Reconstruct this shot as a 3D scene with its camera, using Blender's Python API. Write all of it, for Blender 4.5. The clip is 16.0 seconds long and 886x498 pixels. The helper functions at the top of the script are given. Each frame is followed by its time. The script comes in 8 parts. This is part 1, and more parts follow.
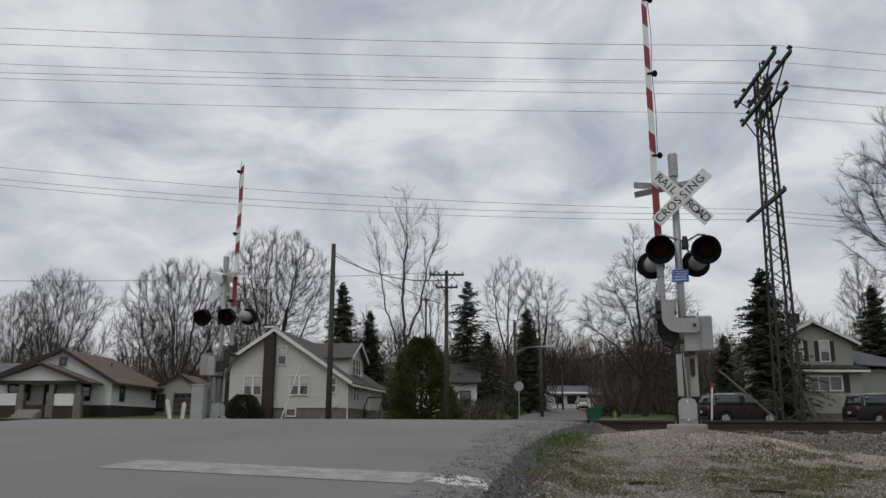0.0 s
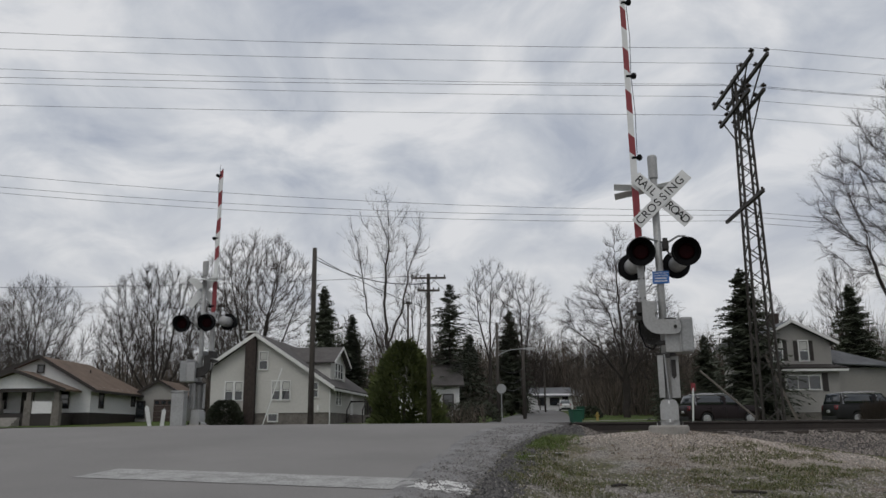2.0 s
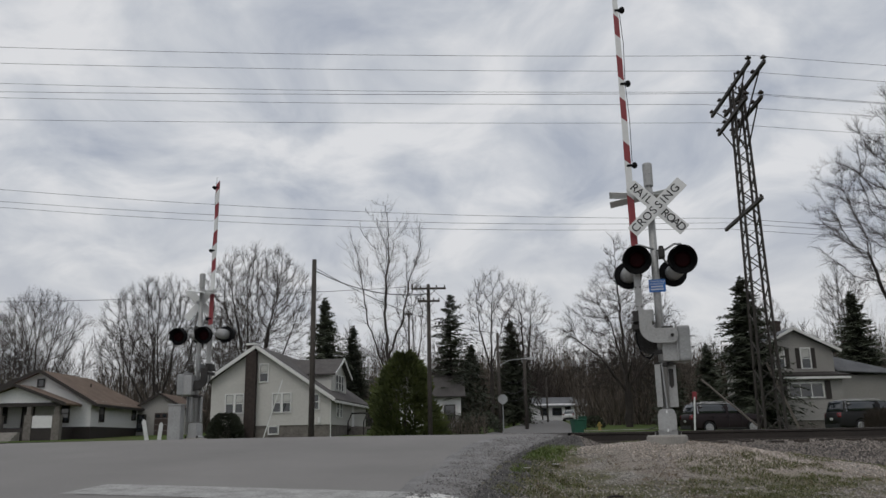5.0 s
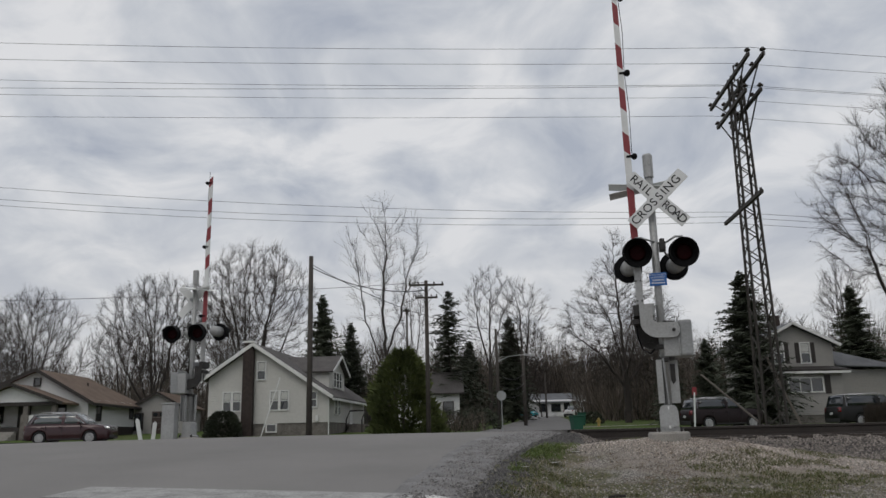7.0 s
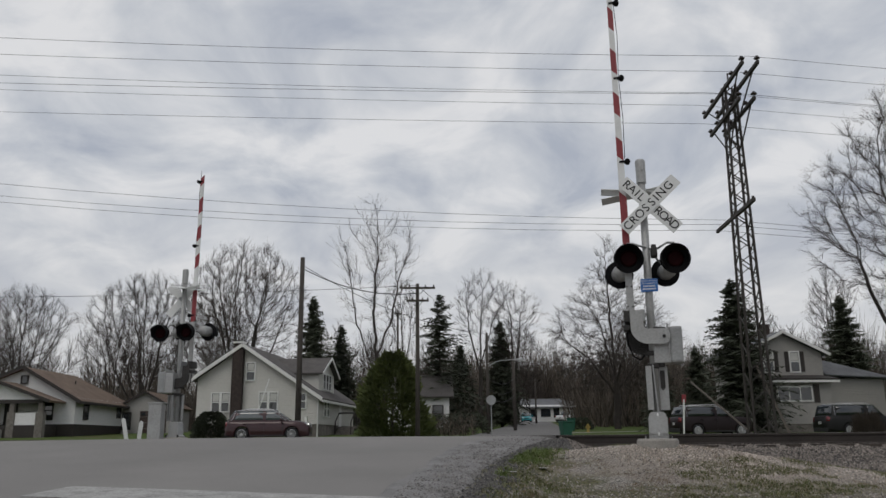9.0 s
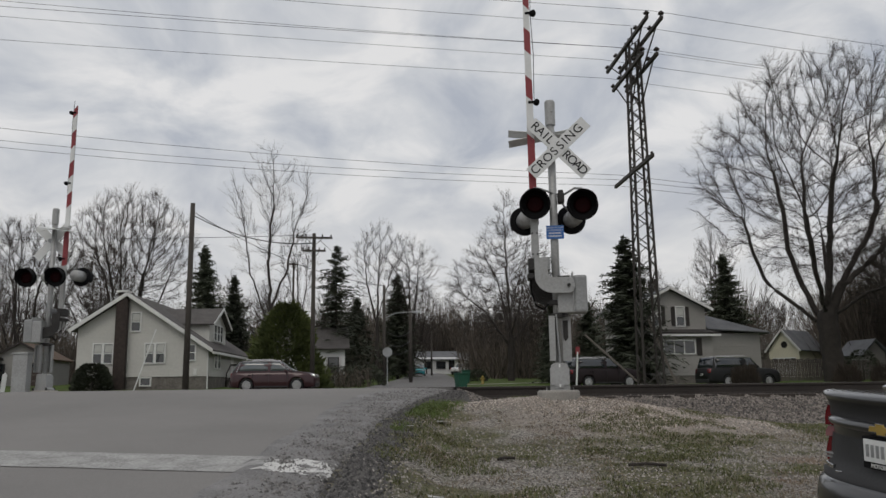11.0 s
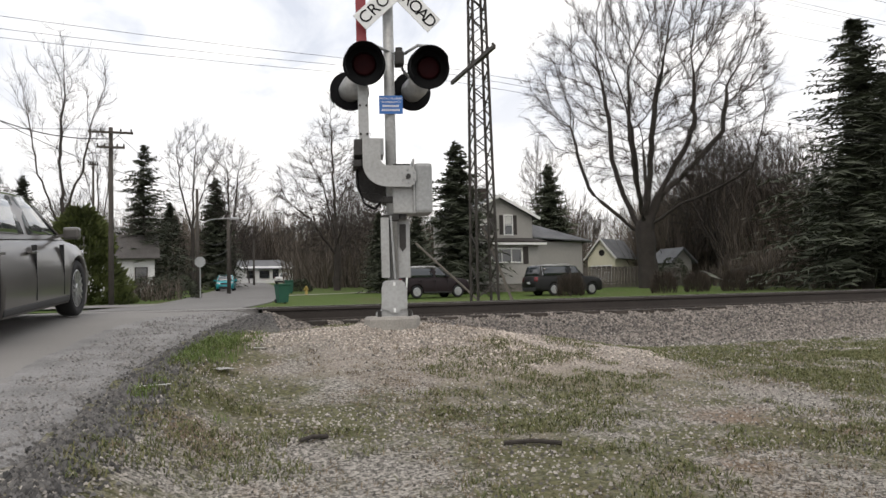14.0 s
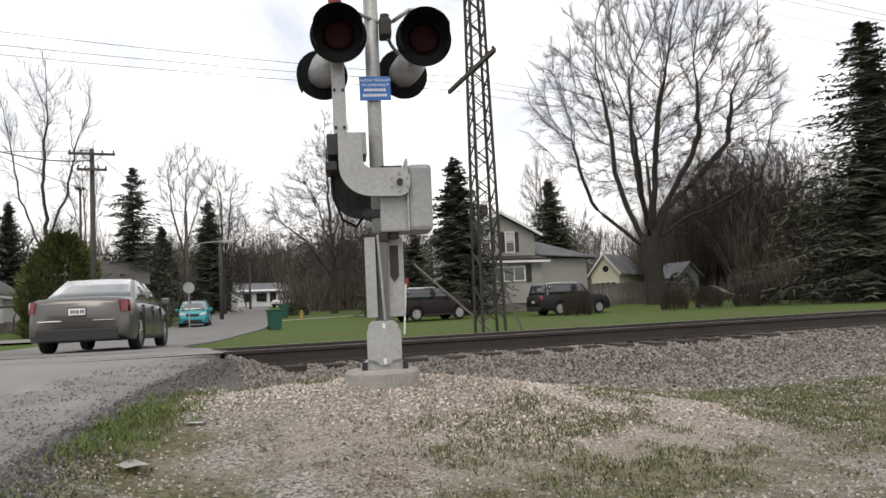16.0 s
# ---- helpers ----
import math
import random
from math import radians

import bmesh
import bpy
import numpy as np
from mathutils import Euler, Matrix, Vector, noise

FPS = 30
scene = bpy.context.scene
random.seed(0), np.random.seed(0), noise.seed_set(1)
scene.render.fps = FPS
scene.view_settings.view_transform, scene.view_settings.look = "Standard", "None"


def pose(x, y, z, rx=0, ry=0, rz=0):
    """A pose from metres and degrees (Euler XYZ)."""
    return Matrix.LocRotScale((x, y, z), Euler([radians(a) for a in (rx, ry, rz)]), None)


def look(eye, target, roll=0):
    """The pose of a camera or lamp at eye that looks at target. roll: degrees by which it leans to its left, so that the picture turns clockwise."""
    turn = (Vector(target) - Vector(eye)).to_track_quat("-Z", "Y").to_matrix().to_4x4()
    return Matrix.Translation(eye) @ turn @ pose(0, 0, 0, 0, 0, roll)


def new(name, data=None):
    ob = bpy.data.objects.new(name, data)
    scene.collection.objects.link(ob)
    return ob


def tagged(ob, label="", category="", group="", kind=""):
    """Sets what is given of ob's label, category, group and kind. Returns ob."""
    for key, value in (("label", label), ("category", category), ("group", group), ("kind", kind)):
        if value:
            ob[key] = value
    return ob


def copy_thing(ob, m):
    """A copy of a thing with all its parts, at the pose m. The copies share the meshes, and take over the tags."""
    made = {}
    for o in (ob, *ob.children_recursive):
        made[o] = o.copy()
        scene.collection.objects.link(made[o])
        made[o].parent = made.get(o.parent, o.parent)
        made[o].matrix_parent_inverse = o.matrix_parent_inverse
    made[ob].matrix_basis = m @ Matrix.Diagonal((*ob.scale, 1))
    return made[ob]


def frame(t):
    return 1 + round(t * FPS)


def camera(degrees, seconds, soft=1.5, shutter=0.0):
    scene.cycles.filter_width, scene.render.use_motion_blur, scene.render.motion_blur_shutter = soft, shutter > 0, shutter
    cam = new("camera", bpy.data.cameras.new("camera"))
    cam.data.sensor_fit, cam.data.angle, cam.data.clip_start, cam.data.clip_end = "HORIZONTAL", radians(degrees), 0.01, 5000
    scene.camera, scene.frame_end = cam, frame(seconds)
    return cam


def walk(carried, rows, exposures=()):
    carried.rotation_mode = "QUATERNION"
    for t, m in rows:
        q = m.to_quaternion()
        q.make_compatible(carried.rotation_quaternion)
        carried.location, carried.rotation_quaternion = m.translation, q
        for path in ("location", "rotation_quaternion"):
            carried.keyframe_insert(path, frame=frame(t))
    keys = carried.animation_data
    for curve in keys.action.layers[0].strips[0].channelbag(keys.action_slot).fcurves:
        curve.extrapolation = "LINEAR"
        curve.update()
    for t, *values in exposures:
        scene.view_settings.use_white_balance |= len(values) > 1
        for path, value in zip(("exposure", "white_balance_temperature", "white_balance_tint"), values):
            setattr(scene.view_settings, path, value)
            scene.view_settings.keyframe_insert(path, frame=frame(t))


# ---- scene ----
cam = camera(57.8, 16.0)
METRES, EYE, TILT, LEAN, TURN = 6.82, 1.4, 0.0, 0.0, -0.3
ROWS = [
    (0.0, 0.0, 0.0, 0.0, -0.04, 12.3, -0.16),
    (0.5, 0.0011, 0.0006, -0.0001, -0.19, 12.23, 0.14),
    (1.0, 0.0011, 0.0014, 0.0001, -0.27, 12.45, 0.26),
    (1.5, 0.0021, 0.0027, 0.0006, -0.61, 12.45, 0.25),
    (2.0, 0.0019, 0.0058, 0.002, -1.22, 12.51, 0.53),
    (2.5, 0.0034, 0.0077, 0.0026, -1.32, 12.76, 0.77),
    (3.0, 0.0073, 0.0088, 0.0031, -1.33, 12.96, 1.0),
    (3.5, 0.0149, 0.0078, 0.0026, -1.09, 13.22, 1.14),
    (4.0, 0.0221, 0.0073, 0.0022, -0.9, 13.26, 1.09),
    (6.5, 0.0098, 0.0493, 0.0058, -1.22, 13.25, 0.86),
    (7.0, 0.0237, 0.0597, 0.0065, -1.07, 13.03, 1.34),
    (7.5, 0.0267, 0.0667, 0.0085, -0.83, 13.18, 1.38),
    (8.0, 0.0279, 0.0665, 0.0079, -0.63, 13.21, 1.29),
    (10.5, 0.0264, 0.1268, 0.0053, -6.43, 13.37, -0.27),
    (11.0, 0.0379, 0.19, 0.007, -9.12, 9.89, 0.73),
    (11.5, 0.056, 0.2546, 0.0106, -13.59, 5.24, 1.52),
    (12.0, 0.0643, 0.3278, 0.0166, -18.29, 3.41, 1.94),
    (12.5, 0.0904, 0.4008, 0.023, -19.34, 2.89, 2.01),
    (13.0, 0.1031, 0.4761, 0.0279, -21.01, 2.98, 1.84),
    (13.5, 0.1317, 0.5503, 0.0301, -22.39, 3.78, 1.4),
    (14.0, 0.1593, 0.6217, 0.0356, -21.36, 3.14, 1.46),
    (14.5, 0.1878, 0.6939, 0.0429, -24.02, 2.14, 3.93),
    (15.0, 0.2214, 0.7688, 0.0526, -20.04, 3.29, 3.14),
    (15.5, 0.2369, 0.8389, 0.0591, -21.23, 2.24, 2.45),
    (16.0, 0.2671, 0.9132, 0.0648, -21.35, 4.46, 2.67),
]
walk(cam, [(t, pose(0, 0, EYE, TILT, LEAN, TURN) @ pose(METRES * x, METRES * y, METRES * z, 90 + pitch, roll, yaw)) for t, x, y, z, yaw, pitch, roll in ROWS],
     exposures=((0.0, 0.0, 6600, 10), (10.5, 0.0, 6700, 10), (11.0, 0.05, 6800, 10), (12.0, 0.45, 6900, 11), (13.0, 0.76, 6950, 11), (14.0, 0.93, 7000, 11), (16.0, 1.03, 7000, 11)))

# ---- world, sun ----
world = bpy.data.worlds.new("overcast_sky")
scene.world = world
world.use_nodes = True
wn, wl = world.node_tree.nodes, world.node_tree.links
wn.clear()
w_out = wn.new("ShaderNodeOutputWorld")
w_bg = wn.new("ShaderNodeBackground")
w_sky = wn.new("ShaderNodeTexSky")
w_sky.sky_type = "NISHITA"
w_sky.sun_disc = False
w_sky.sun_elevation, w_sky.sun_rotation = radians(48), radians(200)
w_co = wn.new("ShaderNodeTexCoord")
w_sep = wn.new("ShaderNodeSeparateXYZ")
wl.new(w_co.outputs["Generated"], w_sep.inputs[0])
# the cloud layer lies on a plane overhead: direction divided by its height
w_h = wn.new("ShaderNodeMath"); w_h.operation = "MAXIMUM"; w_h.inputs[1].default_value = 0.0
wl.new(w_sep.outputs["Z"], w_h.inputs[0])
w_h2 = wn.new("ShaderNodeMath"); w_h2.operation = "ADD"; w_h2.inputs[1].default_value = 0.22
wl.new(w_h.outputs[0], w_h2.inputs[0])
w_div = wn.new("ShaderNodeVectorMath"); w_div.operation = "DIVIDE"
w_comb = wn.new("ShaderNodeCombineXYZ")
for k in range(3):
    wl.new(w_h2.outputs[0], w_comb.inputs[k])
wl.new(w_co.outputs["Generated"], w_div.inputs[0])
wl.new(w_comb.outputs[0], w_div.inputs[1])
w_map = wn.new("ShaderNodeMapping")
w_map.inputs["Scale"].default_value = (1.9, 1.6, 0.0)
w_map.inputs["Location"].default_value = (3.1, 0.7, 0.0)
wl.new(w_div.outputs[0], w_map.inputs["Vector"])
w_n1 = wn.new("ShaderNodeTexNoise")
w_n1.inputs["Scale"].default_value, w_n1.inputs["Detail"].default_value, w_n1.inputs["Roughness"].default_value = 1.7, 7.0, 0.55
w_n1.inputs["Distortion"].default_value = 0.55
wl.new(w_map.outputs[0], w_n1.inputs["Vector"])
w_ramp = wn.new("ShaderNodeValToRGB")
w_ramp.color_ramp.elements[0].position, w_ramp.color_ramp.elements[0].color = 0.33, (0.40, 0.44, 0.52, 1)
w_ramp.color_ramp.elements[1].position, w_ramp.color_ramp.elements[1].color = 0.63, (0.73, 0.745, 0.775, 1)
w_e = w_ramp.color_ramp.elements.new(0.49); w_e.color = (0.56, 0.592, 0.645, 1)
wl.new(w_n1.outputs["Fac"], w_ramp.inputs["Fac"])
# towards the horizon the deck closes to an even white
w_hor = wn.new("ShaderNodeMapRange")
w_hor.inputs["From Min"].default_value, w_hor.inputs["From Max"].default_value = 0.05, 0.30
w_hor.inputs["To Min"].default_value, w_hor.inputs["To Max"].default_value = 1.0, 0.0
wl.new(w_sep.outputs["Z"], w_hor.inputs["Value"])
w_m1 = wn.new("ShaderNodeMixRGB"); w_m1.inputs["Color2"].default_value = (0.66, 0.667, 0.685, 1)
w_hm = wn.new("ShaderNodeMath"); w_hm.operation = "MULTIPLY"; w_hm.inputs[1].default_value = 0.85
wl.new(w_hor.outputs[0], w_hm.inputs[0]); wl.new(w_hm.outputs[0], w_m1.inputs["Fac"])
wl.new(w_ramp.outputs["Color"], w_m1.inputs["Color1"])
# clear sky above shows through the deck by a little
w_sc = wn.new("ShaderNodeVectorMath"); w_sc.operation = "SCALE"; w_sc.inputs["Scale"].default_value = 0.08
wl.new(w_sky.outputs[0], w_sc.inputs[0])
w_m2 = wn.new("ShaderNodeMixRGB"); w_m2.inputs["Fac"].default_value = 0.06
wl.new(w_m1.outputs[0], w_m2.inputs["Color1"]); wl.new(w_sc.outputs[0], w_m2.inputs["Color2"])
wl.new(w_m2.outputs[0], w_bg.inputs["Color"])
w_bg.inputs["Strength"].default_value = 1.0
wl.new(w_bg.outputs[0], w_out.inputs["Surface"])
sun = new("sun", bpy.data.lights.new("sun", "SUN"))
sun.data.energy, sun.data.angle, sun.data.color = 0.5, radians(25), (1.0, 0.96, 0.9)
sun.matrix_world = look((0, 0, 60), (22, 40, 0))

# ---- materials ----
def mat(name, c, rough=0.75, metal=0.0, var=0.18, scale=1.5, fine=30.0, bump=0.15, c2=None, spec=0.5, coat=0.0, rand=0.0):
    """A painted, worn or mineral surface: two scales of variation, fine relief."""
    m = bpy.data.materials.new(name)
    m.use_nodes = True
    n, l = m.node_tree.nodes, m.node_tree.links
    b = n["Principled BSDF"]
    b.inputs["Roughness"].default_value, b.inputs["Metallic"].default_value = rough, metal
    b.inputs["Specular IOR Level"].default_value = spec
    b.inputs["Coat Weight"].default_value = coat
    b.inputs["Coat Roughness"].default_value = 0.06
    co = n.new("ShaderNodeTexCoord")
    big, small = n.new("ShaderNodeTexNoise"), n.new("ShaderNodeTexNoise")
    big.inputs["Scale"].default_value, big.inputs["Detail"].default_value = scale, 4
    small.inputs["Scale"].default_value, small.inputs["Detail"].default_value = fine, 3
    l.new(co.outputs["Object"], big.inputs["Vector"])
    l.new(co.outputs["Object"], small.inputs["Vector"])
    add = n.new("ShaderNodeMath"); add.operation = "ADD"
    l.new(big.outputs["Fac"], add.inputs[0]); l.new(small.outputs["Fac"], add.inputs[1])
    rng = n.new("ShaderNodeMapRange")
    rng.inputs["From Min"].default_value, rng.inputs["From Max"].default_value = 0.7, 1.3
    l.new(add.outputs[0], rng.inputs["Value"])
    mix = n.new("ShaderNodeMixRGB")
    d = c2 or tuple(v * (1 - 2 * var) for v in c)
    mix.inputs["Color1"].default_value, mix.inputs["Color2"].default_value = (*c, 1), (*d, 1)
    l.new(rng.outputs[0], mix.inputs["Fac"])
    last = mix.outputs[0]
    if rand:
        info, hsv, sub = n.new("ShaderNodeObjectInfo"), n.new("ShaderNodeHueSaturation"), n.new("ShaderNodeMapRange")
        sub.inputs["To Min"].default_value, sub.inputs["To Max"].default_value = 1 - rand, 1 + rand
        l.new(info.outputs["Random"], sub.inputs["Value"]); l.new(sub.outputs[0], hsv.inputs["Value"])
        l.new(last, hsv.inputs["Color"]); last = hsv.outputs[0]
    l.new(last, b.inputs["Base Color"])
    if bump:
        bm_ = n.new("ShaderNodeBump")
        bm_.inputs["Strength"].default_value, bm_.inputs["Distance"].default_value = bump, 0.02
        l.new(small.outputs["Fac"], bm_.inputs["Height"]); l.new(bm_.outputs[0], b.inputs["Normal"])
    return m


def island_mat(name, c, c2, rough=0.9):
    """Loose pieces, each with its own shade."""
    m = mat(name, c, rough, c2=c2, fine=60, bump=0.3)
    n, l = m.node_tree.nodes, m.node_tree.links
    geo, ramp = n.new("ShaderNodeNewGeometry"), n.new("ShaderNodeMixRGB")
    ramp.inputs["Color1"].default_value, ramp.inputs["Color2"].default_value = (*c, 1), (*c2, 1)
    l.new(geo.outputs["Random Per Island"], ramp.inputs["Fac"])
    l.new(ramp.outputs[0], n["Principled BSDF"].inputs["Base Color"])
    return m


def glass_mat(name, tint=(0.02, 0.025, 0.03), rough=0.04, gloss=0.0):
    m = mat(name, tint, rough, var=0.1, scale=0.6, fine=4, bump=0.0, spec=0.9, coat=gloss)
    return m


def siding_mat(name, c, lap=0.115, rough=0.6):
    """Lapped boards: fine relief that repeats with height."""
    m = mat(name, c, rough, var=0.06, scale=0.4, fine=6, bump=0.0)
    n, l = m.node_tree.nodes, m.node_tree.links
    geo, sep = n.new("ShaderNodeNewGeometry"), n.new("ShaderNodeSeparateXYZ")
    l.new(geo.outputs["Position"], sep.inputs[0])
    mul, fr = n.new("ShaderNodeMath"), n.new("ShaderNodeMath")
    mul.operation, fr.operation = "MULTIPLY", "FRACT"
    mul.inputs[1].default_value = 1 / lap
    l.new(sep.outputs["Z"], mul.inputs[0]); l.new(mul.outputs[0], fr.inputs[0])
    b_ = n.new("ShaderNodeBump")
    b_.invert = True
    b_.inputs["Strength"].default_value, b_.inputs["Distance"].default_value = 1.0, 0.03
    l.new(fr.outputs[0], b_.inputs["Height"]); l.new(b_.outputs[0], n["Principled BSDF"].inputs["Normal"])
    return m


M = {}
M["galv"] = mat("galvanised_paint", (0.33, 0.338, 0.338), 0.5, 0.25, 0.14, 3, 40, 0.05)
M["silver"] = mat("aluminium_paint", (0.40, 0.405, 0.405), 0.5, 0.3, 0.16, 2.5, 30, 0.05, c2=(0.29, 0.29, 0.28))
M["black"] = mat("black_paint", (0.010, 0.010, 0.011), 0.85, 0, 0.2, 4, 40, 0.05, spec=0.15)
M["dark"] = mat("dark_iron", (0.045, 0.042, 0.04), 0.6, 0.4, 0.25, 4, 40, 0.1)
M["white"] = mat("white_sheeting", (0.72, 0.73, 0.72), 0.5, 0, 0.06, 2, 30, 0.02)
M["red"] = mat("red_sheeting", (0.26, 0.028, 0.036), 0.45, 0, 0.12, 2, 30, 0.02)
M["lens"] = mat("red_lens", (0.020, 0.002, 0.003), 0.6, 0, 0.2, 10, 80, 0.1, spec=0.08)
M["blue"] = mat("blue_sign", (0.02, 0.13, 0.42), 0.45, 0, 0.06, 3, 30, 0.02)
M["concrete"] = mat("concrete", (0.36, 0.34, 0.31), 0.9, 0, 0.2, 3, 60, 0.3)
M["lattice"] = mat("weathered_steel", (0.060, 0.052, 0.047), 0.7, 0.4, 0.25, 2, 30, 0.1)
M["rail"] = mat("rusty_rail", (0.050, 0.041, 0.036), 0.75, 0.3, 0.2, 2, 50, 0.2)
M["railtop"] = mat("worn_rail_head", (0.30, 0.29, 0.28), 0.35, 0.9, 0.15, 2, 60, 0.05)
M["tie"] = mat("tarred_timber", (0.06, 0.048, 0.04), 0.9, 0, 0.25, 3, 40, 0.4, rand=0.3)
M["pole"] = mat("weathered_pole", (0.075, 0.065, 0.057), 0.9, 0, 0.2, 2, 40, 0.3)
M["bark"] = mat("grey_bark", (0.050, 0.042, 0.037), 0.95, 0, 0.25, 2, 25, 0.6, rand=0.18)
M["twig"] = mat("bare_twigs", (0.058, 0.047, 0.041), 0.95, 0, 0.2, 1, 20, 0.1, rand=0.2)
M["woods"] = mat("far_bare_woods", (0.062, 0.050, 0.043), 0.95, 0, 0.25, 0.15, 10, 0.1)
M["needle"] = mat("spruce_needles", (0.078, 0.090, 0.058), 0.85, 0, 0.3, 1.2, 12, 0.2, rand=0.25)
M["cedar"] = mat("arborvitae_foliage", (0.095, 0.115, 0.028), 0.85, 0, 0.3, 1.0, 12, 0.2, c2=(0.045, 0.058, 0.018))
M["shrub"] = mat("brown_shrub", (0.060, 0.045, 0.034), 0.95, 0, 0.3, 1.5, 14, 0.2)
M["cream"] = siding_mat("cream_siding", (0.52, 0.512, 0.475))
M["whitesiding"] = siding_mat("white_siding", (0.68, 0.68, 0.67))
M["greysiding"] = siding_mat("grey_siding", (0.30, 0.29, 0.27))
M["yellowsiding"] = siding_mat("pale_yellow_siding", (0.62, 0.59, 0.45))
M["trim"] = mat("white_trim", (0.72, 0.72, 0.70), 0.55, 0, 0.08, 1, 20, 0.02)
M["darktrim"] = mat("dark_brown_trim", (0.035, 0.028, 0.025), 0.7, 0, 0.2, 1, 20, 0.05)
M["shingle"] = mat("grey_brown_shingles", (0.115, 0.105, 0.10), 0.95, 0, 0.2, 1.2, 9, 0.4)
M["brownroof"] = mat("brown_shingles", (0.19, 0.135, 0.10), 0.95, 0, 0.2, 1.0, 9, 0.4)
M["greyroof"] = mat("grey_shingles", (0.17, 0.175, 0.185), 0.95, 0, 0.2, 1.0, 9, 0.4)
M["block"] = mat("block_foundation", (0.22, 0.20, 0.18), 0.95, 0, 0.25, 2.5, 12, 0.4)
M["brick"] = mat("dark_brick", (0.055, 0.04, 0.035), 0.9, 0, 0.25, 4, 14, 0.4)
M["pane"] = glass_mat("window_pane")
M["blind"] = mat("window_blind", (0.55, 0.55, 0.52), 0.7)
M["garagedoor"] = mat("brown_garage_door", (0.075, 0.052, 0.045), 0.6)
M["fence"] = mat("weathered_fence", (0.15, 0.13, 0.115), 0.9, 0, 0.2, 2, 30, 0.3, rand=0.15)
M["bin"] = mat("green_plastic", (0.012, 0.085, 0.055), 0.5, 0, 0.1, 3, 30, 0.05)
M["wire"] = mat("wire", (0.03, 0.03, 0.032), 0.6, 0.2, 0.1)
M["insulator"] = mat("brown_porcelain", (0.03, 0.022, 0.02), 0.25, 0, 0.1)
M["paintline"] = mat("worn_white_paint", (0.42, 0.415, 0.40), 0.85, 0, 0.12, 5.0, 40, 0.2, c2=(0.20, 0.195, 0.185))
M["grit"] = island_mat("asphalt_grit", (0.28, 0.266, 0.255), (0.07, 0.066, 0.064))
M["rubble"] = island_mat("asphalt_rubble", (0.15, 0.142, 0.136), (0.026, 0.025, 0.025))
M["stone"] = island_mat("gravel_stones", (0.45, 0.412, 0.372), (0.05, 0.045, 0.04))
M["palestone"] = island_mat("pale_gravel", (0.62, 0.545, 0.475), (0.18, 0.152, 0.13))
M["ballast"] = island_mat("ballast_stones", (0.30, 0.262, 0.232), (0.028, 0.025, 0.023))
M["grass"] = island_mat("spring_grass", (0.060, 0.082, 0.022), (0.19, 0.175, 0.085))
M["greengrass"] = island_mat("fresh_grass", (0.080, 0.135, 0.026), (0.14, 0.165, 0.055))
M["straw"] = island_mat("dry_straw", (0.25, 0.19, 0.12), (0.09, 0.068, 0.046))
M["litter"] = mat("white_litter", (0.75, 0.75, 0.73), 0.6)
M["tyre"] = mat("tyre_rubber", (0.016, 0.016, 0.017), 0.85, 0, 0.2, 6, 60, 0.1)
M["alloy"] = mat("alloy_wheel", (0.55, 0.55, 0.56), 0.3, 0.85, 0.08, 4, 30, 0.0)
M["chrome"] = mat("chrome", (0.65, 0.65, 0.66), 0.15, 1.0, 0.05, 4, 30, 0.0)
M["hydrant"] = mat("faded_yellow_paint", (0.30, 0.22, 0.05), 0.6)
M["tail"] = mat("red_lamp", (0.17, 0.006, 0.010), 0.15, 0, 0.1, 4, 30, 0.0, coat=0.5)
M["tailpale"] = mat("pale_lamp", (0.38, 0.16, 0.17), 0.15, 0, 0.1, 4, 30, 0.0, coat=0.5)
M["clear"] = mat("clear_lamp", (0.55, 0.55, 0.56), 0.12, 0.3, 0.1, 4, 30, 0.0, coat=0.5)
M["plastic"] = mat("black_plastic", (0.02, 0.02, 0.021), 0.6, 0, 0.15, 5, 50, 0.05)
M["lit"] = mat("lit_headlamp", (0.8, 0.8, 0.8), 0.2)
M["lit"].node_tree.nodes["Principled BSDF"].inputs["Emission Color"].default_value = (1.0, 0.97, 0.92, 1)
M["lit"].node_tree.nodes["Principled BSDF"].inputs["Emission Strength"].default_value = 1.2
M["gold"] = mat("gold_badge", (0.55, 0.38, 0.10), 0.3, 0.6, 0.05, 4, 30, 0.0)
M["thicket"] = island_mat("bare_thicket", (0.15, 0.122, 0.098), (0.048, 0.040, 0.033))
M["carglass"] = glass_mat("car_glass", (0.055, 0.068, 0.07), 0.03, 1.0)


def paint(name, c, metal=0.4, coat=0.5):
    return mat(name, c, 0.35, metal, 0.05, 1.2, 200, 0.0, coat=coat, spec=0.4)


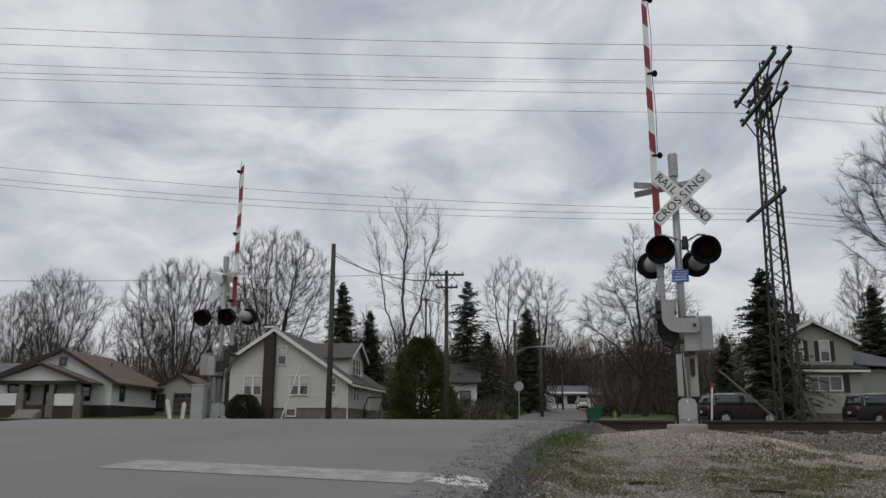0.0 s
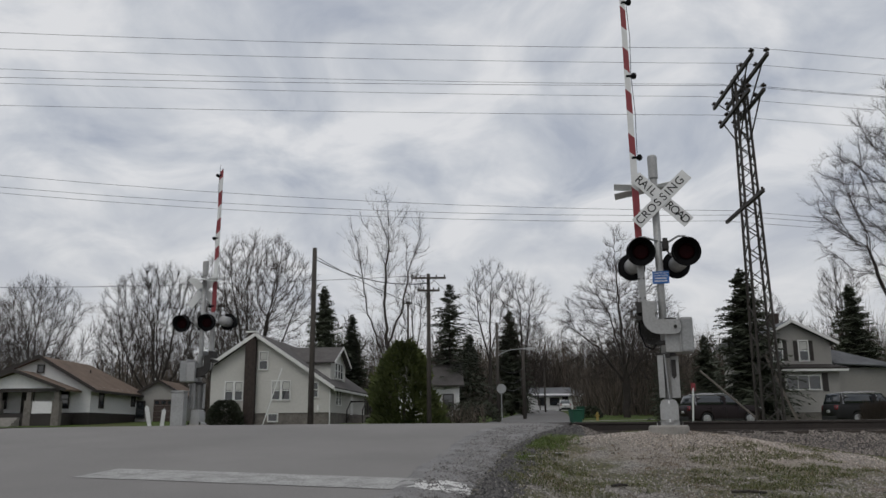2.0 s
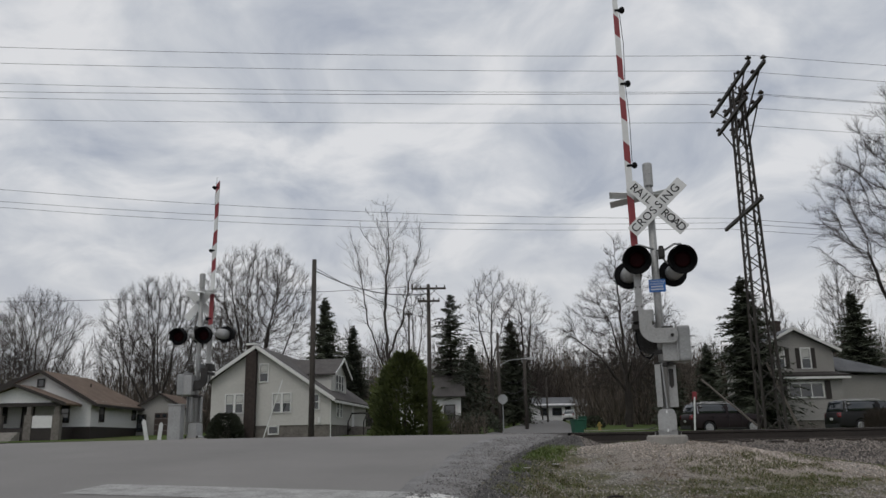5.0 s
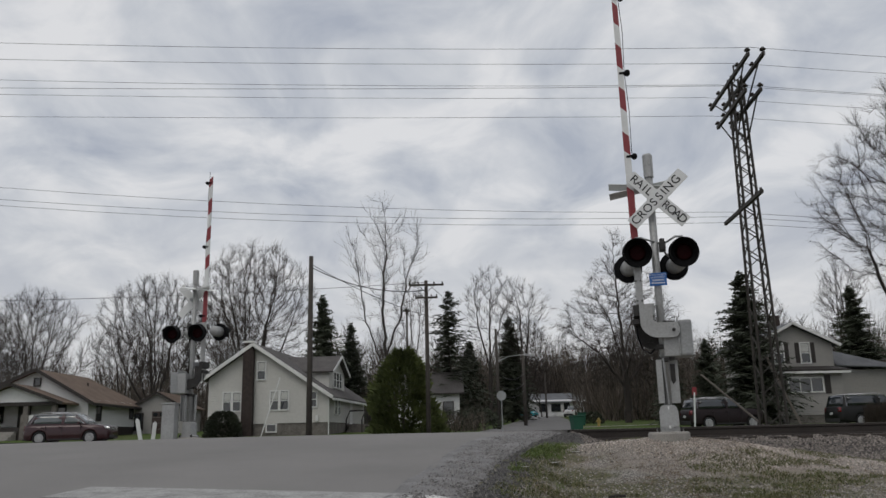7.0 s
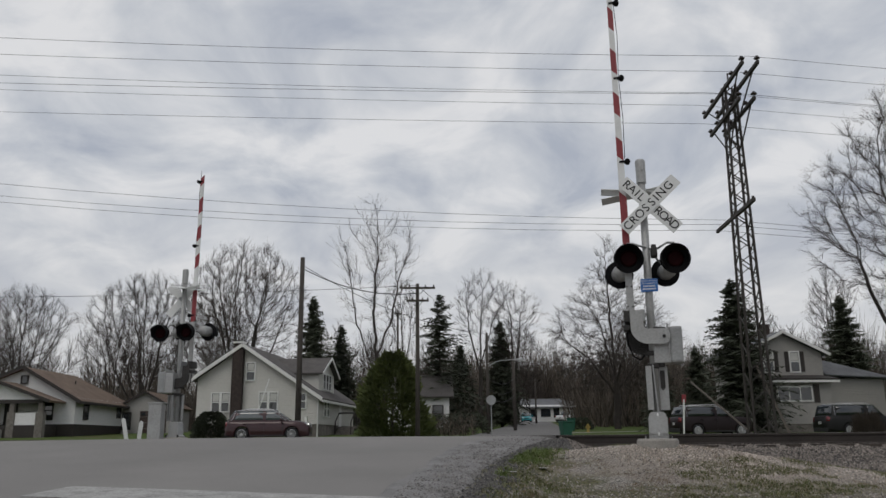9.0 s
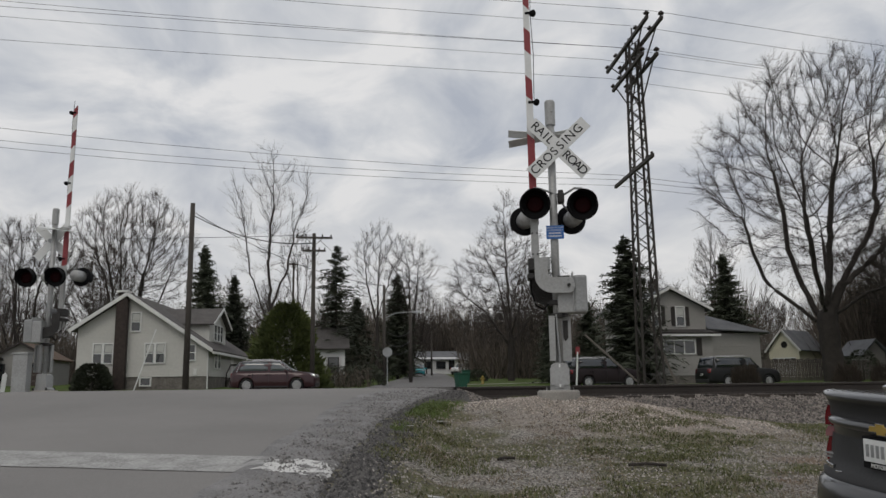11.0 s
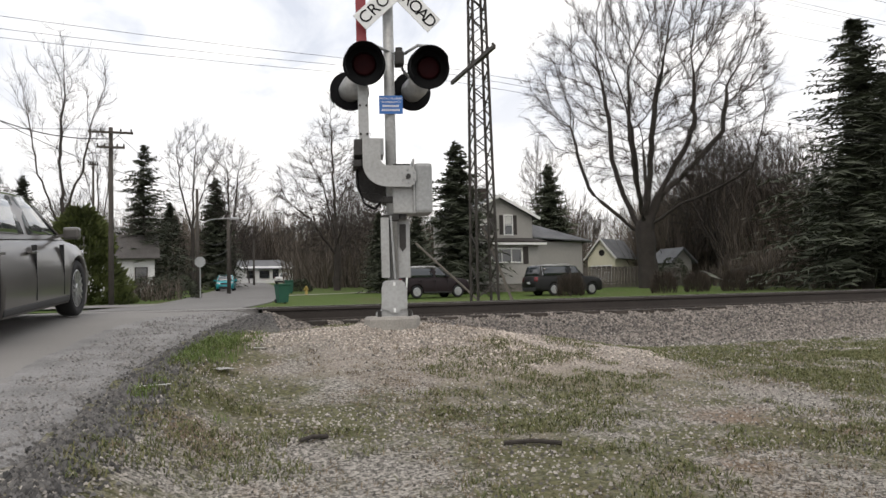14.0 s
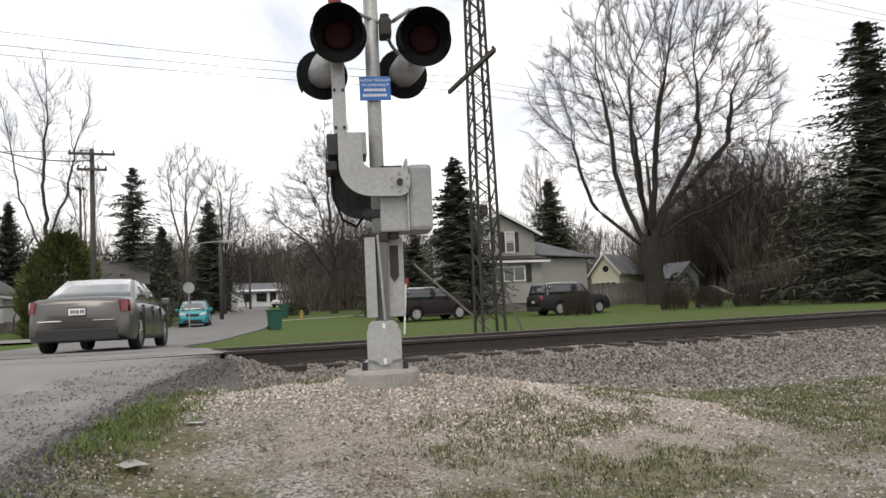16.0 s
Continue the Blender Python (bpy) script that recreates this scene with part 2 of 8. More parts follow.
def ground_mat():
    """Grey-brown gravelly dirt with worn grass, pale gravel by the signal and mown lawns beyond the track."""
    m = bpy.data.materials.new("verge_ground")
    m.use_nodes = True
    n, l = m.node_tree.nodes, m.node_tree.links
    b = n["Principled BSDF"]
    b.inputs["Roughness"].default_value = 0.95
    b.inputs["Specular IOR Level"].default_value = 0.2
    geo, sep = n.new("ShaderNodeNewGeometry"), n.new("ShaderNodeSeparateXYZ")
    l.new(geo.outputs["Position"], sep.inputs[0])

    def noise_(s, d=4, r=0.55):
        t = n.new("ShaderNodeTexNoise")
        t.inputs["Scale"].default_value, t.inputs["Detail"].default_value, t.inputs["Roughness"].default_value = s, d, r
        l.new(geo.outputs["Position"], t.inputs["Vector"])
        return t.outputs["Fac"]

    def rng(v, a, b_, lo=0.0, hi=1.0):
        r = n.new("ShaderNodeMapRange")
        for k, x in (("From Min", a), ("From Max", b_), ("To Min", lo), ("To Max", hi)):
            r.inputs[k].default_value = x
        l.new(v, r.inputs["Value"])
        return r.outputs[0]

    def mixc(f, c1, c2):
        x = n.new("ShaderNodeMixRGB")
        l.new(f, x.inputs["Fac"])
        for s, c in (("Color1", c1), ("Color2", c2)):
            if isinstance(c, tuple):
                x.inputs[s].default_value = (*c, 1)
            else:
                l.new(c, x.inputs[s])
        return x.outputs[0]

    def mul(a, b_, op="MULTIPLY"):
        x = n.new("ShaderNodeMath"); x.operation = op
        for k, v in enumerate((a, b_)):
            if isinstance(v, (int, float)):
                x.inputs[k].default_value = v
            else:
                l.new(v, x.inputs[k])
        return x.outputs[0]

    speck = noise_(34, 4, 0.8)
    dirt = mixc(rng(speck, 0.42, 0.60), (0.070, 0.066, 0.058), (0.47, 0.435, 0.39))
    patch = noise_(0.9, 5)
    dirt = mixc(rng(patch, 0.52, 0.66), dirt, mixc(rng(speck, 0.40, 0.60), (0.085, 0.062, 0.045), (0.31, 0.235, 0.178)))
    green = mixc(rng(noise_(24, 3, 0.7), 0.35, 0.65), (0.038, 0.044, 0.016), (0.165, 0.155, 0.075))
    gmask = mul(rng(noise_(0.7, 6, 0.65), 0.44, 0.54), rng(sep.outputs["Y"], 5.5, 8.0))
    near = mixc(mul(gmask, 0.9), dirt, green)
    dist = n.new("ShaderNodeVectorMath"); dist.operation = "DISTANCE"
    dist.inputs[1].default_value = (4.9, 12.5, 1.1)
    l.new(geo.outputs["Position"], dist.inputs[0])
    pm = mul(rng(mul(dist.outputs["Value"], mul(noise_(1.3, 4), 3.0), "ADD"), 3.0, 4.6, 1.0, 0.0), 1.0)
    pale = mixc(rng(noise_(45, 3, 0.75), 0.36, 0.64), (0.16, 0.135, 0.115), (0.46, 0.40, 0.345))
    near = mixc(pm, near, pale)
    bal = mixc(rng(noise_(30, 3, 0.8), 0.36, 0.64), (0.03, 0.028, 0.027), (0.20, 0.188, 0.178))
    near = mixc(rng(mul(sep.outputs["Y"], mul(patch, 0.9), "ADD"), 13.3, 15.2), near, bal)
    lawn = mixc(rng(noise_(5, 6, 0.7), 0.35, 0.65), (0.045, 0.078, 0.014), (0.090, 0.130, 0.030))
    lawn = mixc(rng(noise_(0.35, 5), 0.52, 0.68), lawn, (0.095, 0.086, 0.042))
    allc = mixc(rng(sep.outputs["Y"], 20.0, 21.5), near, lawn)
    l.new(allc, b.inputs["Base Color"])
    bp = n.new("ShaderNodeBump")
    bp.inputs["Strength"].default_value, bp.inputs["Distance"].default_value = 0.8, 0.03
    l.new(speck, bp.inputs["Height"]); l.new(bp.outputs[0], b.inputs["Normal"])
    return m


M["ground"] = ground_mat()


def crumbled_paint():
    """White paint that has flaked off rough asphalt in patches."""
    m = mat("crumbled_white_paint", (0.46, 0.455, 0.44), 0.9, 0, 0.1, 3, 60, 0.6)
    n, l = m.node_tree.nodes, m.node_tree.links
    geo, t, r, x = n.new("ShaderNodeNewGeometry"), n.new("ShaderNodeTexNoise"), n.new("ShaderNodeMapRange"), n.new("ShaderNodeMixRGB")
    t.inputs["Scale"].default_value, t.inputs["Detail"].default_value, t.inputs["Roughness"].default_value = 5.0, 8, 0.7
    r.inputs["From Min"].default_value, r.inputs["From Max"].default_value = 0.52, 0.60
    x.inputs["Color1"].default_value, x.inputs["Color2"].default_value = (0.62, 0.61, 0.59, 1), (0.15, 0.145, 0.14, 1)
    l.new(geo.outputs["Position"], t.inputs["Vector"]); l.new(t.outputs["Fac"], r.inputs["Value"])
    l.new(r.outputs[0], x.inputs["Fac"]); l.new(x.outputs[0], n["Principled BSDF"].inputs["Base Color"])
    return m


M["crumbled"] = crumbled_paint()
M["asphalt"] = mat("old_grey_asphalt", (0.225, 0.214, 0.203), 0.9, 0, 0.1, 0.5, 70, 0.25, c2=(0.17, 0.161, 0.153))
M["street"] = mat("worn_street_asphalt", (0.175, 0.168, 0.162), 0.9, 0, 0.15, 0.4, 60, 0.25, c2=(0.125, 0.12, 0.116))
M["shoulder"] = mat("rough_asphalt_wedge", (0.27, 0.262, 0.258), 0.95, 0, 0.25, 2.2, 60, 0.9, c2=(0.13, 0.126, 0.124))

# ---- building kit ----
def part(name, bm, material, parent=None, label="", smooth=False):
    me = bpy.data.meshes.new(name)
    bm.normal_update()
    bm.to_mesh(me)
    bm.free()
    me.materials.append(material)
    if smooth:
        for p in me.polygons:
            p.use_smooth = True
    ob = new(name, me)
    if parent is not None:
        ob.parent = parent
    if label:
        ob["label"] = label
    return ob


def mesh_of(name, verts, faces, material, parent=None, smooth=False):
    me = bpy.data.meshes.new(name)
    me.from_pydata(verts, [], faces)
    me.materials.append(material)
    if smooth:
        me.polygons.foreach_set("use_smooth", [True] * len(me.polygons))
    me.update()
    ob = new(name, me)
    if parent is not None:
        ob.parent = parent
    return ob


def thing(name, m, label, category, group="", kind=""):
    e = new(name)
    e.empty_display_size = 0.2
    e.matrix_basis = m
    return tagged(e, label, category, group, kind)


def box(bm, a, b, bevel=0.0, m=None):
    """A box between two corners."""
    (x0, y0, z0), (x1, y1, z1) = a, b
    r = bmesh.ops.create_cube(bm, size=1.0)
    vs = r["verts"]
    for v in vs:
        v.co = Vector(((x0 + x1) / 2 + v.co.x * (x1 - x0), (y0 + y1) / 2 + v.co.y * (y1 - y0), (z0 + z1) / 2 + v.co.z * (z1 - z0)))
    if bevel:
        es = {e for v in vs for e in v.link_edges}
        r = bmesh.ops.bevel(bm, geom=list(es), offset=bevel, segments=2, affect="EDGES", profile=0.6)
        vs = list({v for f in r["faces"] for v in f.verts} | {v for v in vs if v.is_valid})
    if m is not None:
        bmesh.ops.transform(bm, matrix=m, verts=vs)
    return bm


def tube(bm, p, q, r, r2=None, n=12, cap=True):
    """A round bar from p to q."""
    p, q = Vector(p), Vector(q)
    d = q - p
    m = Matrix.Translation((p + q) / 2) @ d.to_track_quat("Z", "Y").to_matrix().to_4x4()
    bmesh.ops.create_cone(bm, cap_ends=cap, segments=n, radius1=r, radius2=r if r2 is None else r2, depth=d.length, matrix=m)
    return bm


def pipe(bm, pts, r, n=8):
    for a, b in zip(pts, pts[1:]):
        tube(bm, a, b, r, n=n)
    return bm


def beam(bm, p, q, w, h):
    """A square bar from p to q."""
    p, q = Vector(p), Vector(q)
    d = q - p
    m = Matrix.Translation((p + q) / 2) @ d.to_track_quat("Z", "Y").to_matrix().to_4x4()
    vs = bmesh.ops.create_cube(bm, size=1.0)["verts"]
    bmesh.ops.transform(bm, matrix=m @ Matrix.Diagonal((w, h, d.length, 1)), verts=vs)
    return bm


def prism(bm, outline, y0, y1, m=None):
    """An outline in x and z, drawn out along y."""
    a = [bm.verts.new((x, y0, z)) for x, z in outline]
    b = [bm.verts.new((x, y1, z)) for x, z in outline]
    k = len(outline)
    fs = [bm.faces.new(a), bm.faces.new(b[::-1])]
    for i in range(k):
        fs.append(bm.faces.new((a[(i + 1) % k], a[i], b[i], b[(i + 1) % k])))
    bmesh.ops.recalc_face_normals(bm, faces=fs)
    if m is not None:
        bmesh.ops.transform(bm, matrix=m, verts=a + b)
    return bm


def lathe(bm, prof, n=20, m=None):
    """A profile of (radius, height) turned about z."""
    rings = []
    for r, z in prof:
        rings.append([bm.verts.new((r * math.cos(2 * math.pi * i / n), r * math.sin(2 * math.pi * i / n), z)) for i in range(n)])
    fs = []
    for a, b in zip(rings, rings[1:]):
        for i in range(n):
            fs.append(bm.faces.new((a[i], a[(i + 1) % n], b[(i + 1) % n], b[i])))
    for ring in (rings[0], rings[-1]):
        if (ring[0].co - ring[1].co).length > 1e-5:
            fs.append(bm.faces.new(ring))
    bmesh.ops.recalc_face_normals(bm, faces=fs)
    if m is not None:
        bmesh.ops.transform(bm, matrix=m, verts=[v for ring in rings for v in ring])
    return bm


B = bmesh.new


def letters(text, size, material, parent, m, label="", depth=0.002, align="CENTER"):
    cu = bpy.data.curves.new("lettering", "FONT")
    cu.body, cu.size, cu.extrude, cu.align_x, cu.align_y = text, size, depth, align, "CENTER"
    tmp = bpy.data.objects.new("tmp_text", cu)
    scene.collection.objects.link(tmp)
    dg = bpy.context.evaluated_depsgraph_get()
    me = bpy.data.meshes.new_from_object(tmp.evaluated_get(dg))
    bpy.data.objects.remove(tmp)
    me.materials.clear()
    me.materials.append(material)
    ob = new("lettering", me)
    ob.parent = parent
    ob.matrix_basis = m
    if label:
        ob["label"] = label
    return ob

# ---- ground, road, railway ----
RAIL_Y, GAUGE, RAIL_Z = 16.3, 1.44, 1.48


def smooth(a, b, x):
    t = min(1.0, max(0.0, (x - a) / (b - a)))
    return t * t * (3 - 2 * t)


def table(x, pts):
    if x <= pts[0][0]:
        return pts[0][1]
    for (a, u), (b, v) in zip(pts, pts[1:]):
        if x <= b:
            return u + (v - u) * (x - a) / (b - a)
    return pts[-1][1]


MID = [(-60, -16.0), (0, -5.0), (7.8, -3.55), (18, -1.7), (30, 0.95), (48, 5.4), (56, 7.3), (100, 14.8), (140, 20.5), (170, 22.0)]


def road_mid(y):
    return sum(table(y + d, MID) for d in (-3, -1.5, 0, 1.5, 3)) / 5


ROAD_Z = [(-40, -0.6), (-6, 0.1), (0, 0.42), (8.2, 0.955), (12, 1.22), (15.0, 1.43), (16, 1.485), (18.2, 1.485), (20, 1.44), (24, 1.36), (32, 1.27), (48, 1.40), (60, 1.75), (80, 2.3), (115, 3.3), (150, 4.3), (400, 6.0)]


def road_z(y):
    return sum(table(y + d, ROAD_Z) for d in (-0.8, -0.4, 0, 0.4, 0.8)) / 5


def road_right(y):
    """The edge of the old asphalt."""
    if y < 16.2:
        return table(y, [(-30, -7.0), (0, -1.50), (7.2, -0.17), (8.9, 0.09), (10.1, 0.31), (11.8, 0.6), (13.6, 1.0), (14.8, 1.45), (15.6, 2.3), (15.95, 2.9)])
    return table(y, [(16.2, 2.92), (18.4, 3.05), (20, 2.9), (24, 3.0), (27, road_mid(27) + 3.1)]) if y < 27 else road_mid(y) + 3.1


def shoulder_right(y):
    return table(y, [(-30, -5.5), (0, -0.55), (6.8, 0.50), (8.2, 0.73), (9.6, 1.04), (10.7, 1.25), (12.0, 1.6), (14.0, 2.25), (15.0, 2.65), (15.7, 2.95)])


def road_left(y):
    return road_mid(y) - table(y, [(-10, 4.2), (8, 4.6), (13, 5.9), (15.0, 5.7), (18.5, 5.6), (21.5, 4.2), (30, 3.4), (60, 3.0)])


VERGE = [(-40, -0.7), (-6, -0.30), (0, 0.0), (6, 0.50), (8, 0.66), (10, 0.80), (11.3, 0.98), (12.4, 1.12), (13.5, 1.12), (14.6, 1.10), (15.2, 1.14), (15.6, 1.20), (16, 1.245), (18.0, 1.245), (19.2, 1.17), (21, 1.12), (26, 1.12), (32, 1.17), (48, 1.33), (60, 1.7), (80, 2.25), (115, 3.2), (150, 4.2), (400, 6.0)]
FIELD = [(-40, -0.7), (-6, -0.35), (0, 0.0), (6, 0.38), (9, 0.58), (11, 0.74), (13, 0.76), (14.3, 0.80), (14.9, 0.95), (15.5, 1.19), (16, 1.245), (18.0, 1.245), (19.2, 1.1), (21, 1.0), (26, 1.0), (32, 1.12), (48, 1.28), (60, 1.7), (80, 2.25), (115, 3.2), (150, 4.2), (400, 6.0)]


def ground_z(x, y):
    k = smooth(3.5, 9.0, x)
    z = table(y, VERGE) * (1 - k) + table(y, FIELD) * k
    # the gravel heaped about the signal's footing
    z += 0.21 * math.exp(-(((x - 3.9) / 1.9) ** 2 + ((y - 12.7) / 1.25) ** 2)) * (1 - smooth(14.8, 15.6, y))
    if y < 40 and -9.5 < x < 13:
        z += 0.03 * noise.noise((x * 0.8, y * 0.8, 0.3)) + 0.015 * noise.noise((x * 2.6, y * 2.6, 4.3))
    # banks under the road
    e0, e1 = road_left(y) - 0.1, (shoulder_right(y) if y < 15.6 else road_right(y)) + 0.05
    if e0 - 1.2 < x < e1 + 0.7:
        rz = road_z(y) - 0.05
        w = min(smooth(e0 - 1.2, e0, x), 1 - smooth(e1, e1 + 0.7, x))
        z = z * (1 - w) + min(rz, rz) * w
    if e0 + 0.2 < x < e1 - 0.25:
        z = min(z, road_z(y) - 0.12)
    return z


def ground_sheet():
    xs = np.unique(np.concatenate([np.linspace(-900, -60, 15), np.linspace(-60, -9, 35), np.linspace(-9, 14, 150), np.linspace(14, 70, 50), np.linspace(70, 900, 15)]))
    ys = np.unique(np.concatenate([np.linspace(-300, -10, 10), np.linspace(-10, 4, 30), np.linspace(4, 20, 120), np.linspace(20, 60, 50), np.linspace(60, 200, 25), np.linspace(200, 1500, 10)]))
    v = [(x, y, ground_z(x, y)) for y in ys for x in xs]
    k = len(xs)
    f = [(j * k + i, j * k + i + 1, (j + 1) * k + i + 1, (j + 1) * k + i) for j in range(len(ys) - 1) for i in range(k - 1)]
    return tagged(mesh_of("ground", v, f, M["ground"], smooth=True), "gravelly verge with worn grass and far lawns", "ground", kind="structure")


def strip(name, ys, left, right, zf, material, cols=8, crown=0.0, rough=0.0):
    v, f = [], []
    for y in ys:
        a, b = left(y), right(y)
        for i in range(cols + 1):
            u = i / cols
            x = a + (b - a) * u
            v.append((x, y, zf(x, y) + crown * math.sin(math.pi * u) + rough * noise.noise((x * 5, y * 5, 1))))
    k = cols + 1
    n_ = len(ys)
    # a skirt of thickness at both edges
    for j in range(n_):
        for i in (0, cols):
            x, y, z = v[j * k + i]
            v.append((x, y, z - 0.25))
    base = n_ * k
    for j in range(n_ - 1):
        f += [(j * k + i, j * k + i + 1, (j + 1) * k + i + 1, (j + 1) * k + i) for i in range(cols)]
        f.append((base + 2 * j, j * k, (j + 1) * k, base + 2 * j + 2))
        f.append((j * k + cols, base + 2 * j + 1, base + 2 * j + 3, (j + 1) * k + cols))
    return mesh_of(name, v, f, material, smooth=False)


ground = ground_sheet()
near_ys = list(np.linspace(-30, 4, 30)) + list(np.linspace(4.2, 15.95, 70))
far_ys = list(np.linspace(18.05, 30, 30)) + list(np.linspace(31, 170, 60))
road = tagged(strip("road", near_ys, road_left, road_right, lambda x, y: road_z(y), M["asphalt"], 10, 0.02), "worn grey asphalt road rising to the crossing", "road", kind="structure")
road_far = tagged(strip("road_beyond", far_ys, road_left, road_right, lambda x, y: road_z(y) - 0.004, M["street"], 10, 0.02), "grey asphalt street beyond the railway track", "road", kind="structure")


def shoulder_z(x, y):
    u = (x - road_right(y)) / max(0.2, shoulder_right(y) - road_right(y))
    return road_z(y) + 0.006 - (0.07 + 0.03 * noise.noise((x * 2, y * 1.5, 7))) * max(0, u) ** 2 - 0.11 * smooth(0.72, 1.0, u) + 0.02 * smooth(0.7, 0.8, u) * noise.noise((x * 9, y * 9, 2))


shoulder = tagged(strip("road_shoulder", [y for y in near_ys if y < 15.7], lambda y: road_right(y) - 0.08 + 0.05 * noise.noise((3, y * 1.2, 0)) + 0.02 * noise.noise((3, y * 9, 0)), lambda y: shoulder_right(y) + 0.07 * noise.noise((0, y * 1.7, 0)) + 0.05 * noise.noise((0, y * 6, 0)), shoulder_z, M["shoulder"], 14, 0, 0.02), "rough dark asphalt wedge along the road edge", "road shoulder", kind="structure")
STREET_Y = 46.5
street_z = lambda x, y: table(y, ROAD_Z) + 0.012
street = tagged(strip("side_street", list(np.linspace(STREET_Y - 3, STREET_Y + 3, 7)), lambda y: -130, lambda y: road_mid(y) - 2.7, street_z, M["asphalt"], 60), "grey side street parallel to the railway", "road", kind="structure")


def patch(name, label, p, q, half, zf, material, cols, rows, ragged=0.0):
    """A thin painted patch along the line from p to q."""
    p, q = Vector((*p, 0)), Vector((*q, 0))
    d = (q - p).normalized()
    n_ = Vector((-d.y, d.x, 0))
    v, f = [], []
    for i in range(cols + 1):
        for j in range(rows + 1):
            c = p.lerp(q, i / cols) + n_ * (half * (2 * j / rows - 1))
            if ragged and (i in (0, cols) or j in (0, rows)):
                c += Vector((noise.noise((c.x * 6, c.y * 6, 1)), noise.noise((c.x * 6, c.y * 6, 5)), 0)) * ragged
            v.append((c.x, c.y, zf(c.x, c.y)))
    k = rows + 1
    f = [(i * k + j, (i + 1) * k + j, (i + 1) * k + j + 1, i * k + j + 1) for i in range(cols) for j in range(rows)]
    return tagged(mesh_of(name, v, f, material), label, "road marking", kind="structure")


walkway = patch("footpath", "pale concrete footpath across the lawn", (11.0, 60.4), (24.0, 67.0), 0.6, lambda x, y: ground_z(x, y) + 0.03, M["concrete"], 20, 2)
walkway["category"] = "footpath"
patch("stop_line", "worn white stop line across the lane", (-3.25, 8.48), (-0.06, 7.55), 0.36, lambda x, y: road_z(y) + 0.005 + 0.02 * math.sin(math.pi * min(1, max(0, (x - road_left(y)) / (road_right(y) - road_left(y))))), M["paintline"], 14, 4, 0.02)
patch("stop_line_end", "crumbled white paint where the stop line ends", (-0.04, 7.54), (0.50, 7.37), 0.30, lambda x, y: shoulder_z(x, y) + 0.003 + 0.02 * noise.noise((x * 5, y * 5, 1)), M["crumbled"], 16, 12, 0.06)


def rail_profile():
    return [(-0.07, 0), (0.07, 0), (0.07, 0.012), (0.012, 0.03), (0.012, 0.125), (0.035, 0.137), (0.035, 0.165), (0.028, 0.172), (-0.028, 0.172), (-0.035, 0.165), (-0.035, 0.137), (-0.012, 0.125), (-0.012, 0.03), (-0.07, 0.012)]


def track():
    t = thing("railway_track", pose(0, 0, 0), "single railway track on dark ties", "railway track", kind="structure")
    for y in (RAIL_Y, RAIL_Y + GAUGE + 0.07):
        bm = B()
        prism(bm, [(x, z * 1.15) for x, z in rail_profile()], -160, 220, pose(0, y, RAIL_Z - 0.198, 0, 0, -90))
        r = part("rail", bm, M["rail"], t, "rusty steel rail")
        bm = B()
        box(bm, (-160, y - 0.024, RAIL_Z), (220, y + 0.024, RAIL_Z + 0.003))
        part("rail_head", bm, M["railtop"], r, "worn bright running surface")
    bm = B()
    box(bm, (-0.12, -1.3, -0.17), (0.12, 1.3, 0.0), 0.012)
    first = part("tie", bm, M["tie"], t)
    mid = RAIL_Y + GAUGE / 2 + 0.035
    first.location = (3.2, mid, RAIL_Z - 0.2)
    rng = random.Random(5)
    for i in range(1, 150):
        x = 3.2 + 0.52 * i
        if i > 110:
            x = -7.75 - 0.52 * (i - 110)
        o = first.copy()
        scene.collection.objects.link(o)
        o.location = (x + rng.uniform(-0.03, 0.03), mid + rng.uniform(-0.06, 0.06), RAIL_Z - 0.2 + rng.uniform(-0.012, 0.004))
        o.rotation_euler = (0, 0, rng.uniform(-0.03, 0.03))
    # asphalt between and beside the rails on the crossing
    for a, b, n_ in ((15.9, RAIL_Y - 0.05, "near"), (RAIL_Y + 0.10, RAIL_Y + GAUGE - 0.03, "mid"), (RAIL_Y + GAUGE + 0.12, 18.1, "far")):
        ys = list(np.linspace(a, b, 5))
        o = strip("crossing_" + n_, ys, road_left, lambda y: 2.95, lambda x, y: RAIL_Z + 0.002 + 0.006 * noise.noise((x * 2, y * 3, 9)), M["asphalt"], 12)
        tagged(o, "patched asphalt infill between the crossing rails", "road", kind="structure")
    return t


track()

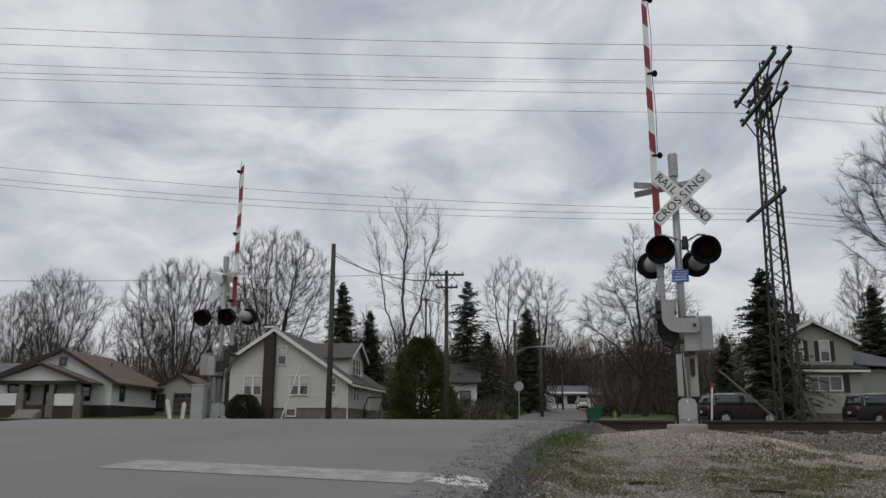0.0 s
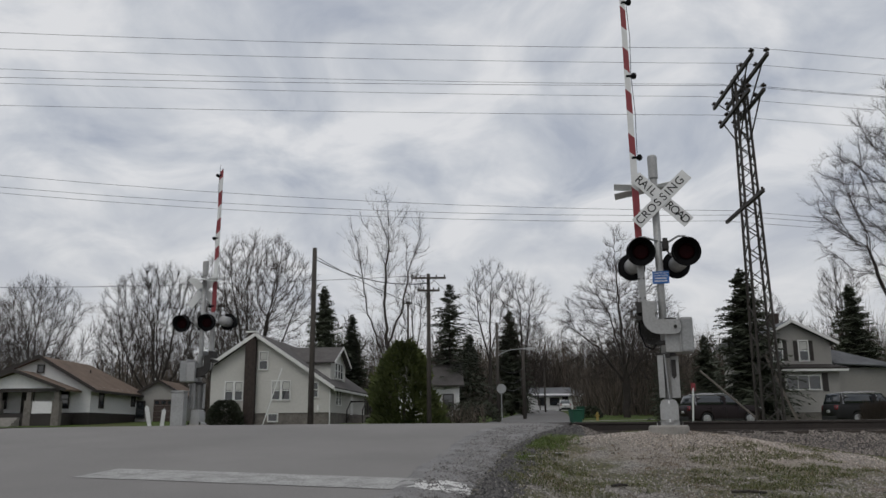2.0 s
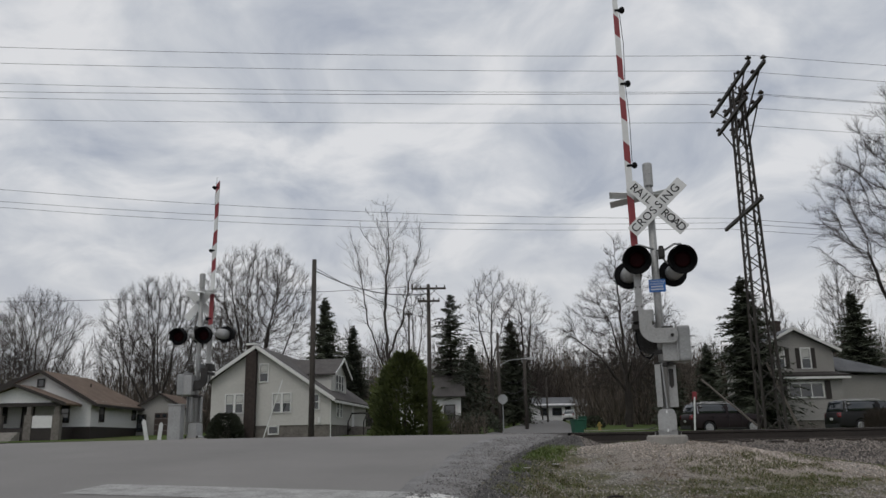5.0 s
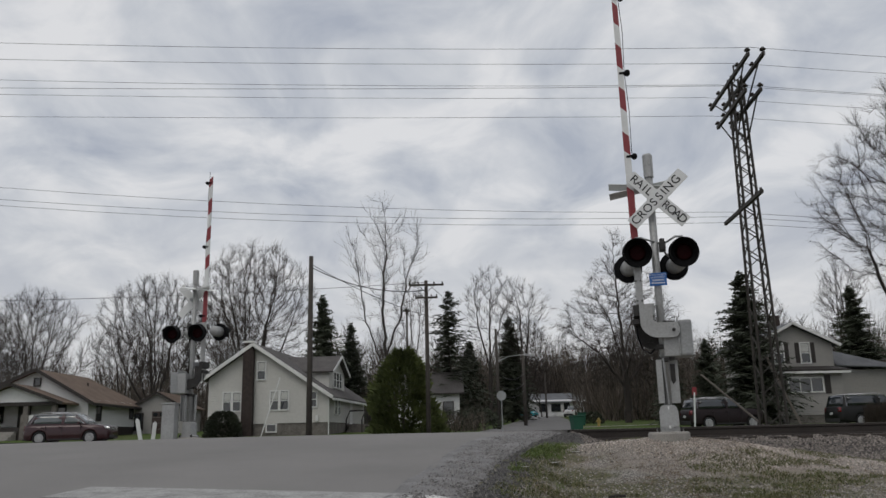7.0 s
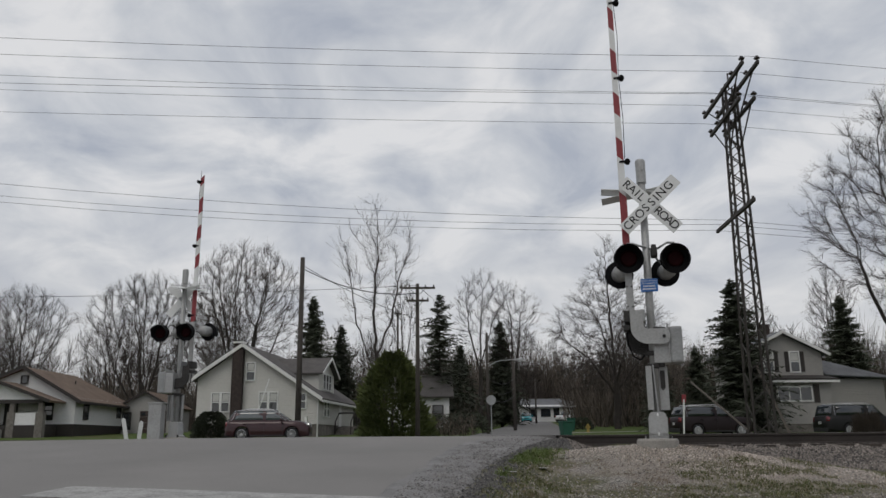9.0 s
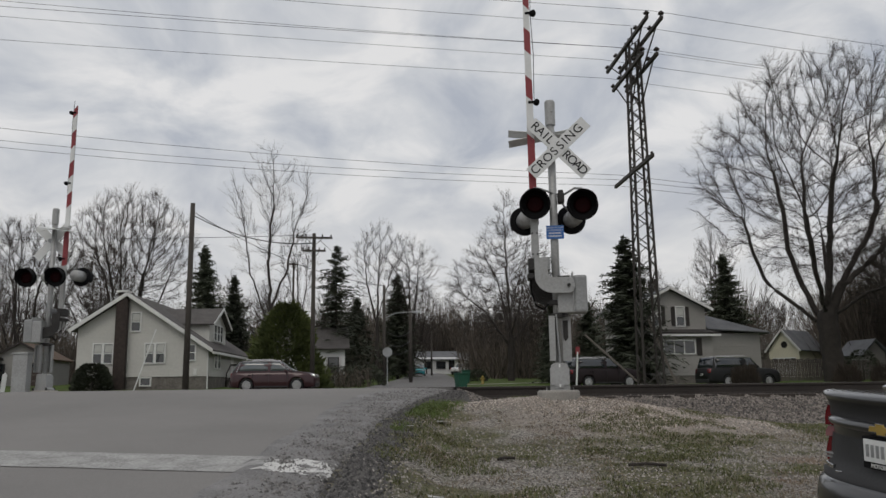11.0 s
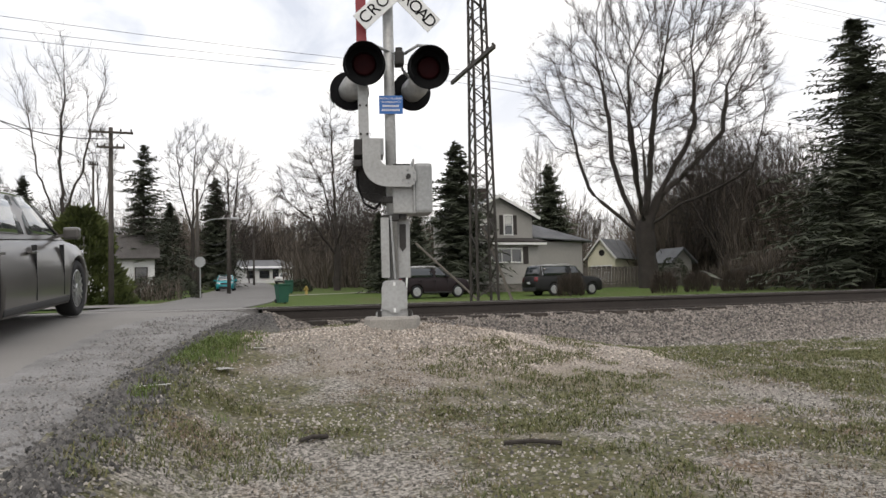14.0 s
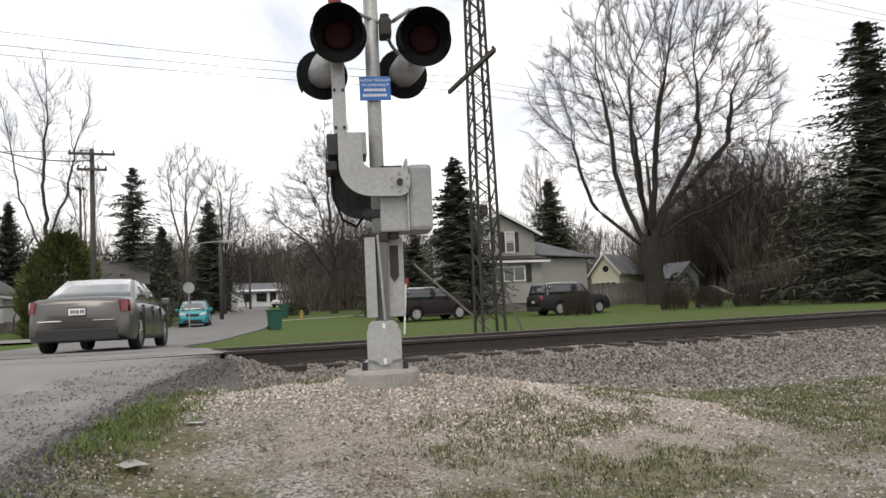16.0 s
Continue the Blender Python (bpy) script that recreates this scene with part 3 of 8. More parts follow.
# ---- crossing signals ----
def lamp_unit(parent, m):
    """A flasher: background disc, hood and housing, facing -y."""
    bm = B()
    lathe(bm, [(0.0, -0.010), (0.222, -0.010), (0.228, 0.0), (0.222, 0.010), (0.0, 0.010)], 32, pose(0, 0, 0, 90))
    disc = part("background_disc", bm, M["black"], parent, "round black background")
    disc.matrix_basis = m
    bm = B()
    lathe(bm, [(0.136, 0.0), (0.138, 0.022), (0.133, 0.022), (0.130, 0.0)], 28, pose(0, 0, 0, 90))
    k = 22
    # hood: an open half tube that droops forward
    va = []
    for i in range(k + 1):
        a = radians(-35 + 250 * i / k)
        d = 0.22 if 20 < -35 + 250 * i / k < 160 else 0.14
        for r in (0.203, 0.197):
            va.append([bm.verts.new((r * math.cos(a), -0.01, r * math.sin(a))), bm.verts.new((r * math.cos(a), -d, r * math.sin(a) - 0.015))])
    for i in range(k):
        o0, i0, o1, i1 = va[2 * i], va[2 * i + 1], va[2 * i + 2], va[2 * i + 3]
        bm.faces.new((o0[0], o1[0], o1[1], o0[1]))
        bm.faces.new((i0[0], i0[1], i1[1], i1[0]))
        bm.faces.new((o0[1], o1[1], i1[1], i0[1]))
    part("hood", bm, M["black"], disc, smooth=False)
    bm = B()
    lathe(bm, [(0.0, 0.030), (0.05, 0.027), (0.10, 0.020), (0.135, 0.012)], 28, pose(0, 0, 0, 90))
    part("lens", bm, M["lens"], disc, "dark red unlit lens", True)
    bm = B()
    lathe(bm, [(0.130, -0.011), (0.130, -0.24), (0.125, -0.30), (0.10, -0.335), (0.0, -0.34)], 28, pose(0, 0, 0, 90))
    part("housing", bm, M["silver"], disc, "grey lamp housing", True)
    return disc


def board(parent, w, h, t, m, material, name="blade", label=""):
    bm = B()
    box(bm, (-w / 2, -t / 2, -h / 2), (w / 2, t / 2, h / 2), 0.004)
    o = part(name, bm, material, parent, label)
    o.matrix_basis = m
    return o


def crossbuck(parent, m, lettered=True):
    e = B()
    tube(e, (0, -0.02, 0), (0, 0.10, 0), 0.05)
    hub = part("crossbuck", e, M["galv"], parent, "white crossbuck sign")
    hub.matrix_basis = m
    a = board(hub, 1.13, 0.205, 0.012, pose(0, -0.035, 0, 0, 46, 0), M["white"], "blade", "white blade reading RAILROAD")
    b = board(hub, 1.13, 0.205, 0.012, pose(0, -0.05, 0, 0, -43, 0), M["white"], "blade", "white blade reading CROSSING")
    if lettered:
        for ch, x in zip("RAIL", (-0.475, -0.365, -0.265, -0.175)):
            letters(ch, 0.185, M["black"], a, pose(x, -0.008, 0, 90))
        for ch, x in zip("ROAD", (0.165, 0.275, 0.385, 0.49)):
            letters(ch, 0.185, M["black"], a, pose(x, -0.008, 0, 90))
        for ch, x in zip("CROSSING", (-0.475, -0.35, -0.215, -0.085, 0.04, 0.135, 0.245, 0.40)):
            letters(ch, 0.185, M["black"], b, pose(x, -0.008, 0, 90))
    return hub


def crossing_signal(m, label, front=True, tip=7.7):
    """A mast on a footing with crossbuck, four flashers, gate machine and raised gate. Its front faces -y; the gate hangs on -x."""
    s = thing("crossing_signal", m, label, "railroad signal", "crossing signals")
    bm = B()
    lathe(bm, [(0.30, -0.4), (0.30, 0.28), (0.28, 0.31), (0.0, 0.315)], 10)
    part("footing", bm, M["concrete"], s, "round concrete footing")
    bm = B()
    prism(bm, [(-0.17, 0.31), (0.21, 0.31), (0.21, 0.345), (0.15, 0.38), (0.135, 0.66), (0.10, 0.69), (-0.06, 0.69), (-0.095, 0.66), (-0.11, 0.38), (-0.17, 0.345)], -0.13, 0.13)
    base = part("base_casting", bm, M["silver"], s, "grey cast base")
    bm = B()
    prism(bm, [(-0.10, 0.385), (-0.045, 0.38), (-0.02, 0.345), (0.055, 0.345), (0.08, 0.38), (0.14, 0.385), (0.155, 0.40), (0.155, 0.61), (0.14, 0.63), (0.09, 0.635), (0.06, 0.675), (-0.02, 0.675), (-0.05, 0.635), (-0.10, 0.63), (-0.115, 0.61), (-0.115, 0.40)], -0.155, -0.133)
    part("cover", bm, M["silver"], base, "lobed cover plate")
    for z in (0.375, 0.65):
        bm = B()
        box(bm, (0.008, -0.168, z - 0.022), (0.032, -0.156, z + 0.022), 0.003)
        part("latch", bm, M["white"], base)
    for x, y in ((-0.14, -0.16), (0.18, -0.16), (-0.14, 0.16), (0.18, 0.16)):
        bm = B()
        tube(bm, (x, y, 0.31), (x, y, 0.375), 0.022, n=8)
        part("bolt", bm, M["dark"], base)
    bm = B()
    tube(bm, (0.022, 0, 0.6), (0.022, 0, 4.36), 0.058, n=20)
    part("mast", bm, M["silver"], s, "grey tubular mast", True)
    bm = B()
    lathe(bm, [(0.075, 0.0), (0.078, 0.36), (0.066, 0.385), (0.0, 0.39)], 20, pose(0.022, 0, 4.23))
    box(bm, (0.03, -0.09, 4.42), (0.06, -0.07, 4.50))
    part("mast_cap", bm, M["silver"], s)
    for x0, x1, y, z0, z1 in ((-0.105, -0.02, -0.10, 0.72, 1.36), (0.068, 0.212, 0.06, 0.72, 1.36)):
        bm = B()
        box(bm, (x0, y - 0.008, z0), (x1, y + 0.008, z1), 0.004)
        box(bm, (x0, y, z0), (x0 + 0.01, y + 0.09, z1), 0.003)
        box(bm, (x1 - 0.01, y, z0), (x1, y + 0.09, z1), 0.003)
        part("guard_plate", bm, M["silver"], s, "light grey guard plate")
    bm = B()
    beam(bm, (0.035, -0.075, 0.70), (0.0, -0.075, 1.38), 0.075, 0.02)
    part("linkage", bm, M["galv"], s)
    bm = B()
    prism(bm, [(0.10, 1.05), (0.13, 1.0), (0.17, 1.05), (0.17, 1.30), (0.10, 1.30)], 0.040, 0.050)
    part("slot", bm, M["dark"], s)
    bm = B()
    box(bm, (0.03, -0.10, 1.40), (0.262, 0.26, 1.90), 0.018)
    mech = part("gate_machine", bm, M["silver"], s, "grey steel gate machine housing")
    bm = B()
    box(bm, (0.262, -0.14, 1.40), (0.455, 0.27, 1.94), 0.035)
    part("machine_door", bm, M["galv"], mech, "grey rounded housing door")
    bm = B()
    box(bm, (0.247, -0.15, 1.40), (0.264, 0.275, 1.985), 0.005)
    part("door_flange", bm, M["silver"], mech)
    bm = B()
    box(bm, (0.04, -0.12, 1.90), (0.22, -0.08, 1.935), 0.006)
    part("top_cable", bm, M["dark"], mech)
    for z in (1.36, 1.555):
        bm = B()
        box(bm, (-0.075, -0.085, z - 0.035), (0.09, 0.085, z + 0.035), 0.01)
        tube(bm, (-0.08, -0.07, z), (-0.08, 0.07, z), 0.028, n=10)
        part("clamp", bm, M["dark"], mech, "dark pipe clamp")
    bm = B()
    pipe(bm, [(-0.05, -0.02, 1.60), (-0.16, -0.02, 1.46), (-0.27, 0.0, 1.52), (-0.33, 0.02, 1.70), (-0.34, 0.02, 1.9)], 0.010, 6)
    part("cable", bm, M["black"], s)
    bm = B()
    tube(bm, (0.13, -0.02, 1.35), (0.13, -0.02, 1.42), 0.05, n=10)
    part("conduit_plug", bm, M["dark"], mech)
    # gate carried on two curved arms
    gate = new("gate")
    gate.parent = s
    for y, mt, dx, dz, top in ((-0.19, "silver", 0.0, 0.0, 2.195), (0.17, "dark", -0.075, -0.14, 2.08)):
        bm = B()
        outer = [(-0.286 + 0.26 * (1 - math.cos(radians(a))) + dx, 1.93 - 0.25 * math.sin(radians(a)) + dz) for a in range(0, 91, 9)]
        inner = [(-0.094 + 0.07 * (1 - math.cos(radians(a))) + dx, 1.975 - 0.07 * math.sin(radians(a)) + dz) for a in range(0, 91, 18)]
        if mt == "silver":
            end = [(0.20, 1.675), (0.25, 1.70), (0.274, 1.75), (0.274, 1.83), (0.25, 1.885), (0.20, 1.905)]
        else:
            end = [(0.02, 1.49), (0.06, 1.56), (0.02, 1.76)]
        prism(bm, [(-0.286 + dx, top), *outer, *end, *inner[::-1], (-0.094 + dx, top)], y - 0.010, y + 0.010)
        part("gate_bracket", bm, M[mt], gate, "curved steel gate bracket")
    for i in range(6):
        a = radians(60 * i + 30)
        bm = B()
        tube(bm, (0.191 + 0.07 * math.cos(a), -0.212, 1.786 + 0.07 * math.sin(a)), (0.191 + 0.07 * math.cos(a), -0.199, 1.786 + 0.07 * math.sin(a)), 0.011, n=8)
        part("bolt", bm, M["galv"], gate)
    bm = B()
    tube(bm, (0.191, -0.235, 1.786), (0.191, 0.20, 1.786), 0.026, n=10)
    part("pivot", bm, M["dark"], gate)
    for a, b in (((-0.34, 0.15, 1.80), (-0.18, 0.15, 1.58)), ((-0.31, 0.15, 1.68), (-0.10, 0.15, 1.66)), ((-0.22, 0.15, 1.60), (-0.14, 0.15, 1.78))):
        bm = B()
        beam(bm, a, b, 0.02, 0.03)
        part("frame_rib", bm, M["dark"], gate)
    for x0, x1, z0, z1, mt in ((-0.30, -0.275, 2.03, 2.20, "dark"), (-0.11, -0.06, 2.02, 2.20, "galv"), (-0.375, -0.29, 2.02, 2.19, "dark"), (-0.39, -0.30, 1.90, 1.97, "dark")):
        bm = B()
        box(bm, (x0, -0.18, z0), (x1, 0.16, z1), 0.006)
        part("spacer", bm, M[mt], gate)
    bm = B()
    box(bm, (-0.335, -0.17, 2.06), (-0.30, -0.10, 2.16), 0.006)
    part("spring_box", bm, M["white"], gate)
    # gate arm: steel stub, then striped boards
    bm = B()
    box(bm, (-0.055, -0.03, -0.05), (0.055, 0.03, 0.98), 0.008)
    arm = part("gate_arm", bm, M["silver"], gate, "raised gate arm with red and white bands")
    arm.matrix_basis = pose(-0.263, -0.02, 2.24, 0, -0.35, 0)
    for z in (0.03, 0.34, 0.92):
        for x in (-0.035, 0.035):
            bm = B()
            tube(bm, (x, -0.042, z), (x, -0.03, z), 0.013, n=8)
            part("bolt", bm, M["dark"], arm)
    edges = [0.98, 1.82, 2.42, 2.75, 3.16, 3.53, 3.90, 4.30, 4.68, 5.06, 5.46]
    for i, (z, zz) in enumerate(zip(edges, edges[1:])):
        if 2.24 + z > tip:
            break
        zz = min(zz, tip - 2.24)
        w = 0.058 - 0.003 * z
        bm = B()
        prism(bm, [(-w, z + 0.05), (w, z - 0.05), (w, zz - 0.05), (-w, zz + 0.05)], -0.02, 0.02)
        part("arm_band", bm, M["red" if i % 2 == 0 else "white"], arm, "red band" if i % 2 == 0 else "white band")
    for z in ((2.36, 3.80, 5.16) if front else (1.15, 3.0, 4.78)):
        bm = B()
        box(bm, (-0.02, -0.03, z - 0.02), (0.10, 0.03, z + 0.02), 0.006)
        lathe(bm, [(0.0, -0.055), (0.04, -0.05), (0.048, 0.0), (0.04, 0.05), (0.0, 0.055)], 14, pose(0.105, 0, z, 90))
        part("arm_lamp", bm, M["black"], arm, "small gate arm lamp", True)
    bm = B()
    pipe(bm, [(0.07, -0.03, 2.4), (0.085, -0.03, 3.1), (0.06, -0.03, 3.8), (0.085, -0.03, 4.5), (0.06, -0.03, 5.1)], 0.006, 5)
    part("lamp_cable", bm, M["black"], arm)
    crossbuck(s, pose(0.125, -0.09, 3.84))
    hub = new("rear_crossbuck")
    hub.parent = s
    hub.matrix_basis = pose(-0.14, 0.12, 4.08)
    board(hub, 0.95, 0.20, 0.012, pose(0, 0, 0.03, 76, 7, 0), M["white"], "blade", "tilted white blade")
    board(hub, 0.95, 0.20, 0.012, pose(0, 0.02, 0.0, 76, -9, 0), M["white"], "blade", "tilted white blade")
    bm = B()
    pipe(bm, [(-0.26, -0.17, 3.225), (-0.18, -0.14, 3.23), (0.03, -0.04, 3.17), (0.10, -0.03, 3.15), (0.20, -0.03, 3.16), (0.33, -0.12, 3.22), (0.44, -0.17, 3.20)], 0.017)
    pipe(bm, [(0.14, -0.03, 3.05), (0.19, 0.05, 2.98), (0.31, 0.40, 2.97)], 0.015)
    pipe(bm, [(0.02, 0.05, 3.05), (-0.2, 0.25, 3.0), (-0.38, 0.40, 2.97)], 0.015)
    part("cross_arm", bm, M["galv"], s, "bent pipe carrying the flashers", True)
    bm = B()
    box(bm, (0.085, -0.10, 3.02), (0.185, 0.06, 3.17), 0.018)
    tube(bm, (0.135, -0.02, 3.16), (0.135, -0.02, 3.22), 0.04, n=10)
    part("junction_box", bm, M["dark"], s)
    for x, z in ((-0.25, 2.985), (0.435, 2.95)) if front else ((-0.62, 2.97), (0.10, 2.95)):
        lamp_unit(s, pose(x, -0.20, z, 0, 0, 0))
    for x in (-0.405, 0.31):
        lamp_unit(s, pose(x, 0.52, 2.88, 0, 0, 190))
    if front:
        bm = B()
        box(bm, (-0.127, -0.004, -0.10), (0.127, 0.004, 0.10), 0.003)
        sign = part("notice", bm, M["blue"], s, "small blue emergency notice plate")
        sign.matrix_basis = pose(0.031, -0.085, 2.58)
        letters("REPORT PROBLEM", 0.030, M["white"], sign, pose(0, -0.005, 0.066, 90), depth=0.001)
        letters("OR EMERGENCY", 0.030, M["white"], sign, pose(0, -0.005, 0.027, 90), depth=0.001)
        for z, w in ((-0.014, 0.18), (-0.058, 0.20)):
            bm = B()
            for j in range(9):
                x = -w / 2 + w * j / 9
                box(bm, (x, -0.007, z - 0.011), (x + w / 9 * 0.7, -0.004, z + 0.011))
            tagged(part("number_bar", bm, M["white"], sign), kind="stuff")
    return s


near_signal = crossing_signal(pose(3.78, 12.45, 1.10, 0, 0, -15), "grey railroad signal with crossbuck and raised gate")
far_signal = crossing_signal(pose(-5.75, 21.4, 1.22, 0, 0, 165), "grey railroad signal seen from its back, gate raised", False, 7.15)
# relay cabinet plates beside the far signal's mast
bm = B()
box(bm, (-0.17, -0.12, 0.15), (0.17, 0.12, 1.15), 0.02)
box(bm, (-0.19, -0.14, 1.15), (0.19, 0.14, 1.19), 0.01)
cab = part("relay_cabinet", bm, M["silver"], None)
cab.matrix_basis = pose(-6.2, 21.2, 1.2, 0, 0, -10)
tagged(cab, "light grey metal relay cabinet beside the signal", "cabinet")


def board_guard(x, y):
    s = thing("picket_guard", pose(x, y, ground_z(x, y), 0, 0, 8), "leaning white picket boards beside the far signal", "fence")
    for i, (h, tilt) in enumerate(((0.95, -12), (0.85, 4), (0.7, 14), (0.8, -3))):
        bm = B()
        prism(bm, [(-0.05, -0.1), (0.05, -0.1), (0.05, h - 0.06), (0.0, h), (-0.05, h - 0.06)], -0.012, 0.012)
        o = part("picket", bm, M["white"], s)
        o.matrix_basis = pose(-0.3 + 0.2 * i, 0.01 * i, 0, 0, tilt, 0)
    bm = B()
    box(bm, (-0.45, 0.02, 0.3), (0.45, 0.05, 0.38))
    part("rail", bm, M["white"], s)
    return s


board_guard(-6.75, 21.9)


# ---- lattice pole, wires, utility poles ----
TOWER = Vector((12.92, 30.0, 1.2))
TURNED = radians(-5)
ARMS = ((13.7, 2.65), (12.58, 1.95), (8.5, 2.35))


def lattice_tower():
    s = thing("lattice_tower", Matrix.Translation(TOWER) @ Matrix.Rotation(TURNED, 4, "Z"), "dark steel lattice pole with wire arms beside the track", "utility tower")
    H_ = 13.95

    def hw(z):
        return 0.385 - 0.185 * z / H_
    for sx in (-1, 1):
        for sy in (-1, 1):
            bm = B()
            beam(bm, (sx * hw(0), sy * hw(0), -0.3), (sx * hw(H_), sy * hw(H_), H_), 0.075, 0.075)
            part("leg", bm, M["lattice"], s)
    for face in range(4):
        z, side = 0.25, 1
        while z < H_ - 0.3:
            dz = 1.55 * hw(z)
            a, b = hw(z), hw(z + dz)
            p, q = (-a * side, -a, z), (b * side, -b, min(z + dz, H_))
            m = pose(0, 0, 0, 0, 0, 90 * face)
            bm = B()
            beam(bm, m @ Vector(p), m @ Vector(q), 0.045, 0.03)
            part("lace_bar", bm, M["lattice"], s)
            z, side = z + dz, -side
    for k, (z, half) in enumerate(ARMS):
        for x in ((-0.28, 0.28) if k < 2 else (-0.26,)):
            bm = B()
            box(bm, (x - 0.055, -half, z - 0.07), (x + 0.055, half, z + 0.07), 0.01)
            arm = part("cross_arm", bm, M["lattice"], s, "timber cross arm")
            for u in ((-0.97, -0.5, 0.5, 0.97) if k < 2 else (-0.95, -0.55, -0.75)):
                bm = B()
                lathe(bm, [(0.02, 0.05), (0.02, 0.14), (0.11, 0.15), (0.12, 0.19), (0.06, 0.23), (0.05, 0.27), (0.0, 0.28)] if k < 2 else [(0.015, 0.05), (0.05, 0.09), (0.05, 0.15), (0.0, 0.16)], 10, pose(x, u * half, z))
                part("insulator", bm, M["insulator"], arm, "dark pin insulator", True)
        if k < 2:
            for u in (-1, 1):
                bm = B()
                beam(bm, (0.28, u * half * 0.8, z), (0.2, u * 0.22, z - 1.3), 0.05, 0.03)
                beam(bm, (-0.28, u * half * 0.8, z), (-0.2, u * 0.22, z - 1.3), 0.05, 0.03)
                part("brace", bm, M["lattice"], s)
    bm = B()
    beam(bm, (0, 0, 13.8), (0, 0, 14.5), 0.05, 0.05)
    part("spike", bm, M["lattice"], s)
    return s


tower = lattice_tower()


def wire(p, q, sag, r=0.008, name="overhead_wire", label="thin dark overhead wire"):
    p, q = Vector(p), Vector(q)
    n_ = 24
    cu = bpy.data.curves.new(name, "CURVE")
    cu.dimensions = "3D"
    cu.bevel_depth, cu.bevel_resolution = r, 1
    sp = cu.splines.new("POLY")
    sp.points.add(n_)
    for i in range(n_ + 1):
        t = i / n_
        c = p.lerp(q, t) - Vector((0, 0, 4 * sag * t * (1 - t)))
        sp.points[i].co = (*c, 1)
    cu.materials.append(M["wire"])
    return tagged(new(name, cu), label, "wire", "overhead wires")


WIRES = ((27.4, 15.15, 20.7, 1.46), (28.8, 15.2, 19.6, 1.06), (31.2, 15.4, 20.4, 1.23), (28.1, 13.95, 16.9, 0.79), (32.5, 15.4, 19.1, 0.82), (31.9, 14.3, 17.0, 0.60),
         (31.1, 9.86, 22.4, 3.0), (31.5, 9.78, 22.2, 3.3), (31.9, 9.64, 22.3, 3.4))
# the line wires: each leaves its arm at a height and hangs in a long shallow curve to the next pole
for y, z, far, sag in WIRES:
    wire((12.6, y, z), (-75, y, far), sag, 0.0075)
    wire((12.6, y, z), (97, y + 3, z + 0.2), 1.6, 0.0075)


def utility_pole(x, y, h, r, label, arms=(), z0=None):
    z0 = ground_z(x, y) if z0 is None else z0
    s = thing("utility_pole", pose(x, y, z0), label, "utility pole", "utility poles")
    bm = B()
    tube(bm, (0, 0, -0.3), (0, 0, h), r, r * 0.72, 12)
    part("pole", bm, M["pole"], s, "", True)
    for z, half in arms:
        bm = B()
        box(bm, (-half, -r - 0.12, z - 0.06), (half, -r, z + 0.06), 0.01)
        arm = part("cross_arm", bm, M["pole"], s)
        for u in (-0.92, -0.45, 0.45, 0.92):
            bm = B()
            tube(bm, (u * half, -r - 0.06, z + 0.06), (u * half, -r - 0.06, z + 0.2), 0.04, n=8)
            part("insulator", bm, M["insulator"], arm)
        bm = B()
        beam(bm, (-half * 0.5, -r - 0.06, z), (0, -r - 0.03, z - 0.5), 0.03, 0.03)
        beam(bm, (half * 0.5, -r - 0.06, z), (0, -r - 0.03, z - 0.5), 0.03, 0.03)
        part("brace", bm, M["dark"], s)
    return s


utility_pole(-6.7, 50.0, 11.2, 0.19, "tall bare wooden utility pole by the side street")
utility_pole(0.5, 50.0, 9.5, 0.15, "wooden utility pole with two cross arms", ((9.2, 1.1), (8.4, 0.7)))
utility_pole(5.7, 60.0, 7.4, 0.13, "slim wooden pole beside the street")
utility_pole(8.9, 70.0, 6.4, 0.16, "short wooden pole with a street lamp arm")
utility_pole(18.0, 118.0, 6.5, 0.15, "distant wooden utility pole")
utility_pole(-1.2, 76.0, 11.0, 0.12, "slender far pole with a short bar", ((10.8, 0.4),))
wire((-6.7, 50, 12.1), (5.7, 60, 9.0), 0.8, 0.02)
wire((-6.7, 50, 11.9), (0.5, 50, 10.3), 0.6, 0.03)
wire((0.5, 50, 10.8), (18.5, 118, 10.5), 0.8, 0.015)
wire((0.5, 50, 10.8), (-70, 47, 11.5), 1.2, 0.015)
for z in (4.4, 5.0, 5.8):
    wire((5.7, 60, z), (8.9, 70, z + 0.6), 0.5, 0.02)
# street lamp arm on the slim pole
bm = B()
pipe(bm, [(5.7, 60, 6.6), (6.6, 60.2, 7.0), (8.0, 60.5, 7.15)], 0.03, 6)
box(bm, (7.9, 60.4, 7.05), (8.5, 60.65, 7.2), 0.03)
tagged(part("street_lamp", bm, M["galv"]), "grey street lamp arm on a slim pole", "street lamp")

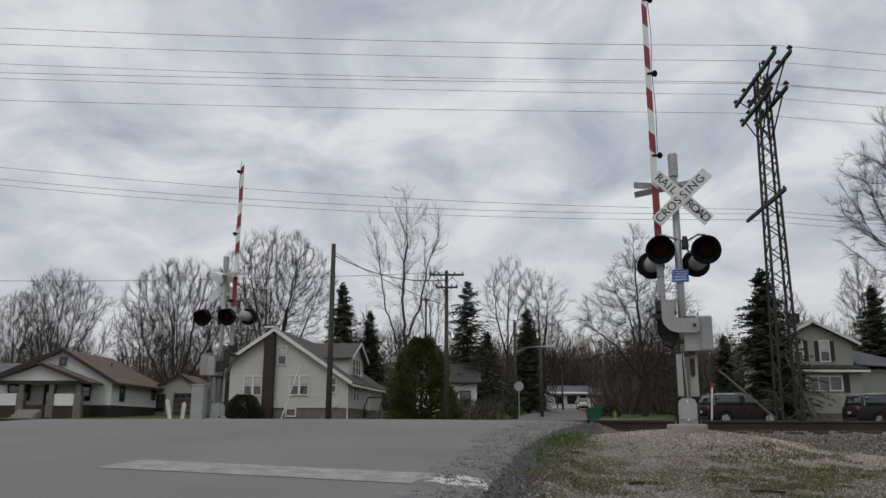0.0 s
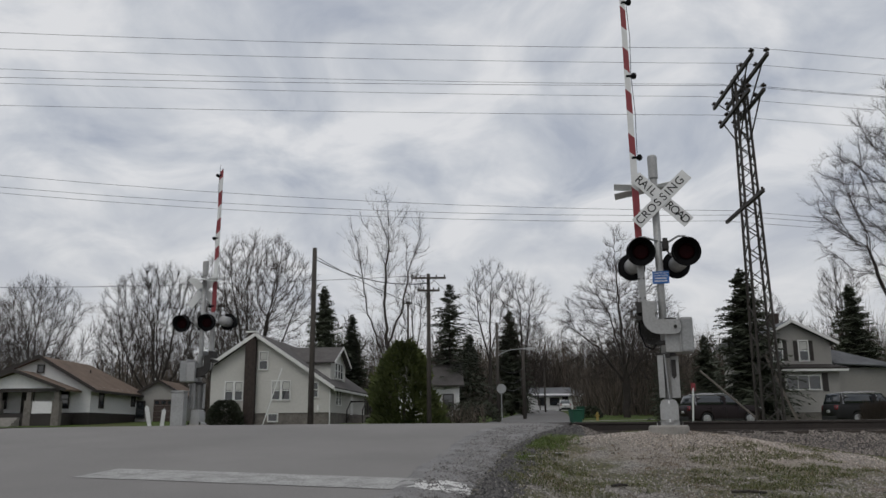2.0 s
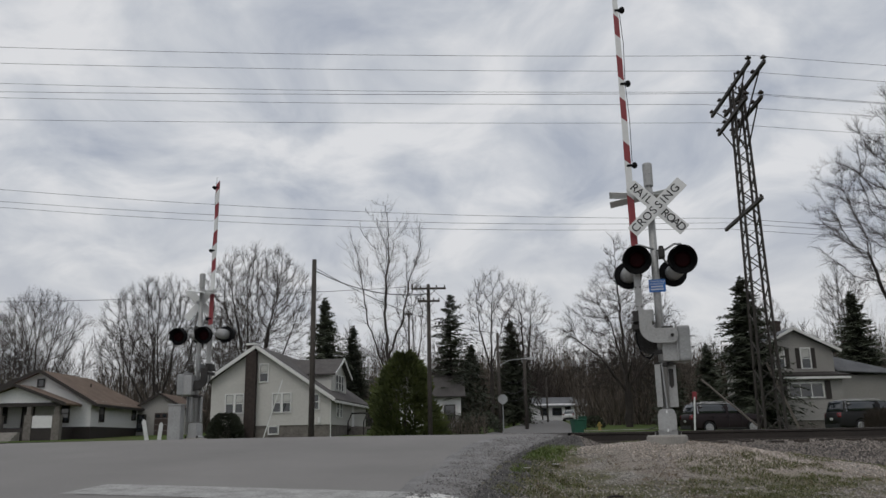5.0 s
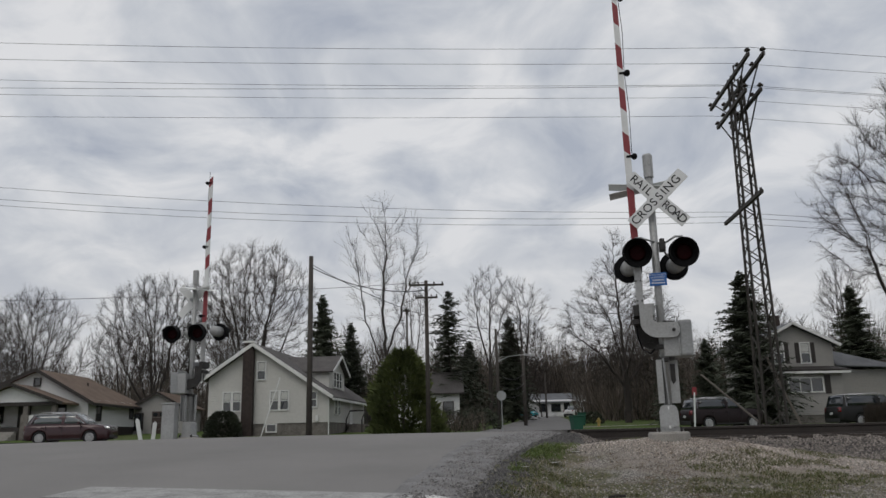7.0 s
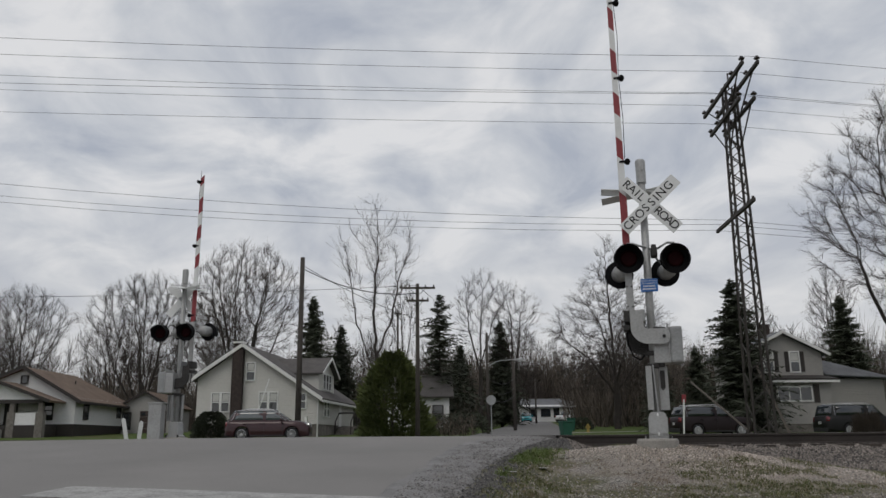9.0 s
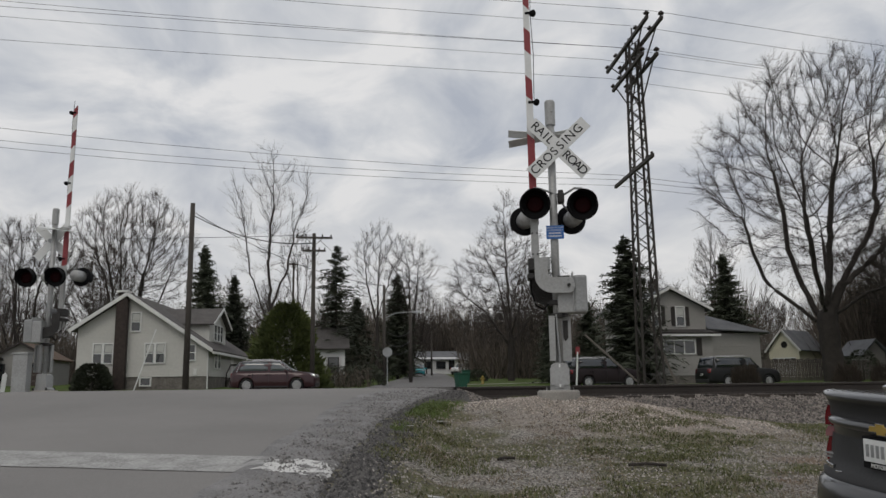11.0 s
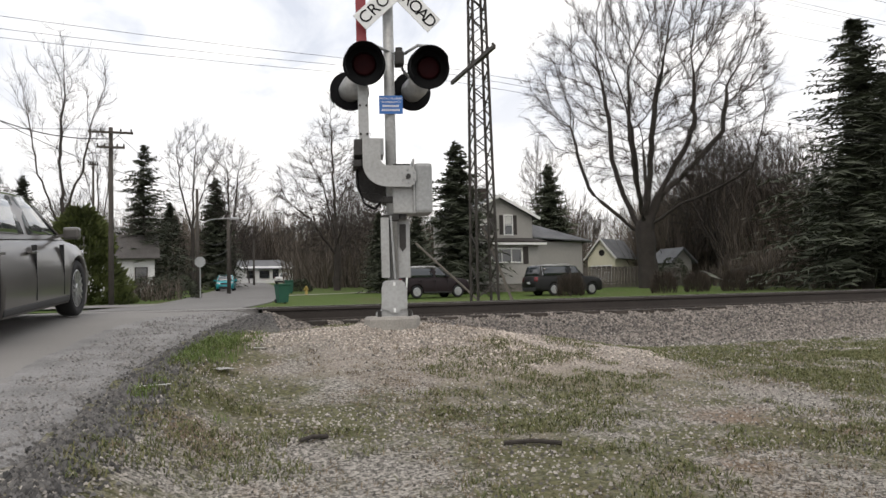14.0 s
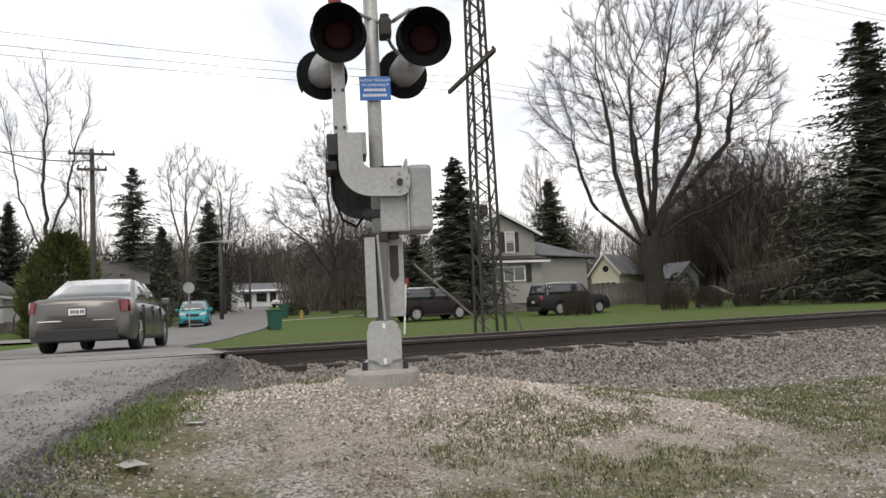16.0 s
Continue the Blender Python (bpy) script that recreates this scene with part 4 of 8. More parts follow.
# ---- trees ----
def grow(rng, height, radius, spread=0.6, fork=0.3, levels=5, kids=(7, 5, 5, 4, 3), up=0.12, wiggle=0.12):
    """Limbs of a bare tree: lists of (points, radii) for thick and for thin wood."""
    thick, thin = [], []

    def branch(p, d, length, r, lev):
        n_ = 5 if lev < 2 else (4 if lev == 2 else (3 if lev < levels else 1))
        pts, rad = [p], [r]
        for i in range(n_):
            g = wiggle if lev < 2 else wiggle * 0.6
            d = (d + Vector((rng.gauss(0, g), rng.gauss(0, g), rng.gauss(0, g) + up * (0, 1, 0.7, 0.4, 0.3, 0.2)[lev]))).normalized()
            p = p + d * (length / n_)
            pts.append(p)
            rad.append(r * (1 - 0.72 * (i + 1) / n_))
        (thick if lev < 2 else thin).append((pts, rad))
        if lev >= levels:
            return
        k = kids[min(lev, len(kids) - 1)]
        for j in range(k):
            lo = fork if lev == 0 else 0.28
            t = lo + (1 - lo) * (j + rng.uniform(0.3, 0.9)) / k
            t = min(t, 0.99)
            i = min(int(t * n_), n_ - 1)
            q = pts[i].lerp(pts[i + 1], t * n_ - i)
            dd = (pts[i + 1] - pts[i]).normalized()
            side = dd.orthogonal().normalized()
            side = Matrix.Rotation(rng.uniform(0, 6.283), 3, dd) @ side
            ang = rng.uniform(0.55, 1.1) * spread * (1.15 if lev == 0 else 1.0)
            nd = (dd * math.cos(ang) + side * math.sin(ang)).normalized()
            ln = length * rng.uniform(0.5, 0.72) * (1.0 if lev else 0.95 - 0.35 * (t - lo))
            branch(q, nd, ln, max(0.015, rad[i] * rng.uniform(0.45, 0.62)), lev + 1)

    branch(Vector((0, 0, -0.2)), Vector((0, 0, 1)), height * 0.72, radius, 0)
    return thick, thin


def tubes(limbs, sides):
    v, f = [], []
    for pts, rad in limbs:
        base = len(v)
        if len(pts) == 2:
            # the last twigs: two slim crossed blades
            p, q = pts
            d = (q - p).normalized()
            a = d.orthogonal().normalized()
            c, w, h = d.cross(a), min(rad[0], 0.014), (q - p).length
            s1, s2 = p.lerp(q, 0.35), p.lerp(q, 0.6)
            t1, t2 = s1 + (d + a * 0.6).normalized() * h * 0.5, s2 + (d - c * 0.7).normalized() * h * 0.4
            v += [p - a * w, p + a * w, q, p - c * w, p + c * w, s1 - c * w * 0.7, s1 + c * w * 0.7, t1, s2 - a * w * 0.7, s2 + a * w * 0.7, t2]
            f += [(base, base + 1, base + 2), (base + 3, base + 4, base + 2), (base + 5, base + 6, base + 7), (base + 8, base + 9, base + 10)]
            continue
        for i, (p, r) in enumerate(zip(pts, rad)):
            d = (pts[min(i + 1, len(pts) - 1)] - pts[max(i - 1, 0)]).normalized()
            a = d.orthogonal().normalized()
            b = d.cross(a)
            for s in range(sides):
                t = 2 * math.pi * s / sides
                v.append(p + (a * math.cos(t) + b * math.sin(t)) * r)
        for i in range(len(pts) - 1):
            for s in range(sides):
                f.append((base + i * sides + s, base + i * sides + (s + 1) % sides, base + (i + 1) * sides + (s + 1) % sides, base + (i + 1) * sides + s))
    return v, f


def place(ob, x, y, scale=1.0, turn=0.0, z=None, sx=1.0):
    ob.matrix_basis = pose(x, y, ground_z(x, y) if z is None else z, 0, 0, turn)
    ob.scale = (scale * sx, scale * sx, scale)
    return ob


def again(ob, x, y, scale=1.0, turn=0.0, sx=1.0, label=""):
    c = copy_thing(ob, pose(x, y, ground_z(x, y), 0, 0, turn))
    c.scale = (scale * sx, scale * sx, scale)
    if label:
        c["label"] = label
    return c


def colonize(seed, stems, low, high, profile, wide, count, step, kill, rise=0.12, reach=3.4, rounds=60, shift=0.0):
    """Limbs that grow towards scattered points of a crown until each is reached: node places and their parents."""
    rg = np.random.default_rng(seed)
    t, a, q = rg.random(count * 3), rg.random(count * 3) * 2 * np.pi, np.sqrt(rg.random(count * 3))
    r = np.interp(t, [p[0] for p in profile], [p[1] for p in profile])
    ok = np.nonzero(rg.random(count * 3) < r * r)[0][:count]
    t, a, q, r = t[ok], a[ok], q[ok], r[ok]
    lump = 1 + 0.10 * np.sin(3 * a + 7 * t + seed) + 0.07 * np.sin(5 * a - 11 * t)
    att = np.stack([shift + wide * r * q * lump * np.cos(a), wide * r * q * lump * np.sin(a), low + (high - low) * t], 1)
    pos, par = [], []
    for line in stems:
        pts = [np.array(p, float) for p in line]
        last = int(np.argmin([np.sum((p - pts[0]) ** 2) for p in pos])) if pos else -1
        if last < 0:
            pos.append(pts[0]); par.append(-1); last = 0
        for p, n_ in zip(pts, pts[1:]):
            k = max(1, int(np.linalg.norm(n_ - p) / step))
            for i in range(1, k + 1):
                pos.append(p + (n_ - p) * i / k + rg.normal(0, 0.08 * step, 3)); par.append(last); last = len(pos) - 1
    pos, stem = np.array(pos), len(pos)
    up_ = np.array([pos[i] - pos[p] if p >= 0 else (0, 0, 1.0) for i, p in enumerate(par)])
    up_ /= np.linalg.norm(up_, axis=1)[:, None] + 1e-9
    kids = np.bincount([p for p in par if p >= 0], minlength=len(pos))
    d = np.linalg.norm(att[:, None] - pos[None], axis=2)
    near, dist = d.argmin(1), d.min(1)
    for _ in range(rounds):
        live = dist > kill
        att, near, dist = att[live], near[live], dist[live]
        use = dist < reach
        if not use.any():
            break
        v = att[use] - pos[near[use]]
        v /= np.linalg.norm(v, axis=1)[:, None]
        acc = np.zeros_like(pos)
        np.add.at(acc, near[use], v)
        g = np.unique(near[use])
        g = g[kids[g] < 3]
        if not len(g):
            break
        w = acc[g] / (np.linalg.norm(acc[g], axis=1)[:, None] + 1e-6) + rg.normal(0, 0.10, (len(g), 3)) + 0.55 * up_[g]
        w[:, 2] += rise
        w /= np.linalg.norm(w, axis=1)[:, None]
        onward = (w * up_[g]).sum(1) > 0.25
        g, w = g[onward], w[onward]
        if not len(g):
            break
        fresh = pos[g] + step * w
        first = len(pos)
        kids[g] += 1
        up_ = np.concatenate([up_, w])
        pos, kids = np.concatenate([pos, fresh]), np.concatenate([kids, np.zeros(len(g), int)])
        par += g.tolist()
        if not len(att):
            break
        d = np.linalg.norm(att[:, None] - fresh[None], axis=2)
        m_ = d.min(1)
        better = m_ < dist
        near[better], dist[better] = first + d.argmin(1)[better], m_[better]
    return pos, par, stem


def crown_tree(seed, label, stems, low, high, profile, wide, count, step=0.5, kill=0.6, rise=0.12, thin=0.0105, power=2.15, stout=0.3, twigs=3, twig=0.7, group="bare trees", shift=0.0, heavy=1.0):
    """A bare tree whose crown fills a given outline; limbs thicken by what they carry."""
    pos, par, stem = colonize(seed, stems, low, high, profile, wide, count, step, kill, rise, shift=shift)
    n_ = len(pos)
    load = np.zeros(n_)
    for i in range(n_ - 1, -1, -1):
        load[i] = max(load[i], thin ** power)
        if par[i] >= 0:
            load[par[i]] += load[i]
    rad = load ** (1 / power)
    rad *= min(2.4, max(0.6, stout / rad[0])) ** np.clip((rad - thin) / (rad[0] - thin), 0, 1)
    rad[:stem] = np.minimum(rad[:stem] * heavy, rad[0])
    main, pts = [-1] * n_, [Vector(p) for p in pos]
    for i in range(1, n_):
        p = par[i]
        if main[p] < 0 or rad[i] > rad[main[p]]:
            main[p] = i
    thick, fine = [], []
    rng = random.Random(seed)
    for i in range(n_):
        p = par[i]
        if p >= 0 and main[p] == i:
            continue
        line, rr, k = ([pts[p]], [min(rad[p], rad[i] * 1.15)], i) if p >= 0 else ([], [], i)
        while k >= 0:
            line.append(pts[k]); rr.append(rad[k]); k = main[k]
        if len(line) > 1:
            (thick if max(rr) > 0.07 else fine).append((line, [float(x) for x in rr]))
    for i in range(n_):
        if rad[i] < thin * 3.2 and par[i] >= 0:
            out = Vector((pts[i].x, pts[i].y, pts[i].z - low - 0.35 * (high - low))).normalized()
            d = (pts[i] - pts[par[i]]).normalized() * 0.6 + out * 0.7
            for k in range(twigs):
                e = (d + Vector((rng.gauss(0, 0.38), rng.gauss(0, 0.38), rng.gauss(0.35, 0.35)))).normalized()
                q = pts[par[i]].lerp(pts[i], rng.random())
                fine.append(([q, q + e * twig * rng.uniform(0.5, 1.3)], [thin * 0.8, 0.004]))
    s = thing("tree", pose(0, 0, 0), label, "tree", group)
    v, f = tubes(thick, 7)
    mesh_of("trunk", v, f, M["bark"], s, True)
    v, f = tubes(fine, 3)
    mesh_of("crown", v, f, M["twig"], s)
    return s


def vase(seed, count, fork, length, tilt, bend=0.45):
    """Stems of a tree that divides low: a short trunk and rising limbs."""
    rng = random.Random(seed)
    out = [[(0, 0, -0.3), (0.05, 0, fork * 0.5), (0, 0, fork)]]
    for i in range(count):
        a = 2 * math.pi * (i + rng.uniform(-0.3, 0.3)) / count
        t = rng.uniform(*tilt)
        p = Vector((0, 0, fork * rng.uniform(0.7, 1.0)))
        line = [tuple(p)]
        for k in range(3):
            p = p + Vector((math.cos(a) * math.sin(t), math.sin(a) * math.sin(t), math.cos(t))) * (length / 3) * rng.uniform(0.8, 1.1)
            line.append(tuple(p))
            t *= bend + 0.35
            a += rng.uniform(-0.25, 0.25)
        out.append(line)
    return out


ROUND = [(0, 0.30), (0.15, 0.66), (0.4, 0.96), (0.6, 1.0), (0.8, 0.82), (0.93, 0.5), (1, 0.15)]
FAN = [(0, 0.20), (0.3, 0.6), (0.6, 0.95), (0.75, 1.0), (0.9, 0.78), (1, 0.3)]
SPIRE = [(0, 0.55), (0.12, 0.9), (0.3, 1.0), (0.5, 0.78), (0.7, 0.48), (0.88, 0.24), (1, 0.08)]
PLUME = [(0, 0.25), (0.35, 0.7), (0.65, 1.0), (0.85, 0.8), (1, 0.25)]
dense = crown_tree(37, "round bare tree with a dense twiggy crown", vase(4, 8, 3.2, 8, (0.15, 0.6)), 4.0, 18.6, ROUND, 5.6, 2600, 0.5, 0.5, 0.2, stout=0.42, twigs=5, twig=0.95)
fan = crown_tree(11, "broad bare tree with many rising limbs", vase(9, 9, 1.8, 8, (0.2, 0.7)), 3.2, 15.8, FAN, 5.6, 2200, 0.5, 0.55, 0.22, stout=0.36, twigs=5, twig=0.95)
sparse = crown_tree(23, "tall thin bare tree with a sparse crown", [[(0, 0, -0.3), (0.1, 0, 5), (-0.1, 0.2, 10), (0.2, 0.1, 14.5)], [(0, 0, 4.6), (-1.4, 0.5, 8.5), (-1.9, 0.8, 12)], [(0, 0, 5.6), (1.2, -0.4, 9), (1.9, -0.6, 13)], [(0, 0.1, 7), (0.3, 1.6, 10.5)]], 5.5, 18.2, PLUME, 3.8, 560, 0.55, 0.7, 0.3, stout=0.24, twigs=3, twig=1.1)
upright = crown_tree(29, "slender bare tree with upright branches", [[(0, 0, -0.3), (0, 0.1, 6), (0.2, 0, 13)], [(0, 0, 5.5), (-1.1, 0.4, 10), (-1.4, 0.5, 13)], [(0, 0, 6.5), (1.2, -0.5, 11)]], 6.0, 16.8, PLUME, 3.2, 700, 0.5, 0.6, 0.3, stout=0.2, twigs=4, twig=0.95)
street = crown_tree(41, "bare street tree with arching lower limbs", [[(0, 0, -0.3), (0.1, 0, 3), (0, 0.2, 8), (-0.3, 0.1, 14), (-0.4, 0, 17.6)], [(0, 0, 3), (-2.4, 0.4, 6.5), (-4.2, 0.5, 7.6)], [(0, 0, 3.3), (2.3, -0.5, 6.2), (4.2, -0.4, 7.4)], [(0, 0, 4), (0.4, 2.4, 7.4)], [(0, 0, 3.8), (-0.3, -2.4, 7)], [(0, 0.1, 5), (-1.7, -0.6, 9.5)], [(0, 0.1, 5.6), (1.6, 0.8, 10)]], 3.2, 18.4, SPIRE, 6.4, 2300, 0.5, 0.55, 0.12, stout=0.34, twigs=5, twig=0.95)
place(dense, -16.3, 80, 1.0, 40)
place(fan, -27.1, 84, 1.0, 100)
place(sparse, -2.75, 64, 1.0, 20)
place(upright, 7.6, 88, 1.02, 30)
place(street, 19.0, 75, 1.0, 15)
again(fan, -41.4, 88, 0.96, 200, 0.86, "bare tree behind the grey roofed house")
again(upright, -0.7, 72, 0.80, 210, 0.7, "slender bare tree behind the evergreen shrub")
again(upright, 11.4, 90, 0.95, 140, 1.1, "slender bare tree beside the street")
again(dense, -22.4, 94, 0.80, 250, label="bare tree far behind the garage")
again(fan, -34.5, 96, 0.8, 300, label="bare tree behind the bungalow")
again(dense, -50, 95, 0.75, 10, label="bare tree far behind the houses")
again(street, -11, 99, 0.72, 290, label="bare tree behind the cream house")
again(street, 24.5, 92, 0.74, 100, label="bare street tree beside the lawn")
again(dense, 14.0, 108, 0.72, 130, label="bare street tree beside the lawn")
again(fan, 28.0, 100, 0.78, 30, label="bare tree behind the street lawns")
again(upright, 36.5, 84, 0.78, 45, label="thin pale bare tree behind the grey house")
again(upright, 45.2, 84, 1.0, 145, 0.8, label="thin pale bare tree behind the grey house")
again(upright, 46.6, 88, 0.95, 245, 0.8, label="thin pale bare tree behind the grey house")
again(dense, 66, 74, 0.92, 80, 1.1, label="bare tree in the thicket by the spruces")
again(fan, 58, 72, 0.95, 180, 1.1, label="bare tree in the thicket by the spruces")
again(dense, 54.5, 66, 0.74, 20, 1.2, label="bushy bare tree in the thicket by the spruces")
again(dense, 60.0, 62, 0.78, 120, 1.2, label="bushy bare tree in the thicket by the spruces")

# the great maple: stout trunk that divides low into heavy limbs
MAPLE = [[(0.1, 0, -0.4), (0.1, 0, 2.5), (0, 0, 5.6)],
         [(-0.3, 0, 4.6), (-1.6, 0.3, 7.6), (-2.3, 0.5, 10.5), (-2.5, 0.7, 14), (-2.9, 0.8, 17)],
         [(0, 0.2, 5.4), (-0.5, 1.0, 9), (-0.9, 1.4, 13), (-0.8, 1.6, 17)],
         [(0.1, -0.2, 5.5), (0.6, -0.8, 9), (0.9, -1.2, 12.5), (1.7, -1.5, 17)],
         [(0.3, 0, 5.2), (1.9, 0.2, 8.6), (3.3, 0.4, 11), (4.2, 0.4, 13), (4.4, 0.5, 17)],
         [(0.3, 0, 4.8), (2.6, -0.6, 6.4), (5.4, -1.0, 7.4), (8.2, -1.4, 9.0)],
         [(-0.3, 0, 4.4), (-2.8, -0.5, 6.6), (-4.3, -0.7, 8.2), (-5.0, -0.6, 11), (-5.6, -0.4, 14)],
         [(1.2, 0.1, 7.2), (4.2, 0.9, 10), (6.4, 1.2, 12.4), (6.9, 1.2, 16)],
         [(0, 0.4, 5), (0.3, 3.2, 8.5), (0.2, 5.2, 12)],
         [(0, -0.3, 5), (-0.4, -3.0, 8.2), (-0.6, -5.0, 12)]]
maple = crown_tree(58, "huge old maple, bare, with heavy forking limbs", MAPLE, 5.6, 26.5, ROUND, 10.4, 2600, 0.6, 0.72, 0.3, thin=0.0125, power=2.06, stout=1.05, twigs=6, twig=1.15, shift=1.2, heavy=1.3)
place(maple, 40.0, 58, 1.0, -36)


def far_woods():
    """Leafless woods that close the view all round."""
    rng = random.Random(77)
    kinds = []
    for sd in (1, 2, 3):
        th, tn = grow(random.Random(sd), height=15, radius=0.2, spread=0.6, fork=0.15, levels=4, kids=(9, 6, 4, 3), up=0.14)
        v, f = tubes([(p, [max(r, 0.026) for r in rr]) for p, rr in th + tn], 3)
        kinds.append((np.array([tuple(x) for x in v]), f))
    vs, fs, off = [], [], 0
    for i in range(100):
        u = i / 99
        x = -140 + 330 * u + rng.uniform(-3, 3)
        y = rng.uniform(100, 140) + (30 if 8 < x < 40 else 0)
        k = rng.randrange(3)
        v, f = kinds[k]
        a, sc = rng.uniform(0, 6.28), rng.uniform(0.55, 0.85)
        c, s_ = math.cos(a), math.sin(a)
        w = np.stack([v[:, 0] * c - v[:, 1] * s_, v[:, 0] * s_ + v[:, 1] * c, v[:, 2]], 1) * sc
        w += (x, y, ground_z(x, y))
        vs.append(w)
        fs += [tuple(i + off for i in t) for t in f]
        off += len(v)
    o = mesh_of("far_woods", np.concatenate(vs).tolist(), fs, M["woods"])
    return tagged(o, "bare brown woods behind the houses", "woods", kind="stuff")


far_woods()


def thicket(label, n_, xr, yr, hr, seed, keep=None, thin=0.05):
    """A tangle of upright sticks and twigs."""
    rng = random.Random(seed)
    v, f = [], []
    for i in range(n_):
        x, y = rng.uniform(*xr), rng.uniform(*yr)
        if keep and not keep(x, y):
            continue
        z = ground_z(x, y)
        h = rng.uniform(*hr) * (0.75 + 0.5 * noise.noise((x * 0.12, y * 0.12, seed)))
        p, d = Vector((x, y, z)), Vector((rng.gauss(0, 0.12), rng.gauss(0, 0.12), 1)).normalized()
        for k in range(6):
            a = rng.uniform(0, 6.283)
            q = p + d * h * rng.uniform(0.0, 0.75)
            e = (d + Vector((math.cos(a), math.sin(a), 0.2)) * rng.uniform(0.1, 0.9)).normalized()
            L = h * (rng.uniform(0.15, 0.45) if k else 1.0)
            q = p if k == 0 else q
            w = Vector((math.cos(a + 1.5), math.sin(a + 1.5), 0)) * (thin if k == 0 else thin * 0.6)
            b = len(v)
            v += [q - w, q + w, q + e * L]
            f.append((b, b + 1, b + 2))
    return tagged(mesh_of("thicket", v, f, M["thicket"]), label, "undergrowth", kind="stuff")


street_gap = lambda x, y: abs(x - road_mid(y)) > 5.5
thicket("dense brown undergrowth below the far woods", 9000, (-150, 190), (98, 150), (6, 11), 5, lambda x, y: street_gap(x, y) and not (17 < x < 37 and y > 143))
thicket("tall bare woods that close the distance", 7000, (-170, 230), (135, 190), (12, 19), 15, lambda x, y: not (17 < x < 38 and y < 163), 0.09)
thicket("dark bare thicket beside the spruces", 13000, (43, 104), (60, 92), (8, 13.5), 6, lambda x, y: not (0.60 < (x - 1.87) / (y - 6.4) < 0.72 or (y < 77 and (x - 1.87) / (y - 6.4) < 0.90)))
thicket("brown thicket closing the view behind the shed", 7000, (53, 96), (71, 88), (10, 17), 31, lambda x, y: (x - 1.87) / (y - 6.4) > 0.73, 0.06)
thicket("dark brush under the spruces", 2600, (47, 70), (52, 60), (1.5, 4.5), 32, None, 0.05)
thicket("close bare woods behind the bungalow at the street's end", 3600, (2, 66), (164, 186), (13, 20), 33, None, 0.11)
thicket("brown brush behind the houses", 3000, (-60, 4), (84, 98), (4, 8), 7)
thicket("low brown brush along the far side of the track", 800, (45, 66), (44, 50), (0.8, 2.6), 8, None, 0.03)
thicket("tangled brown brush beside the street", 260, (0.6, 4.5), (56, 66), (1.0, 2.6), 9, None, 0.03)


thicket("brown bare saplings beyond the street lawns", 1800, (20, 42), (84, 110), (6, 11), 12, None, 0.045)
thicket("brown bare saplings along the street", 700, (3, 14), (88, 112), (5, 10), 13, street_gap, 0.045)


def needle_spray(rng, v, f, p, d, length, width):
    """A drooping bough: a spine with short hanging side shoots."""
    side = d.cross(Vector((0, 0, 1)))
    side = side.normalized() if side.length > 1e-3 else Vector((1, 0, 0))
    n_ = 12
    for j in range(n_):
        t = (j + rng.uniform(0.1, 0.9)) / n_
        c = p + d * (length * t) + Vector((0, 0, -0.22 * length * t * t))
        for s in (-1, 1):
            w = width * (1.0 - 0.55 * t) * rng.uniform(0.45, 1.2)
            tip = c + side * (s * w) + d * (w * 0.7) + Vector((0, 0, rng.uniform(-0.8, 0.15) * w))
            q = c + d * 0.13 + Vector((0, 0, rng.uniform(-0.16, 0.08)))
            b = len(v)
            v += [c, tip, q]
            f.append((b, b + 1, b + 2))


def spruce(seed, label, height=12.0, width=2.6, rings=34, per=11, material="needle", ragged=0.25, clear=0.06):
    rng = random.Random(seed)
    s = thing("conifer", pose(0, 0, 0), label, "conifer", "conifers")
    bm = B()
    tube(bm, (0, 0, -0.2), (0, 0, height * 0.97), 0.03 * height * 0.55, 0.02, 9)
    part("trunk", bm, M["bark"], s, "", True)
    v, f = [], []
    for i in range(rings):
        t = i / (rings - 1)
        z = height * (clear + (1 - clear) * t)
        reach = width * ((1 - t) ** 0.72) * (1 + 0.18 * noise.noise((t * 7, seed, 0))) + 0.14
        for k in range(per if t < 0.8 else per // 2 + 1):
            a = rng.uniform(0, 6.283)
            L = reach * rng.uniform(1 - 1.8 * ragged, 1 + ragged) * (1 + 0.25 * noise.noise((math.cos(a) * 1.5, math.sin(a) * 1.5, t * 6 + seed)))
            d = Vector((math.cos(a), math.sin(a), rng.uniform(-0.25, 0.25) + 0.5 * t)).normalized()
            needle_spray(rng, v, f, Vector((0, 0, z + rng.uniform(-0.2, 0.2))), d, L, 0.36 + 0.18 * L)
    mesh_of("crown", v, f, M[material], s)
    return s


sp = spruce(3, "dark green spruce with drooping boughs", 12, 3.3, 44, 17, ragged=0.38)
place(sp, 23.1, 56.5, 0.88, 0, sx=1.15)
sp2 = spruce(8, "tall dark spruce with ragged spaced boughs", 14, 4.0, 30, 14, ragged=0.5)
place(sp2, 2.7, 75, 0.88, 0, sx=1.05)
sp3 = spruce(9, "old Norway spruce, tall and ragged", 18, 4.6, 50, 17, ragged=0.55)
place(sp3, 45.4, 42, 0.97, 0, sx=1.35)
again(sp3, 52.5, 46, 0.86, 90, 1.5, label="dark spruce beside the taller one")
again(sp3, 60.5, 50, 0.9, 200, 1.5, label="dark spruce at the edge of the woods")
again(sp3, 54.5, 54, 0.50, 220, 1.3, label="low dark spruce among taller ones")
again(sp3, 68.0, 60, 0.75, 120, 1.2, label="dark spruce at the edge of the woods")
